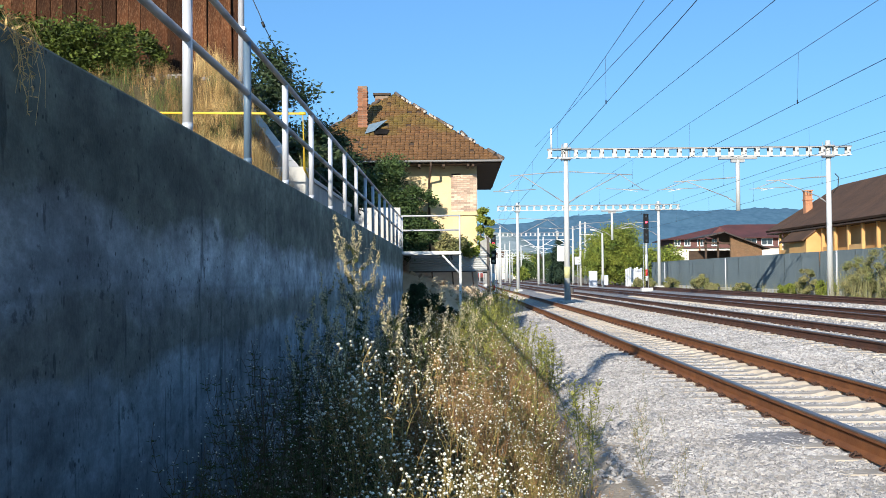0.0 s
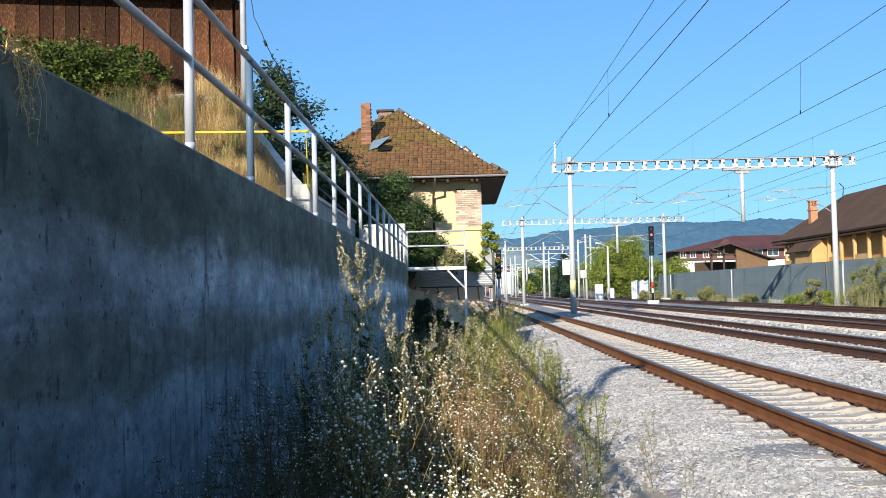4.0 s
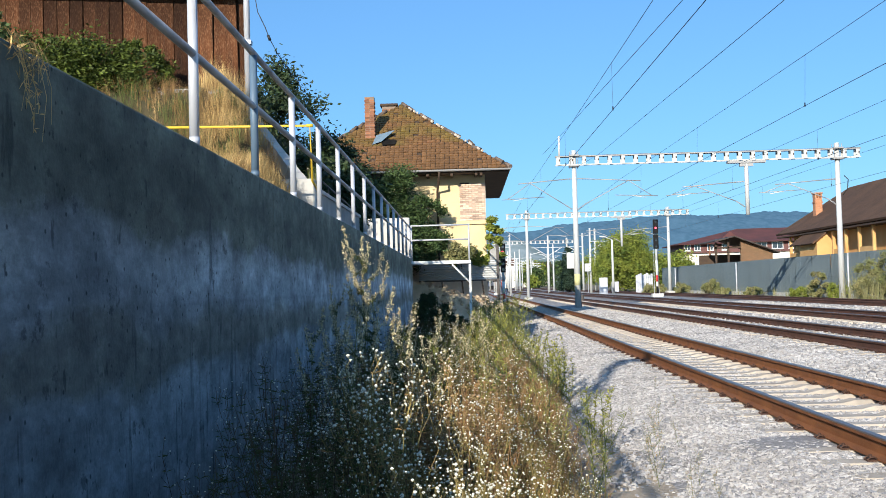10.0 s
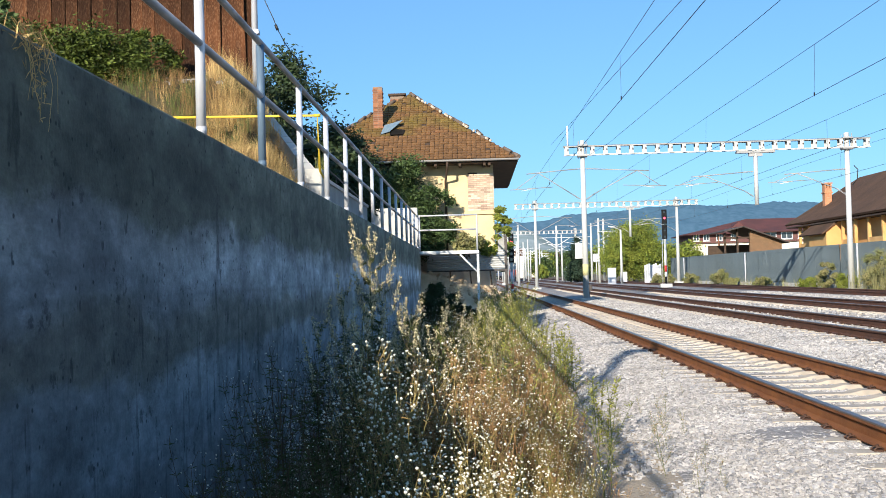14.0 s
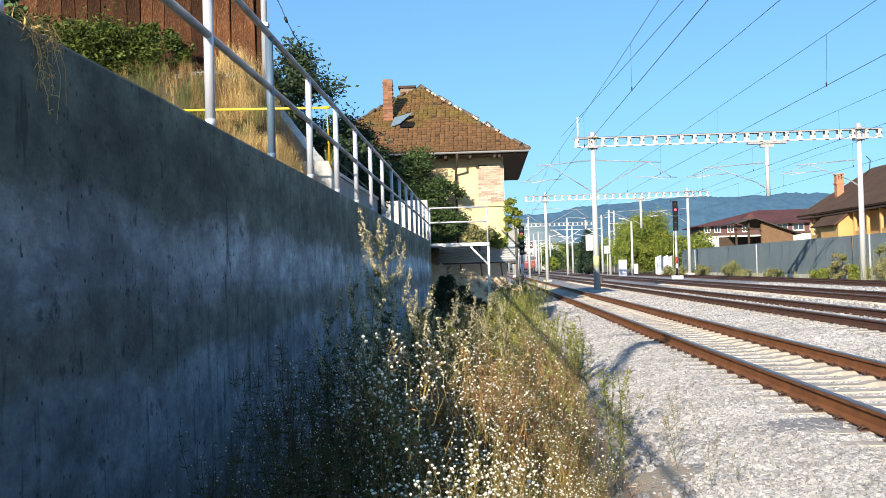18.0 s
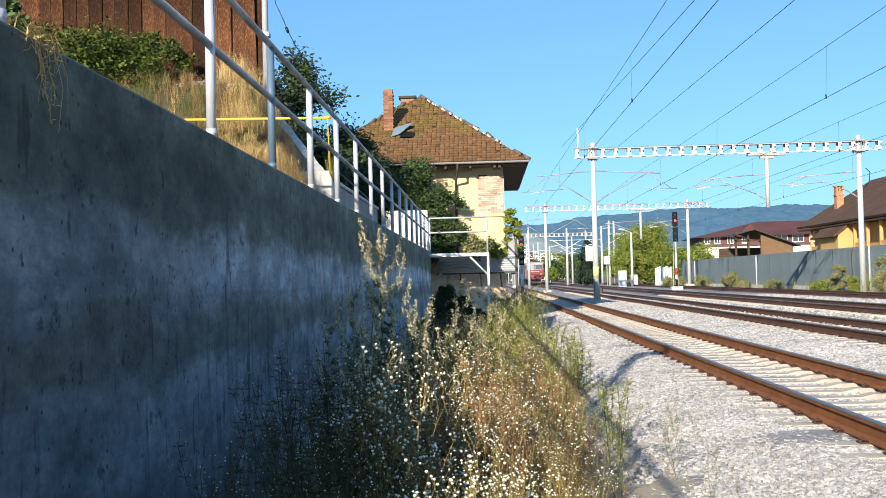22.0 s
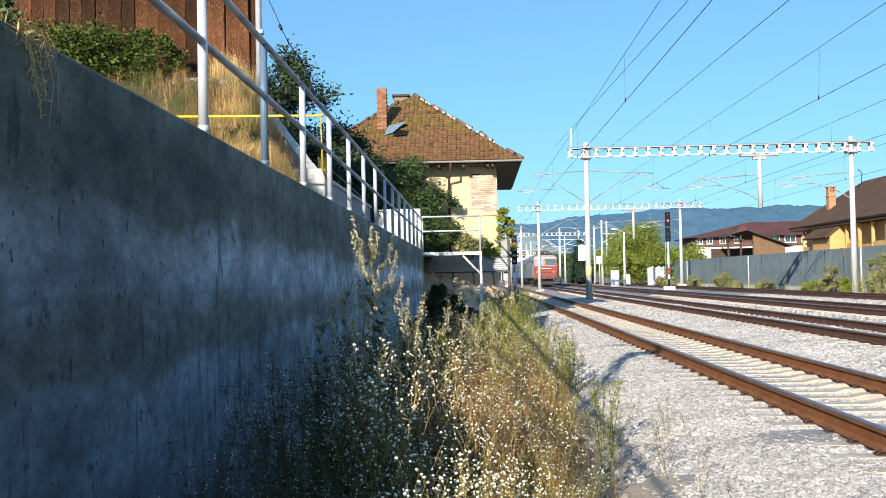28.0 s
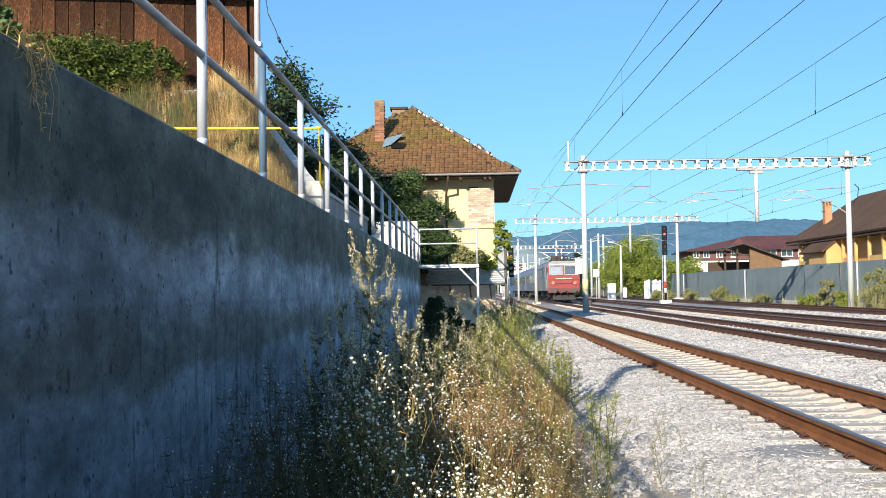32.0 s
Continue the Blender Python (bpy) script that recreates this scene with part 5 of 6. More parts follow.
LOCO_GREY = material("loco_grey", (0.27, 0.255, 0.24), (0.2, 0.19, 0.185), 1.5, 0.5)
LOCO_CREAM = material("loco_cream", (0.55, 0.51, 0.45), (0.42, 0.39, 0.35), 1.5, 0.5)
COACH_GREY = material("coach_grey", (0.20, 0.205, 0.22), (0.15, 0.155, 0.17), 1.5, 0.5)
COACH_BLUE = material("coach_blue", (0.10, 0.14, 0.35), (0.08, 0.11, 0.28), 1.5, 0.5)
UNDER = material("underframe", (0.035, 0.032, 0.03), (0.06, 0.05, 0.045), 3, 0.8)
# Sky reflection painted into the glass: this pane pale, SCREENDARK the dimmer one.
SCREEN = material("sky_reflection_windscreen", (0.36, 0.39, 0.42), (0.26, 0.29, 0.32), 2, 0.25, 0.2)
LAMPGLASS = material("headlamp", (0.34, 0.13, 0.06), (0.5, 0.3, 0.18), 6, 0.15)
DULLRED = material("dull_red", (0.20, 0.05, 0.04), (0.12, 0.05, 0.045), 3, 0.8)
SCREENDARK = material("dim_reflection_windscreen", (0.10, 0.13, 0.16), (0.16, 0.18, 0.2), 2, 0.12, 0.3)


def wheel(parent, x, y):
    w = part("wheel", Shape().tube((x - 0.07, y, 0.52), (x + 0.07, y, 0.52), 0.52, n=20), UNDER, parent)
    part("axle_box", Shape().box(x - 0.14 if x < 0 else x + 0.07, y - 0.16, 0.38, x - 0.07 if x < 0 else x + 0.14, y + 0.16, 0.66, 0.03), UNDER, w)


def locomotive():
    lo = thing("locomotive", "red and grey electric locomotive with raised pantograph", "locomotive", (TX, 95, TZ))
    # front face profile in y, z: buffer beam, raked lower front, windscreens
    L = 19.0
    body = Shape()
    ring = [(-1.48, 1.0), (1.48, 1.0), (1.48, 3.2), (1.36, 3.55), (1.0, 3.72), (-1.0, 3.72), (-1.36, 3.55), (-1.48, 3.2)]
    n = len(ring)
    secs = [(0.0, 1.0), (0.18, 1.0), (L - 0.18, 1.0), (L, 1.0)]
    v = []
    for y, k in secs:
        for x, z in ring:
            lean = 0.45 * max(0, (z - 2.35)) / 1.35
            yy = y + (lean if y < 1 else -lean if y > L - 1 else 0)
            v.append((x * (0.95 if y in (0.0, L) else 1.0), yy, z))
    f = [tuple(range(n)), tuple(range(3 * n, 4 * n))[::-1]] + [(j * n + i, (j + 1) * n + i, (j + 1) * n + (i + 1) % n, j * n + (i + 1) % n) for j in range(3) for i in range(n)]
    body.add(v, f)
    part("body", body, LOCO_GREY, lo, "grey sides with louvres")
    part("front_panel", Shape().add([(-1.4, -0.012, 1.0), (1.4, -0.012, 1.0), (1.42, -0.012, 2.32), (-1.42, -0.012, 2.32), (-1.36, 0.30, 3.3), (1.36, 0.30, 3.3)], [(0, 1, 2, 3), (3, 2, 5, 4)]), REDPAINT, lo, "red painted cab front")
    part("letter_strip", Shape().box(-0.72, -0.02, 2.06, 0.72, -0.013, 2.15), LOCO_CREAM, lo, "pale strip of lettering")
    part("front_seam", Shape().box(-1.4, -0.03, 1.98, 1.4, -0.013, 2.01), UNDER, lo)
    part("grille_band", Shape().box(-0.75, -0.03, 1.6, 0.75, -0.013, 1.68), UNDER, lo)
    part("cab_brow", Shape().slab((-1.36, 0.26, 3.32), (1.36, 0.26, 3.32), (1.2, 0.5, 3.62), (-1.2, 0.5, 3.62), 0.05), LOCO_CREAM, lo, "cream brow over the windscreens")
    for x in (-0.68, 0.68):
        ws = part("windscreen", Shape().slab((x - 0.56, 0.03, 2.48), (x + 0.56, 0.03, 2.48), (x + 0.54, 0.24, 3.2), (x - 0.54, 0.24, 3.2), 0.02), SCREEN if x < 0 else SCREENDARK, lo)
        ws.matrix_basis = Matrix.Translation((0, -0.03, 0))
        part("windscreen_frame", Shape().path([(x - 0.6, 0.0, 2.44), (x + 0.6, 0.0, 2.44), (x + 0.58, 0.22, 3.25), (x - 0.58, 0.22, 3.25), (x - 0.6, 0.0, 2.44)], 0.035), LOCO_CREAM, ws)
        hl = part("headlight", Shape().tube((x * 1.45, -0.11, 1.72), (x * 1.45, -0.013, 1.72), 0.2, 0.22, n=16), REDPAINT, lo)
        part("lamp_glass", Shape().tube((x * 1.45, -0.125, 1.72), (x * 1.45, -0.111, 1.72), 0.15, n=14), LAMPGLASS, hl)
        bf = part("buffer", Shape().tube((x * 1.3, -0.55, 1.04), (x * 1.3, -0.013, 1.04), 0.1, n=12), UNDER, lo)
        part("buffer_plate", Shape().tube((x * 1.3, -0.6, 1.04), (x * 1.3, -0.551, 1.04), 0.24, n=16), STEEL_DARK, bf)
        part("mirror", Shape().box(x * 2.2 - 0.06, 0.3, 2.7, x * 2.2 + 0.06, 0.36, 3.1), BLACK, lo)
    part("buffer_beam", Shape().box(-1.42, -0.08, 0.82, 1.42, 0.25, 1.25, 0.03), DULLRED, lo, "dirty dull red buffer beam")
    part("coupling", Shape().box(-0.12, -0.45, 0.85, 0.12, -0.081, 1.1), STEEL_DARK, lo)
    part("snow_plough", Shape().slab((-1.05, -0.35, 0.2), (1.05, -0.35, 0.2), (1.0, 0.05, 0.6), (-1.0, 0.05, 0.6), 0.05), UNDER, lo)
    for k in range(4):
        part("brake_hose", Shape().path([(-0.9 + k * 0.6, -0.1, 0.95), (-0.9 + k * 0.6, -0.3, 0.7), (-0.85 + k * 0.6, -0.2, 0.5)], 0.025), UNDER, lo)
    for k in range(6):
        part("louvre", Shape().box(-1.5, 4 + k * 2.0, 2.2, -1.482, 5.3 + k * 2.0, 2.9), COACH_GREY, lo)
        part("side_window", Shape().box(-1.5, 4.2 + k * 2.0, 3.0, -1.482, 5.1 + k * 2.0, 3.25), GLASS, lo)
    part("cab_door", Shape().box(-1.502, 1.6, 1.2, -1.483, 2.2, 3.2), LOCO_CREAM, lo)
    part("cab_side_window", Shape().box(-1.502, 0.75, 2.5, -1.483, 1.4, 3.15), GLASS, lo)
    for b in (3.2, 11.6):
        bg = part("bogie", Shape().box(-1.15, b, 0.45, 1.15, b + 4.2, 0.95, 0.05), UNDER, lo)
        for k in range(3):
            for x in (-0.82, 0.82):
                wheel(bg, x, b + 0.4 + k * 1.7)
    pn = part("pantograph", Shape().box(-0.8, 2.0, 3.78, 0.8, 3.6, 3.86), STEEL_DARK, lo)
    part("pantograph_arm", Shape().tube((-0.5, 2.1, 3.86), (0, 3.5, 4.5), 0.03, n=6).tube((0.5, 2.1, 3.86), (0, 3.5, 4.5), 0.03, n=6).tube((0, 3.5, 4.5), (-0.45, 2.4, 4.95), 0.025, n=6).tube((0, 3.5, 4.5), (0.45, 2.4, 4.95), 0.025, n=6), STEEL_DARK, pn)
    part("pan_head", Shape().path([(-0.95, 2.35, 4.82), (-0.6, 2.35, 5.0), (0.6, 2.35, 5.0), (0.95, 2.35, 4.82)], 0.035), STEEL_DARK, pn)
    for k in range(6):
        part("roof_insulator", Shape().tube((-0.8 + 0.32 * k, 1.2 + 0.4 * (k % 2), 3.72), (-0.8 + 0.32 * k, 1.2 + 0.4 * (k % 2), 4.12), 0.09, 0.05, n=8), TIMBER, lo)
    part("roof_equipment", Shape().box(-0.7, 4.5, 3.725, 0.7, 8, 4.0, 0.1), UNDER, lo)
    part("folded_pantograph", Shape().path([(-0.8, 12.0, 3.8), (-0.8, 12.0, 4.15), (0.8, 12.0, 4.15), (0.8, 12.0, 3.8)], 0.03).path([(-0.9, 13.5, 4.2), (0.9, 13.5, 4.2)], 0.035), STEEL_DARK, lo)
    part("roof_vent", Shape().box(-0.85, 3.7, 3.725, 0.1, 4.4, 4.3, 0.06), UNDER, lo)
    part("roof_rail", Shape().path([(0.75, 0.9, 3.75), (0.75, 0.95, 4.2), (-0.75, 0.95, 4.2), (-0.75, 0.9, 3.75)], 0.025), STEEL_DARK, lo)
    part("roof_skin", Shape().slab((-1.0, 0.75, 3.73), (1.0, 0.75, 3.73), (1.0, 18.3, 3.73), (-1.0, 18.3, 3.73), -0.03), UNDER, lo, "sooty roof")
    part("roof_bus_bar", Shape().path([(-0.6, 1.3, 4.05), (0.2, 1.5, 4.25), (0.65, 2.4, 4.1), (0.1, 4.0, 4.3)], 0.035), STEEL_DARK, lo)
    return lo


def coach(k):
    co = thing("passenger_coach", "grey passenger coach with a blue band behind the locomotive", "railway coach", (TX, 95 + 20 + 24.6 * k, TZ), "coaches of the train")
    ring = [(-1.42, 0.95), (1.42, 0.95), (1.42, 3.0), (1.25, 3.5), (0.8, 3.85), (0, 3.98), (-0.8, 3.85), (-1.25, 3.5), (-1.42, 3.0)]
    part("body", Shape().sweep(ring, 0, 24), COACH_GREY, co)
    part("roof_skin", Shape().sweep([(-1.27, 3.47), (1.27, 3.47), (0.82, 3.87), (0, 4.0), (-0.82, 3.87)], -0.01, 24.01), COACH_BLUE, co, "blue-grey roof")
    for i in range(10):
        part("window", Shape().box(-1.44, 1.6 + i * 2.2, 1.95, -1.422, 3.0 + i * 2.2, 2.85), GLASS, co)
    for i in (0.3, 22.6):
        part("door", Shape().box(-1.445, i, 1.0, -1.422, i + 0.9, 3.05), COACH_BLUE, co)
    for b in (2.2, 18.8):
        bg = part("bogie", Shape().box(-1.1, b, 0.4, 1.1, b + 3.0, 0.85, 0.05), UNDER, co)
        for y in (b + 0.3, b + 2.7):
            for x in (-0.8, 0.8):
                wheel(bg, x, y)
    part("underframe", Shape().box(-1.2, 6, 0.5, 1.2, 17.5, 0.94, 0.05), UNDER, co)
    return co


train = [(locomotive(), 0.0)] + [(coach(k), 20.0 + 24.6 * k) for k in range(4)]

# ---- weeds, grasses and stones ----
LEAF_OLIVE = material("weed_leaf_olive", (0.22, 0.155, 0.035), (0.13, 0.12, 0.03), 2, 0.8, island=0.4)
STEM_GOLD = material("weed_stem_gold", (0.36, 0.24, 0.075), (0.22, 0.19, 0.06), 3, 0.8, island=0.35)
# Stem copy for weeds under the wall; its shade is in the colour.
STEM_SHADE = material("weed_stem_shaded", (0.075, 0.055, 0.022), (0.11, 0.06, 0.026), 3, 0.85, island=0.35)
STEM_GREEN = material("weed_stem", (0.11, 0.14, 0.045), (0.17, 0.16, 0.06), 3, 0.8, island=0.3)
STEM_BROWN = material("weed_stem_dry", (0.36, 0.18, 0.07), (0.22, 0.12, 0.05), 3, 0.85, island=0.35)
LEAF_WEED = material("weed_leaf", (0.17, 0.20, 0.035), (0.27, 0.24, 0.05), 2, 0.75, island=0.4)
# Leaf copy with the wall's shade put into the colour.
LEAF_SHADE = material("weed_leaf_shaded", (0.046, 0.072, 0.006), (0.085, 0.082, 0.010), 2, 0.75, island=0.35)
LEAF_RUST = material("weed_leaf_dry", (0.44, 0.25, 0.09), (0.33, 0.21, 0.08), 2, 0.85, island=0.4)
LEAF_GOLD = material("weed_leaf_yellow", (0.40, 0.38, 0.075), (0.27, 0.27, 0.05), 2, 0.8, island=0.4)
FLUFF = material("flower_head", (0.86, 0.82, 0.70), (0.78, 0.73, 0.56), 5, 0.9, island=0.15)
SEED = material("seed_plume", (0.66, 0.57, 0.36), (0.52, 0.44, 0.24), 5, 0.9, island=0.3)
SEED_DULL = material("seed_dull", (0.44, 0.30, 0.14), (0.30, 0.20, 0.085), 5, 0.9, island=0.3)
STRAW = material("straw", (0.68, 0.48, 0.20), (0.52, 0.35, 0.13), 2, 0.85, island=0.35)
STRAW_DARK = material("straw_brown", (0.36, 0.22, 0.08), (0.25, 0.15, 0.055), 2, 0.85, island=0.4)
GRASSGREEN = material("grass_green", (0.085, 0.125, 0.025), (0.16, 0.16, 0.045), 2, 0.8, island=0.35)


HEX = [(math.cos(math.pi * k / 3), math.sin(math.pi * k / 3)) for k in range(6)]


class Tris:
    """Triangle soup with a material slot per triangle."""

    def __init__(self):
        self.v, self.f, self.m = [], [], []

    def add(self, v, f, m):
        k = len(self.v)
        self.v += [tuple(p) for p in v]
        self.f += [(a + k, b + k, c + k) for a, b, c in f]
        self.m += [m] * len(f)

    def stem(self, pts, r0, r1, m):
        n = len(pts)
        v = []
        for i, p in enumerate(pts):
            r = r0 + (r1 - r0) * i / (n - 1)
            v += [(p[0] + r * math.cos(a), p[1] + r * math.sin(a), p[2]) for a in (0.3, 2.4, 4.5)]
        f = []
        for i in range(n - 1):
            for k in range(3):
                a, b = 3 * i + k, 3 * i + (k + 1) % 3
                f += [(a, b, b + 3), (a, b + 3, a + 3)]
        self.add(v, f, m)

    def leaf(self, p, d, length, width, m, droop=0.2):
        p, d = Vector(p), Vector(d).normalized()
        s = d.cross(Vector((0, 0, 1)))
        s = s.normalized() * width if s.length > 1e-3 else Vector((width, 0, 0))
        q = p + d * length * 0.5
        e = p + d * length - Vector((0, 0, droop * length))
        self.add([p, q + s, e, q - s], [(0, 1, 2), (0, 2, 3)], m)

    def bud(self, p, r, m, flat=0.8):
        """A small domed head on a cone."""
        x, y, z = p
        ring = [(x + r * c, y + r * d, z) for c, d in HEX]
        cap = [(x + 0.62 * r * c, y + 0.62 * r * d, z + 0.62 * r * flat) for c, d in HEX]
        f = []
        for i in range(6):
            k = (i + 1) % 6
            f += [(i, k, 6 + k), (i, 6 + k, 6 + i), (6 + i, 6 + k, 12), (k, i, 13)]
        self.add(ring + cap + [(x, y, z + 0.85 * r * flat), (x, y, z - r * flat)], f, m)

    def grain(self, p, r, m):
        x, y, z = p
        self.add([(x + r, y, z), (x - 0.5 * r, y + 0.87 * r, z), (x - 0.5 * r, y - 0.87 * r, z), (x, y, z + r), (x, y, z - r)],
                 [(0, 1, 3), (1, 2, 3), (2, 0, 3), (1, 0, 4), (2, 1, 4), (0, 2, 4)], m)

    def arrays(self):
        return np.array(self.v, np.float32), np.array(self.f, np.int32), np.array(self.m, np.int32)


def curve(g, base, top, bend, n=4):
    b, t = np.array(base, float), np.array(top, float)
    o = g.normal(size=3) * bend
    o[2] = 0
    return [tuple(b + (t - b) * u + o * math.sin(math.pi * u)) for u in np.linspace(0, 1, n + 1)]


def fleabane(seed, heads=1.0, leafy=1.0, bud=1.0):
    """Annual daisy weed, about a metre tall, forking into loose sprays of heads: slots stem, leaf, flower."""
    g = np.random.default_rng(seed)
    t = Tris()
    lean = g.normal(size=2) * 0.08
    main = curve(g, (0, 0, 0), (lean[0], lean[1], 0.74), 0.04, 6)
    t.stem(main, 0.0034, 0.0016, 0)

    def along(u):
        k = min(5, int(u * 6))
        return np.array(main[k]) + (np.array(main[k + 1]) - np.array(main[k])) * (u * 6 - k)

    for i in range(int(18 * leafy)):
        u = g.uniform(0.06, 0.9)
        a = g.uniform(0, 6.3)
        t.leaf(along(u), (math.cos(a), math.sin(a), g.uniform(0.0, 0.8)), g.uniform(0.05, 0.10) * (1.3 - u), g.uniform(0.004, 0.009), 1, g.uniform(0, 0.6))
    for i in range(9):
        u = 0.45 + 0.55 * (i + g.random()) / 9
        p = along(min(u, 0.999))
        a = i * 2.4 + g.normal() * 0.5
        l = g.uniform(0.2, 0.34) * (1.3 - u * 0.6)
        out = np.array([math.cos(a), math.sin(a), 0.0])
        m = p + out * l * 0.36 + np.array([0, 0, l * 0.36])
        e = p + out * l * 0.52 + np.array([0, 0, l * 0.95])
        t.stem([tuple(p), tuple(m), tuple(e)], 0.0018, 0.0011, 0)
        for k in range(3):
            w = 1.0 if k == 0 else g.uniform(0.35, 0.95)
            c = m + (e - m) * (w * 2 - 1) if w > 0.5 else p + (m - p) * (w * 2)
            b = g.uniform(0, 6.3)
            q = c + np.array([math.cos(b) * 0.03, math.sin(b) * 0.03, g.uniform(0.035, 0.075)])
            t.stem([tuple(c), tuple(q)], 0.0011, 0.0009, 0)
            for h in range(int(g.integers(1, 4) * heads + 0.75)):
                r = q + g.normal(size=3) * np.array([0.014, 0.014, 0.011]) + np.array([0, 0, 0.012])
                t.stem([tuple(q), tuple(r)], 0.0009, 0.0008, 0)
                t.bud(r, g.uniform(0.006, 0.0095) * bud, 2, 1.0)
            for h in range(int(2 * leafy)):
                t.leaf(c, (math.cos(b + h * 2), math.sin(b + h * 2), 0.5), g.uniform(0.02, 0.045), 0.0028, 1)
    return t.arrays()


def plume(seed, seedy=1.0):
    """Mugwort-like weed with upright branches of seed: slots stem, leaf, plume."""
    g = np.random.default_rng(seed)
    t = Tris()
    main = curve(g, (0, 0, 0), (*g.normal(size=2) * 0.05, 1.0), 0.03, 6)
    t.stem(main, 0.006, 0.002, 0)
    for i in range(24):
        u = g.uniform(0.25, 0.97)
        p = np.array(main[min(6, int(u * 6))])
        a = g.uniform(0, 6.3)
        l = g.uniform(0.16, 0.34) * (1.25 - u * 0.75)
        e = p + np.array([math.cos(a) * l * 0.55, math.sin(a) * l * 0.55, l])
        t.stem([tuple(p), tuple((p + e) / 2 + np.array([math.cos(a), math.sin(a), -0.3]) * 0.02), tuple(e)], 0.0025, 0.001, 0)
        for k in range(42):
            w = g.uniform(0.25, 1.02)
            q = p + (e - p) * w + g.normal(size=3) * 0.006
            if u > 0.45 and g.random() < seedy:
                t.leaf(q, g.normal(size=3) + np.array([0, 0, 0.6]), g.uniform(0.010, 0.02), g.uniform(0.003, 0.0055), 2, 0.1)
            else:
                t.leaf(q, g.normal(size=3) + np.array([0, 0, 0.3]), g.uniform(0.014, 0.028), 0.003, 1, 0.2)
    for i in range(30):
        u = g.uniform(0.05, 0.7)
        p = np.array(main[min(6, int(u * 6))])
        a = g.uniform(0, 6.3)
        t.leaf(p, (math.cos(a), math.sin(a), g.uniform(-0.1, 0.6)), g.uniform(0.03, 0.06), 0.005, 1, 0.4)
    return t.arrays()


def mugwort(seed, height, wide, branches=16, dense=1.0):
    """One tall mugwort at true size: slots stem, leaf, plume."""
    g = np.random.default_rng(seed)
    t = Tris()
    main = curve(g, (0, 0, 0), (*g.normal(size=2) * 0.06 * wide, height), 0.03, 8)
    t.stem(main, 0.007, 0.002, 0)
    for i in range(branches):
        u = 0.42 + 0.56 * (i + g.random()) / branches
        k = min(7, int(u * 8))
        p = np.array(main[k]) + (np.array(main[k + 1]) - np.array(main[k])) * (u * 8 - k)
        a = i * 2.4 + g.normal() * 0.4
        l = g.uniform(0.34, 0.5) * (1.3 - u * 0.8) * wide
        out = np.array([math.cos(a), math.sin(a), 0])
        far = 1.0 if wide < 1.1 else 1.5
        m = p + out * l * 0.30 * far + np.array([0, 0, l * 0.36])
        e = p + out * l * 0.42 * far + np.array([0, 0, l * 1.02])
        t.stem([tuple(p), tuple(m), tuple(e)], 0.003, 0.001, 0)
        for q in range(int(330 * l / 0.4 * dense)):
            w = g.uniform(0.1, 1.03)
            c = p + (m - p) * (w * 2) if w < 0.5 else m + (e - m) * (w * 2 - 1)
            tuftness = 0.5 + 0.5 * math.sin(w * 34 + i)
            c = c + g.normal(size=3) * (0.005 + 0.015 * tuftness * math.sin(math.pi * min(1, w) * 0.9))
            if w > 0.28 and g.random() < 0.9:
                t.leaf(c, g.normal(size=3) + np.array([0, 0, 0.8]), g.uniform(0.012, 0.022), g.uniform(0.0045, 0.007), 2, 0.1)
            else:
                t.leaf(c, g.normal(size=3) + out, g.uniform(0.015, 0.035), 0.004, 1, 0.3)
    for i in range(70):
        u = g.uniform(0.06, 0.75)
        k = min(7, int(u * 8))
        p = np.array(main[k]) + (np.array(main[k + 1]) - np.array(main[k])) * (u * 8 - k)
        a = g.uniform(0, 6.3)
        t.leaf(p, (math.cos(a), math.sin(a), g.uniform(-0.1, 0.8)), g.uniform(0.05, 0.11), 0.007, 1, 0.3)
    return t.arrays()


def twiggy(seed):
    """Withered, much branched weed with tiny seed heads: slots stem, leaf, seed."""
    g = np.random.default_rng(seed)
    t = Tris()
    main = curve(g, (0, 0, 0), (*g.normal(size=2) * 0.08, 0.85), 0.03, 5)
    t.stem(main, 0.0045, 0.002, 0)
    for i in range(15):
        u = g.uniform(0.2, 1.0)
        p = np.array(main[min(5, int(u * 5))])
        a = g.uniform(0, 6.3)
        l = g.uniform(0.12, 0.3) * (1.3 - 0.7 * u)
        e = p + np.array([math.cos(a) * l * 0.5, math.sin(a) * l * 0.5, l])
        t.stem([tuple(p), tuple((p + e) / 2 + np.array([math.cos(a), math.sin(a), -0.1]) * 0.02), tuple(e)], 0.0022, 0.0014, 0)
        for k in range(4):
            w = g.uniform(0.4, 1)
            c = p + (e - p) * w
            q = c + g.normal(size=3) * 0.022 + np.array([0, 0, 0.03])
            t.stem([tuple(c), tuple(q)], 0.0013, 0.001, 0)
            t.grain(q, g.uniform(0.004, 0.007), 2)
        for k in range(5):
            t.leaf(p + (e - p) * g.random(), g.normal(size=3), g.uniform(0.018, 0.04), 0.003, 1)
    return t.arrays()


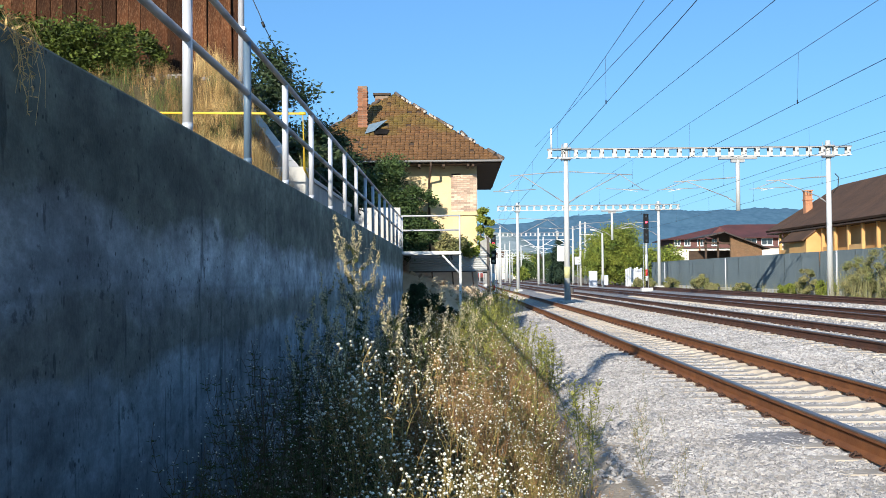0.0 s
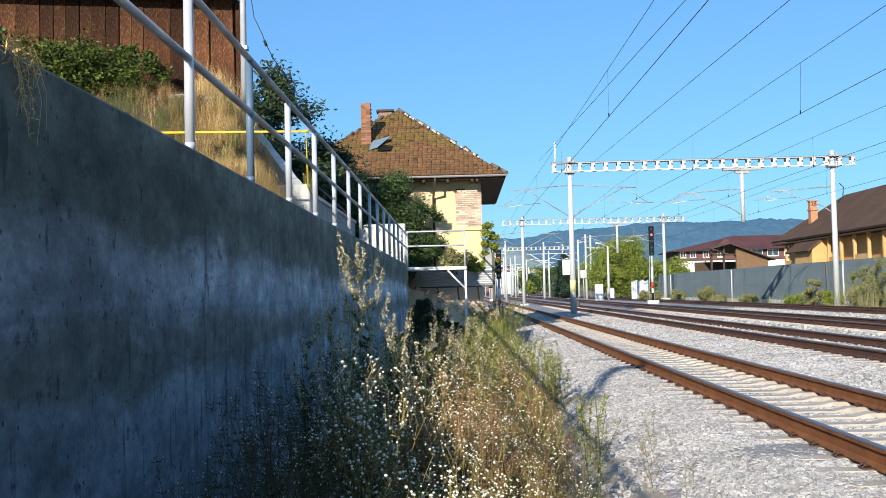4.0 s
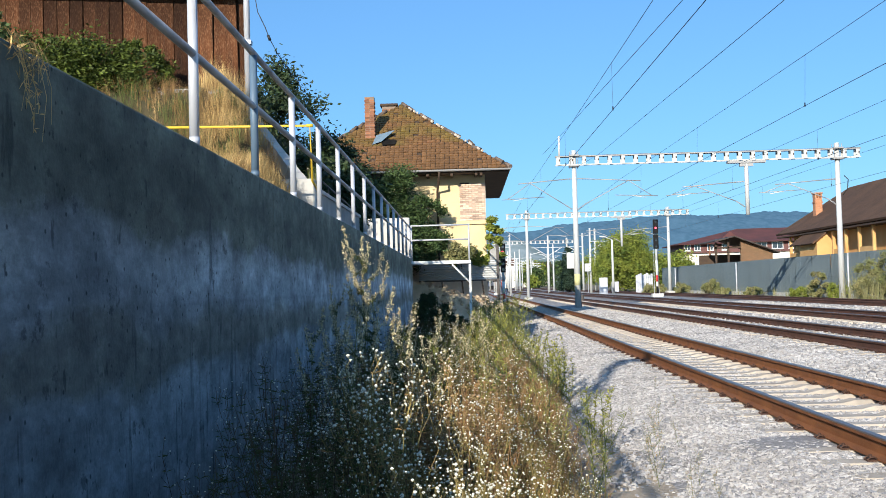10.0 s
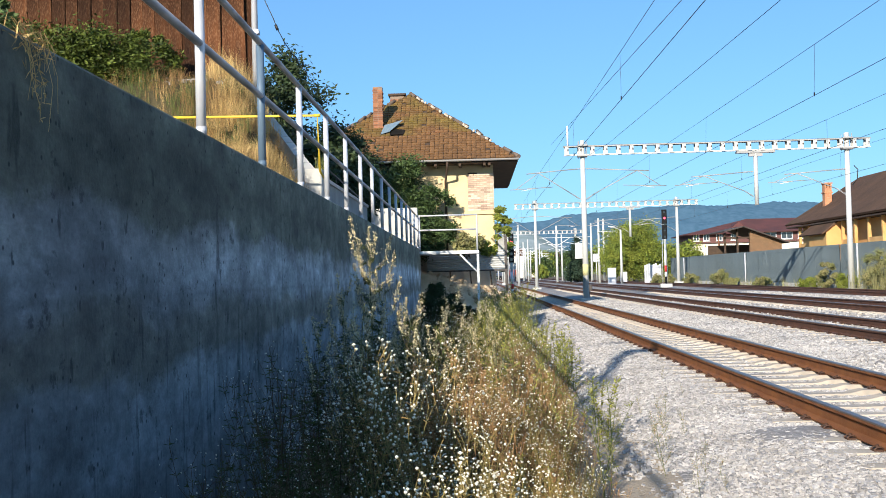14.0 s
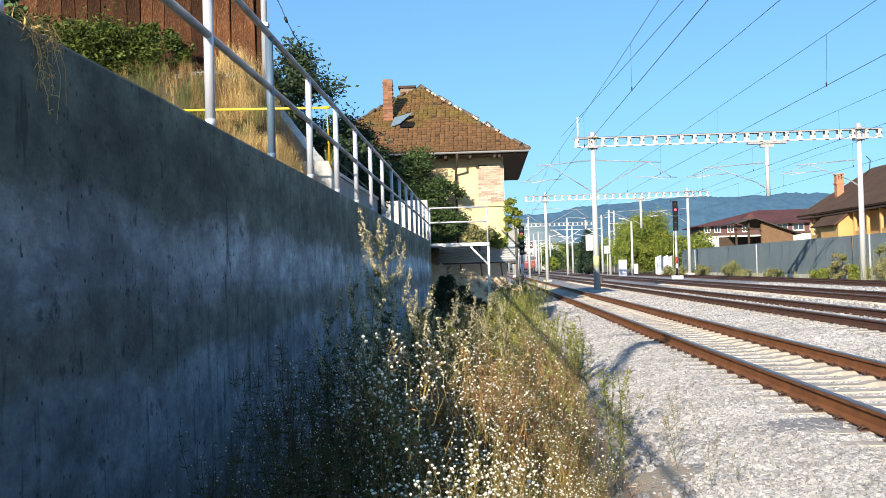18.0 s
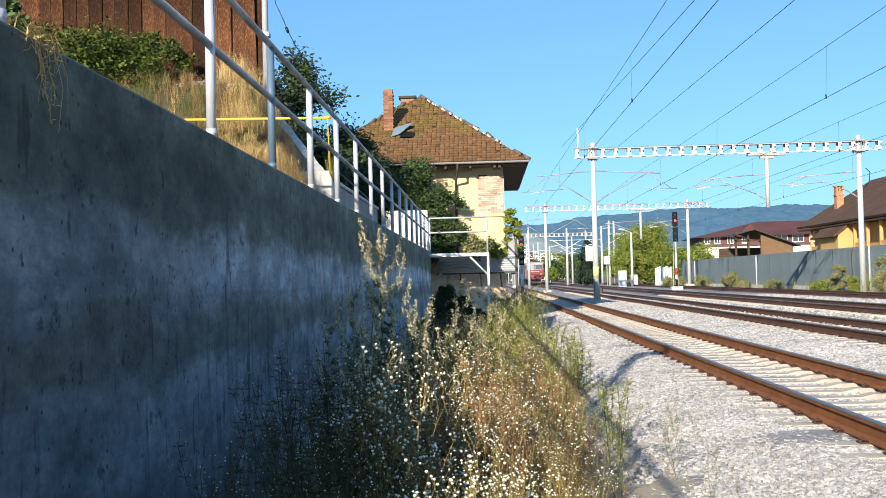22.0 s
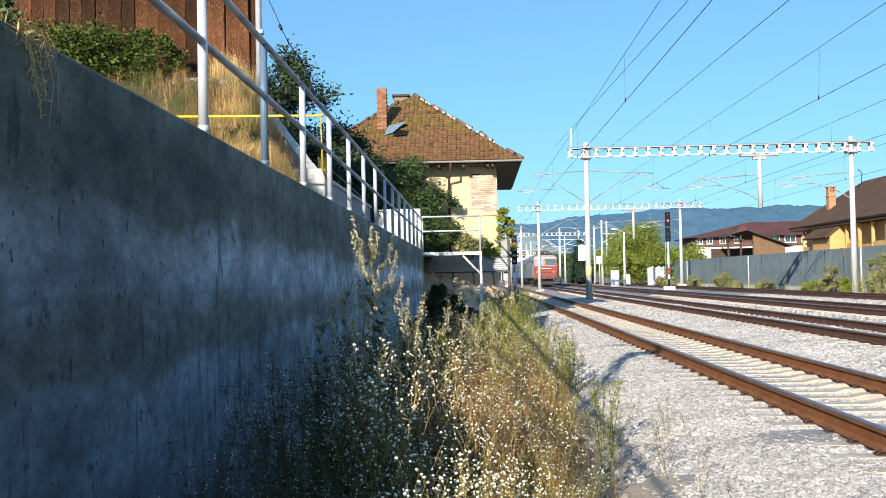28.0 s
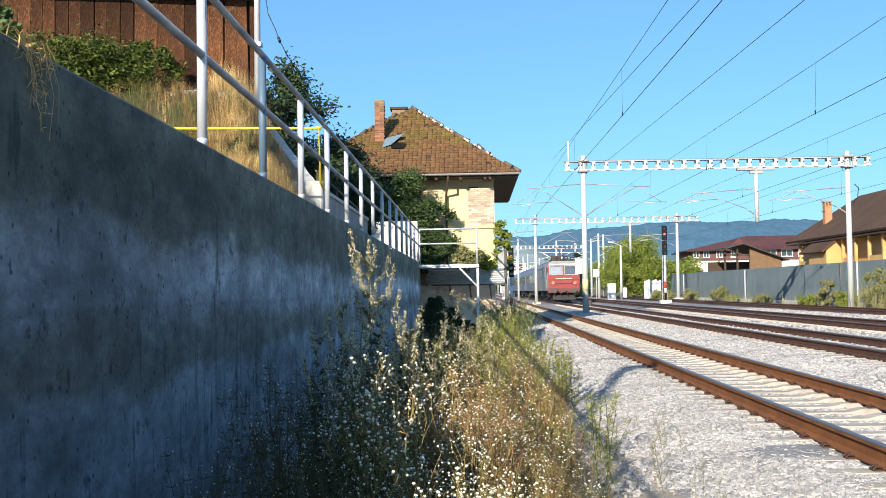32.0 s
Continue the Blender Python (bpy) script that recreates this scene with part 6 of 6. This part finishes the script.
def leafy(seed, wide=0.0055, leaves=46):
    """Dense goldenrod-like weed with narrow leaves all along: slots stem, leaf, flower."""
    g = np.random.default_rng(seed)
    t = Tris()
    for s in range(3):
        main = curve(g, (*g.normal(size=2) * 0.03, 0), (*g.normal(size=2) * 0.14, g.uniform(0.75, 1.0)), 0.04, 5)
        t.stem(main, 0.004, 0.002, 0)
        for i in range(leaves):
            u = g.uniform(0.1, 1.0)
            k = min(4, int(u * 5))
            p = np.array(main[k]) + (np.array(main[k + 1]) - np.array(main[k])) * (u * 5 - k)
            a = g.uniform(0, 6.3)
            t.leaf(p, (math.cos(a), math.sin(a), g.uniform(0.3, 1.2)), g.uniform(0.04, 0.085), wide, 1, 0.15)
    return t.arrays()


def tuft(seed, blades=14):
    """Grass tuft: slot leaf only."""
    g = np.random.default_rng(seed)
    t = Tris()
    for i in range(blades):
        a = g.uniform(0, 6.3)
        h = g.uniform(0.5, 1.0)
        l = g.uniform(0.08, 0.35)
        b = g.normal(size=2) * 0.05
        w = 0.0032
        s = (math.sin(a) * w, -math.cos(a) * w)
        m = (b[0] + math.cos(a) * l * 0.4, b[1] + math.sin(a) * l * 0.4, h * 0.65)
        e = (b[0] + math.cos(a) * l, b[1] + math.sin(a) * l, h)
        t.add([(b[0] - s[0], b[1] - s[1], 0), (b[0] + s[0], b[1] + s[1], 0), (m[0] + s[0], m[1] + s[1], m[2]), (m[0] - s[0], m[1] - s[1], m[2]), e], [(0, 1, 2), (0, 2, 3), (3, 2, 4)], 0)
        if i % 3 == 0:
            for k in range(5):
                q = np.array(m) + (np.array(e) - np.array(m)) * (0.45 + k * 0.13)
                t.leaf(q, g.normal(size=3) * 0.5 + np.array([math.cos(a), math.sin(a), 0.6]), 0.03, 0.004, 0)
    return t.arrays()


def scatter(name, label, category, templates, places, mats):
    """Joins turned and scaled copies of the templates: places are x, y, z, height, width, turn."""
    g = np.random.default_rng(len(places))
    V, F, M, k = [], [], [], 0
    for x, y, z, h, w, a in places:
        v, f, m = templates[int(g.integers(len(templates)))]
        c, s = math.cos(a), math.sin(a)
        q = np.stack([(v[:, 0] * c - v[:, 1] * s) * w + x, (v[:, 0] * s + v[:, 1] * c) * w + y, v[:, 2] * h + z], 1)
        V.append(q)
        F.append(f + k)
        M.append(m)
        k += len(v)
    me = raw(name, np.concatenate(V), np.concatenate(F), mats)
    me.polygons.foreach_set("material_index", np.concatenate(M).astype(np.int32))
    return thing(name, label, category, kind="stuff", shape=me)


def edge_x(y):
    return float(np.interp(y, [3.5, 6, 9, 14, 20, 30, 40], [0.55, 0.72, 0.95, 1.12, 1.15, 1.2, 1.2]))


gz = lambda x: ground_z(x) + 0.0
g = np.random.default_rng(11)
FB = [fleabane(i, 0.5, 1.3, 0.7) for i in range(7)]
FS = [fleabane(100 + i, 0.28, 2.0, 0.4) for i in range(7)]
FD = [fleabane(20 + i, 0.7, 1.1, 0.7) for i in range(6)]
FR = [fleabane(30 + i, 0.45, 1.2) for i in range(6)]
PL = [plume(40 + i) for i in range(6)]
LF = [leafy(60 + i) for i in range(6)]
TF = [tuft(80 + i) for i in range(6)]
LW = [leafy(160 + i, 0.011, 70) for i in range(6)]
TW = [twiggy(140 + i) for i in range(7)]


def clumped(x, y):
    """True where the weeds stand in clumps; the lanes between them stay open."""
    return noise.noise((x * 2.4, y * 0.95, 3.3)) + 0.45 * noise.noise((x * 6.0, y * 2.6, 8.1)) > -0.04


def spread(n, x0, x1, y0, y1, hmin, hmax, right=None, power=1.0, everywhere=False):
    out = []
    tries = 0
    while len(out) < n and tries < 12 * n:
        tries += 1
        y = y0 + (y1 - y0) * g.random() ** power
        xr = min(x1, edge_x(y)) if right is None else right
        x = x0 + (xr - x0) * g.random()
        if not everywhere and not clumped(x, y):
            continue
        h = g.uniform(hmin, hmax)
        edge = (edge_x(y) - x) / 0.5
        h *= float(np.interp(y, [18, 30], [1.0, 0.55]))
        h *= min(1.0, 0.45 + 0.55 * max(0, edge))
        out.append((x, y, gz(x) - 0.02, h, h * g.uniform(0.85, 1.2), g.uniform(0, 6.3)))
    return out


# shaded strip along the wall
scatter("shaded_weeds", "tall white-headed weeds growing in the wall's shade", "weeds", FS, spread(14, -1.3, -0.4, 4.2, 5.6, 0.85, 1.25) + spread(42, -1.5, -0.35, 5.4, 9.5, 1.0, 1.45) + spread(110, -1.6, -0.2, 10, 36, 1.0, 1.4), [STEM_SHADE, LEAF_SHADE, FLUFF])
# sunlit front of the weed bed
scatter("flowering_weeds", "sunlit dry weeds covered in small white flower heads", "weeds", FD + FB[:2], spread(20, -0.36, 0.02, 3.1, 4.2, 1.0, 1.2, 0.02, 1.0, True) + spread(42, -0.1, 0.5, 3.3, 5.2, 0.75, 1.1) + spread(64, -0.28, 0.72, 5.0, 8.6, 0.8, 1.25) + spread(60, -0.4, 1.0, 8.6, 20, 0.8, 1.3), [STEM_GOLD, LEAF_OLIVE, FLUFF])
scatter("tall_flowering_weeds", "tall weeds whose white heads reach into the sun", "weeds", FD, spread(7, -0.75, -0.3, 4.5, 6.2, 1.3, 1.5, -0.3) + spread(5, -0.8, -0.3, 6.4, 9.0, 1.3, 1.5), [STEM_GOLD, LEAF_RUST, FLUFF])
scatter("rusty_weeds", "reddish brown withered weeds beside the ballast", "weeds", TW + FR[:2], spread(26, 0.12, 0.7, 3.8, 5.4, 0.6, 0.95) + spread(105, 0.1, 0.85, 5.2, 12, 0.75, 1.2) + spread(40, -0.5, 0.2, 6, 12, 0.9, 1.3) + spread(140, -0.1, 1.1, 10, 26, 0.75, 1.15), [STEM_BROWN, LEAF_RUST, SEED_DULL])
scatter("yellow_green_weeds", "yellow-green leafy weeds at the edge of the ballast", "weeds", LF, spread(16, 0.25, 0.8, 4.6, 8, 0.6, 0.9) + spread(50, -0.3, 1.1, 8, 18, 0.8, 1.35) + spread(190, 0.05, 1.25, 16, 40, 0.9, 1.6), [STEM_GREEN, LEAF_GOLD, SEED])
# Low dark leaves fill the gaps, standing in for shade between the weeds.
scatter("dark_undergrowth", "low undergrowth with shade-dark leaves at the foot of the wall", "weeds", LF, spread(120, -1.0, 0.45, 3.6, 5.2, 0.22, 0.42, everywhere=True) + spread(260, -0.9, 0.5, 5.0, 10, 0.22, 0.42, everywhere=True) + spread(160, -1.65, 0.2, 6.0, 16, 0.4, 0.8) + spread(260, -1.65, 0.6, 15, 40, 0.7, 1.2), [STEM_GREEN, LEAF_SHADE, LEAF_SHADE])
scatter("dry_grass", "straw-coloured dry grass among the weeds", "grass", TF, spread(60, -0.2, 0.8, 5.2, 10, 0.5, 0.9) + spread(70, -0.2, 0.9, 9, 20, 0.5, 0.95) + spread(90, 0.0, 1.2, 18, 40, 0.6, 1.1), [STRAW_DARK])
scatter("seed_plumes", "pale seed plumes of tall weeds catching the sun", "weeds", PL, [(x, y, gz(x) - 0.02, h, h * 0.85, a) for x, y, h, a in ((g.uniform(-0.85, 0.35), g.uniform(7.0, 14), g.uniform(1.2, 1.62), g.uniform(0, 6.3)) for k in range(6))], [STEM_GREEN, LEAF_WEED, SEED])
scatter("corner_weeds", "tall yellow-green weeds below the end of the gangway", "weeds", LF, [(x, y, gz(x) - 0.02, h, h, a) for x, y, h, a in ((g.uniform(0.3, 1.5), g.uniform(27, 37), g.uniform(0.9, 1.6), g.uniform(0, 6.3)) for k in range(85))], [STEM_GREEN, LEAF_WEED, SEED])
# tall single mugworts
for i, (x, y, h, w) in enumerate(((-0.88, 8.9, 2.1, 1.6), (-0.62, 9.6, 1.5, 0.9), (-0.50, 8.0, 1.5, 0.8), (-1.15, 9.4, 1.7, 1.0), (-0.2, 10.4, 1.5, 1.0), (-1.35, 8.3, 1.45, 0.7), (0.1, 12.0, 1.4, 1.0), (-0.3, 7.6, 1.35, 0.7), (-1.0, 10.6, 1.7, 0.8))):
    v, f, m = mugwort(300 + i, h, 0.75 + 0.25 * w, 21 if i == 0 else 9, 1.2 if i == 0 else 0.9)
    me = raw("mugwort", v, f, [STEM_GREEN, LEAF_SHADE, SEED])
    me.polygons.foreach_set("material_index", m.astype(np.int32))
    mw = thing("mugwort", "tall mugwort with pale seed plumes in front of the wall", "weed", (x, y, gz(x) - 0.02), "mugwort plants")
    part("stalk", me, None, mw)
# small pioneers on the ballast
for i, (x, y, h) in enumerate(((1.15, 9.0, 0.55), (1.45, 8.4, 0.6), (1.35, 10.4, 0.42), (1.2, 14.8, 0.75), (1.3, 16.2, 0.9), (1.24, 15.6, 0.95), (1.05, 16.6, 1.0), (1.17, 10.3, 0.75), (1.35, 15.0, 0.8), (1.15, 15.2, 0.95), (1.28, 16.9, 0.9), (1.1, 14.6, 0.85), (1.22, 9.9, 0.72), (1.81, 10.6, 0.4), (1.95, 11.2, 0.35), (1.75, 11.6, 0.3), (1.4, 13.6, 0.5), (1.75, 7.6, 0.3), (1.25, 18, 0.9), (1.3, 20.5, 0.8), (2.45, 14.2, 0.25), (2.4, 12.6, 0.2), (0.92, 7.9, 0.98), (1.0, 8.5, 0.85), (1.5, 8.8, 0.42), (1.66, 9.5, 0.4), (1.72, 8.2, 0.36), (1.9, 9.9, 0.34), (1.55, 7.6, 0.4))):
    lush = h > 0.7 or i == 5
    lean = i in (22, 23)
    v, f, m = (LF if lean else LW if lush else TW)[i % 6]
    me = raw("ballast_weed", v * np.array([h * 1.3, h * 1.3, h]), f, [STEM_GREEN, LEAF_WEED if lean else LEAF_GOLD if lush else LEAF_RUST, SEED])
    me.polygons.foreach_set("material_index", m.astype(np.int32))
    part("stalk", me, None, thing("ballast_weed", "small pale weed sprouting from the ballast", "weed", (x, y, gz(x)), "weeds in the ballast"))


def bank(n, x0, x1, y0, y1, h0, h1):
    out = []
    for i in range(n):
        x, y = g.uniform(x0, x1), g.uniform(y0, y1)
        h = g.uniform(h0, h1)
        out.append((x, y, sheet_z(x, y) - 0.03, h, h * 1.1, g.uniform(0, 6.3)))
    return out


def patchy(places, seed, keep):
    """Thins the places out by a noise field, so that tufts stand in clumps."""
    return [p for p in places if noise.noise((p[0] * 1.7, p[1] * 1.7, seed)) > keep]


scatter("bank_grass", "tall golden dry grass on the bank above the wall", "grass", TF, [(*p[:4], p[4] * 1.5, p[5]) for p in patchy(bank(2300, -3.6, -2.25, 9.5, 15.3, 0.14, 0.34), 1, -0.3)] + bank(130, -3.9, -3.05, 15.2, 16.6, 0.25, 0.6) + patchy(bank(300, -4.6, -3.6, 10.5, 14.8, 0.15, 0.38), 2, 0.1), [STRAW])
scatter("bank_brown_grass", "brown withered grass patches on the bank", "grass", TF, [(*p[:4], p[4] * 1.2, p[5]) for p in patchy(bank(1500, -5.2, -2.25, 9.5, 15.4, 0.16, 0.38), 7, -0.1)] + bank(160, -8, -4.2, 13.8, 16.0, 0.15, 0.3) + bank(650, -4.4, -3.0, 10.3, 15.0, 0.15, 0.33), [STRAW_DARK])
scatter("bank_green_grass", "green tufts along the top of the wall", "grass", TF, bank(420, -5.0, -2.2, 3.2, 12.5, 0.10, 0.26) + [(*p[:4], p[4] * 1.5, p[5]) for p in patchy(bank(1100, -5.0, -2.9, 10, 15, 0.2, 0.44), 4, 0.02)] + bank(420, -6.0, -3.9, 12.2, 14.9, 0.12, 0.32) + [(-2.32 + 0.03 * k, 15.45, 2.88, 0.3, 0.4, k * 1.0) for k in range(5)], [GRASSGREEN])

# dry stems hanging over the edge of the wall
hang = Tris()
hg = np.random.default_rng(5)
for i in range(16):
    y = 3.85 + hg.random() * 0.35
    l = hg.uniform(0.04, 0.13) if i > 3 else hg.uniform(0.2, 0.4)
    out = hg.uniform(0.012, 0.035)
    hang.stem([(wall_x(y) - 0.12, y, WALL_TOP), (wall_x(y) + out, y + 0.05, WALL_TOP + 0.03), (wall_x(y) + out + 0.02, y + 0.09 + 0.1 * hg.random(), WALL_TOP - l * 0.5), (wall_x(y) + 0.012, y + 0.14 + 0.1 * hg.random(), WALL_TOP - l)], 0.0022, 0.001, 0)
    for k in range(4):
        hang.leaf((wall_x(y) + out + 0.012, y + 0.07, WALL_TOP - l * 0.2 * k), hg.normal(size=3), 0.05, 0.003, 0)
for i in range(150):
    y = 3.78 + 0.5 * hg.random() ** 1.5
    p = (wall_x(y) - 0.12 - 0.12 * hg.random(), y, WALL_TOP)
    d = hg.normal(size=3) * np.array([0.5, 0.6, 0.3]) + np.array([0.5, 0.3, 0.55])
    hang.leaf(p, d, hg.uniform(0.05, 0.16), 0.0035, 0, hg.uniform(0.2, 0.9))
for i in range(5):
    y = 4.02 + 0.03 * i
    pts = [(wall_x(y) - 0.05, y - 0.05, WALL_TOP + 0.02)] + [(wall_x(y) + 0.02 + 0.006 * math.sin(2.3 * k + i), y + 0.016 * k, WALL_TOP - (0.03 + 0.012 * (i % 3)) * k) for k in range(1, 7)]
    hang.stem(pts, 0.0022, 0.001, 0)
    for p in pts[2:]:
        for q in range(3):
            hang.leaf(p, hg.normal(size=3) * np.array([0.3, 1, 0.8]) + np.array([0.3, 0.3, 0]), hg.uniform(0.015, 0.04), 0.0028, 0, 0.2)
hv, hf, _ = hang.arrays()
part("stalk", raw("stalk", hv, hf, STRAW), None, thing("hanging_weed", "dry straw-coloured stems hanging over the wall's edge", "weed"))

# Unseen sapling shape above view, added to cast the curved shadow on the ballast.
sap = thing("shadow_caster_sapling", "unseen leafy sapling added to cast a curved shadow", "tree", (-2.25, 4.5, 2.1))
bend = [(0, 0, -0.1), (0.15, 0.15, 0.7), (0.5, 0.45, 1.25), (0.75, 2.0, 1.75), (0.95, 3.1, 2.05), (1.2, 4.0, 2.3), (1.45, 3.0, 2.6)]
part("trunk", Shape().path(bend, 0.03, 8), BARK, sap)
mids = [tuple(np.array(a) + (np.array(b) - np.array(a)) * u) for a, b in zip(bend[2:], bend[3:]) for u in (0.0, 0.2, 0.4, 0.6, 0.8)]
sv, sf = leaf_cloud(mids, [0.12] * len(mids), 110, 0.035, 77)
part("crown", raw("crown", sv, sf, LEAF_BUSH), None, sap)

# ballast stones
def stones(name, n, x0, x1, y0, y1, size, seed, power=1.0, lift=0.0):
    q = np.random.default_rng(seed)
    x = q.uniform(x0, x1, n)
    y = y0 + (y1 - y0) * q.random(n) ** power
    keep = np.ones(n, bool)
    for cx, hz in TRACKS[:2]:
        ph = np.abs((y - 2.35 + 0.3) % 0.6 - 0.3)
        dx = np.abs(x - cx)
        keep &= ~((ph < 0.15) & (dx < 1.28) & (q.random(n) < np.where(dx > 1.1, 0.4, 0.93)))
        keep &= ~(np.abs(dx - 0.7535) < 0.1)
    keep &= q.random(n) < np.clip((x - 1.2) / 0.6, 0.10, 1)
    x, y = x[keep], y[keep]
    n = len(x)
    z = np.interp(x, [p[0] for p in PROFILE], [p[1] for p in PROFILE]) + lift
    c = np.array([(i, j, k) for k in (-1, 1) for j in (-1, 1) for i in (-1, 1)], float)
    s = size * (0.5 + 0.8 * q.random((n, 1, 1))) * 0.5
    v = (c[None] * (0.5 + 0.8 * q.random((n, 8, 3)))) * np.stack([0.75 + 0.5 * q.random(n), 0.7 + 0.45 * q.random(n), 0.6 + 0.45 * q.random(n)], 1)[:, None, :] * s
    a, b = q.uniform(0, 6.3, n), q.normal(size=n) * 0.9
    ca, sa, cb, sb = (w[:, None] for w in (np.cos(a), np.sin(a), np.cos(b), np.sin(b)))
    X, Y, Z = v[..., 0], v[..., 1] * cb - v[..., 2] * sb, v[..., 1] * sb + v[..., 2] * cb
    X, Y = X * ca - Y * sa, X * sa + Y * ca
    P = np.stack([X + x[:, None], Y + y[:, None], Z + (z + size * 0.12)[:, None]], 2).reshape(-1, 3)
    f = np.array([(0, 2, 3, 1), (4, 5, 7, 6), (0, 1, 5, 4), (2, 6, 7, 3), (0, 4, 6, 2), (1, 3, 7, 5)])
    F = (f[None] + 8 * np.arange(n)[:, None, None]).reshape(-1, 4)
    thing(name, "loose pale grey crushed ballast stones", "ballast", kind="stuff", shape=raw(name, P, F, STONE))


stones("ballast_stones", 76000, 1.0, 5.6, 5.5, 17, 0.034, 3, 1.35)
stones("ballast_stones", 40000, 1.0, 6.4, 16, 34, 0.046, 4, 1.2)
stones("ballast_stones", 15000, 5.4, 7.2, 12, 60, 0.05, 5, 1.2)
stones("ballast_stones", 8000, 1.2, 6.2, 33, 60, 0.065, 6)
stones("ballast_stones", 11000, 8.8, 16.0, 22, 60, 0.06, 7)
stones("ballast_stones", 6000, 7.2, 8.7, 14, 60, 0.055, 8)
stones("ballast_stones", 4000, 1.2, 6.4, -4, 5.6, 0.05, 9)
stones("ballast_stones", 2500, 6.4, 10.0, 0, 14, 0.06, 10)
# pale rubble washed out below the barn's sill
rq = np.random.default_rng(21)
rub = Shape()
for i in range(90):
    x, y, r = rq.uniform(-4.8, -3.5), rq.uniform(15.1, 16.5), rq.uniform(0.015, 0.035)
    z = sheet_z(x, y)
    ring = [(x + r * math.cos(a) * rq.uniform(0.7, 1.2), y + r * math.sin(a) * rq.uniform(0.7, 1.2)) for a in (0.2, 1.4, 2.5, 3.6, 5.0)]
    rub.prism(ring, z - 0.03, z + r * rq.uniform(0.3, 0.7))
thing("rubble_patch", "pale grey rubble stones below the barn wall", "rubble", kind="stuff", shape=rub, mat=STONE)
# tall pale grass in front of the far fence
scatter("fence_grass", "tall pale dry grass in front of the sheet fence", "grass", TF, [(x, y, 0.05, h, h * 0.8, a) for x, y, h, a in ((g.uniform(19.2, 20.5), g.uniform(46, 55), g.uniform(0.9, 1.9), g.uniform(0, 6.3)) for k in range(110))] + [(x, y, 0.05, h, h, a) for x, y, h, a in ((g.uniform(19.3, 20.5), g.uniform(55, 112), g.uniform(0.3, 0.8), g.uniform(0, 6.3)) for k in range(170))], [material("pale_grass", (0.34, 0.30, 0.14), (0.22, 0.23, 0.09), 2, 0.85, island=0.35)])


def motions():
    """The train rolls in on the second track; d metres before its last place."""
    for ob, gap in train:
        rows = []
        for k in range(0, 65):
            t = k * 0.5
            u = 32.0 - t
            rows.append((t, pose(TX, 96.2 + gap + 7.9 * u, TZ)))
        walk(ob, rows)


motions()
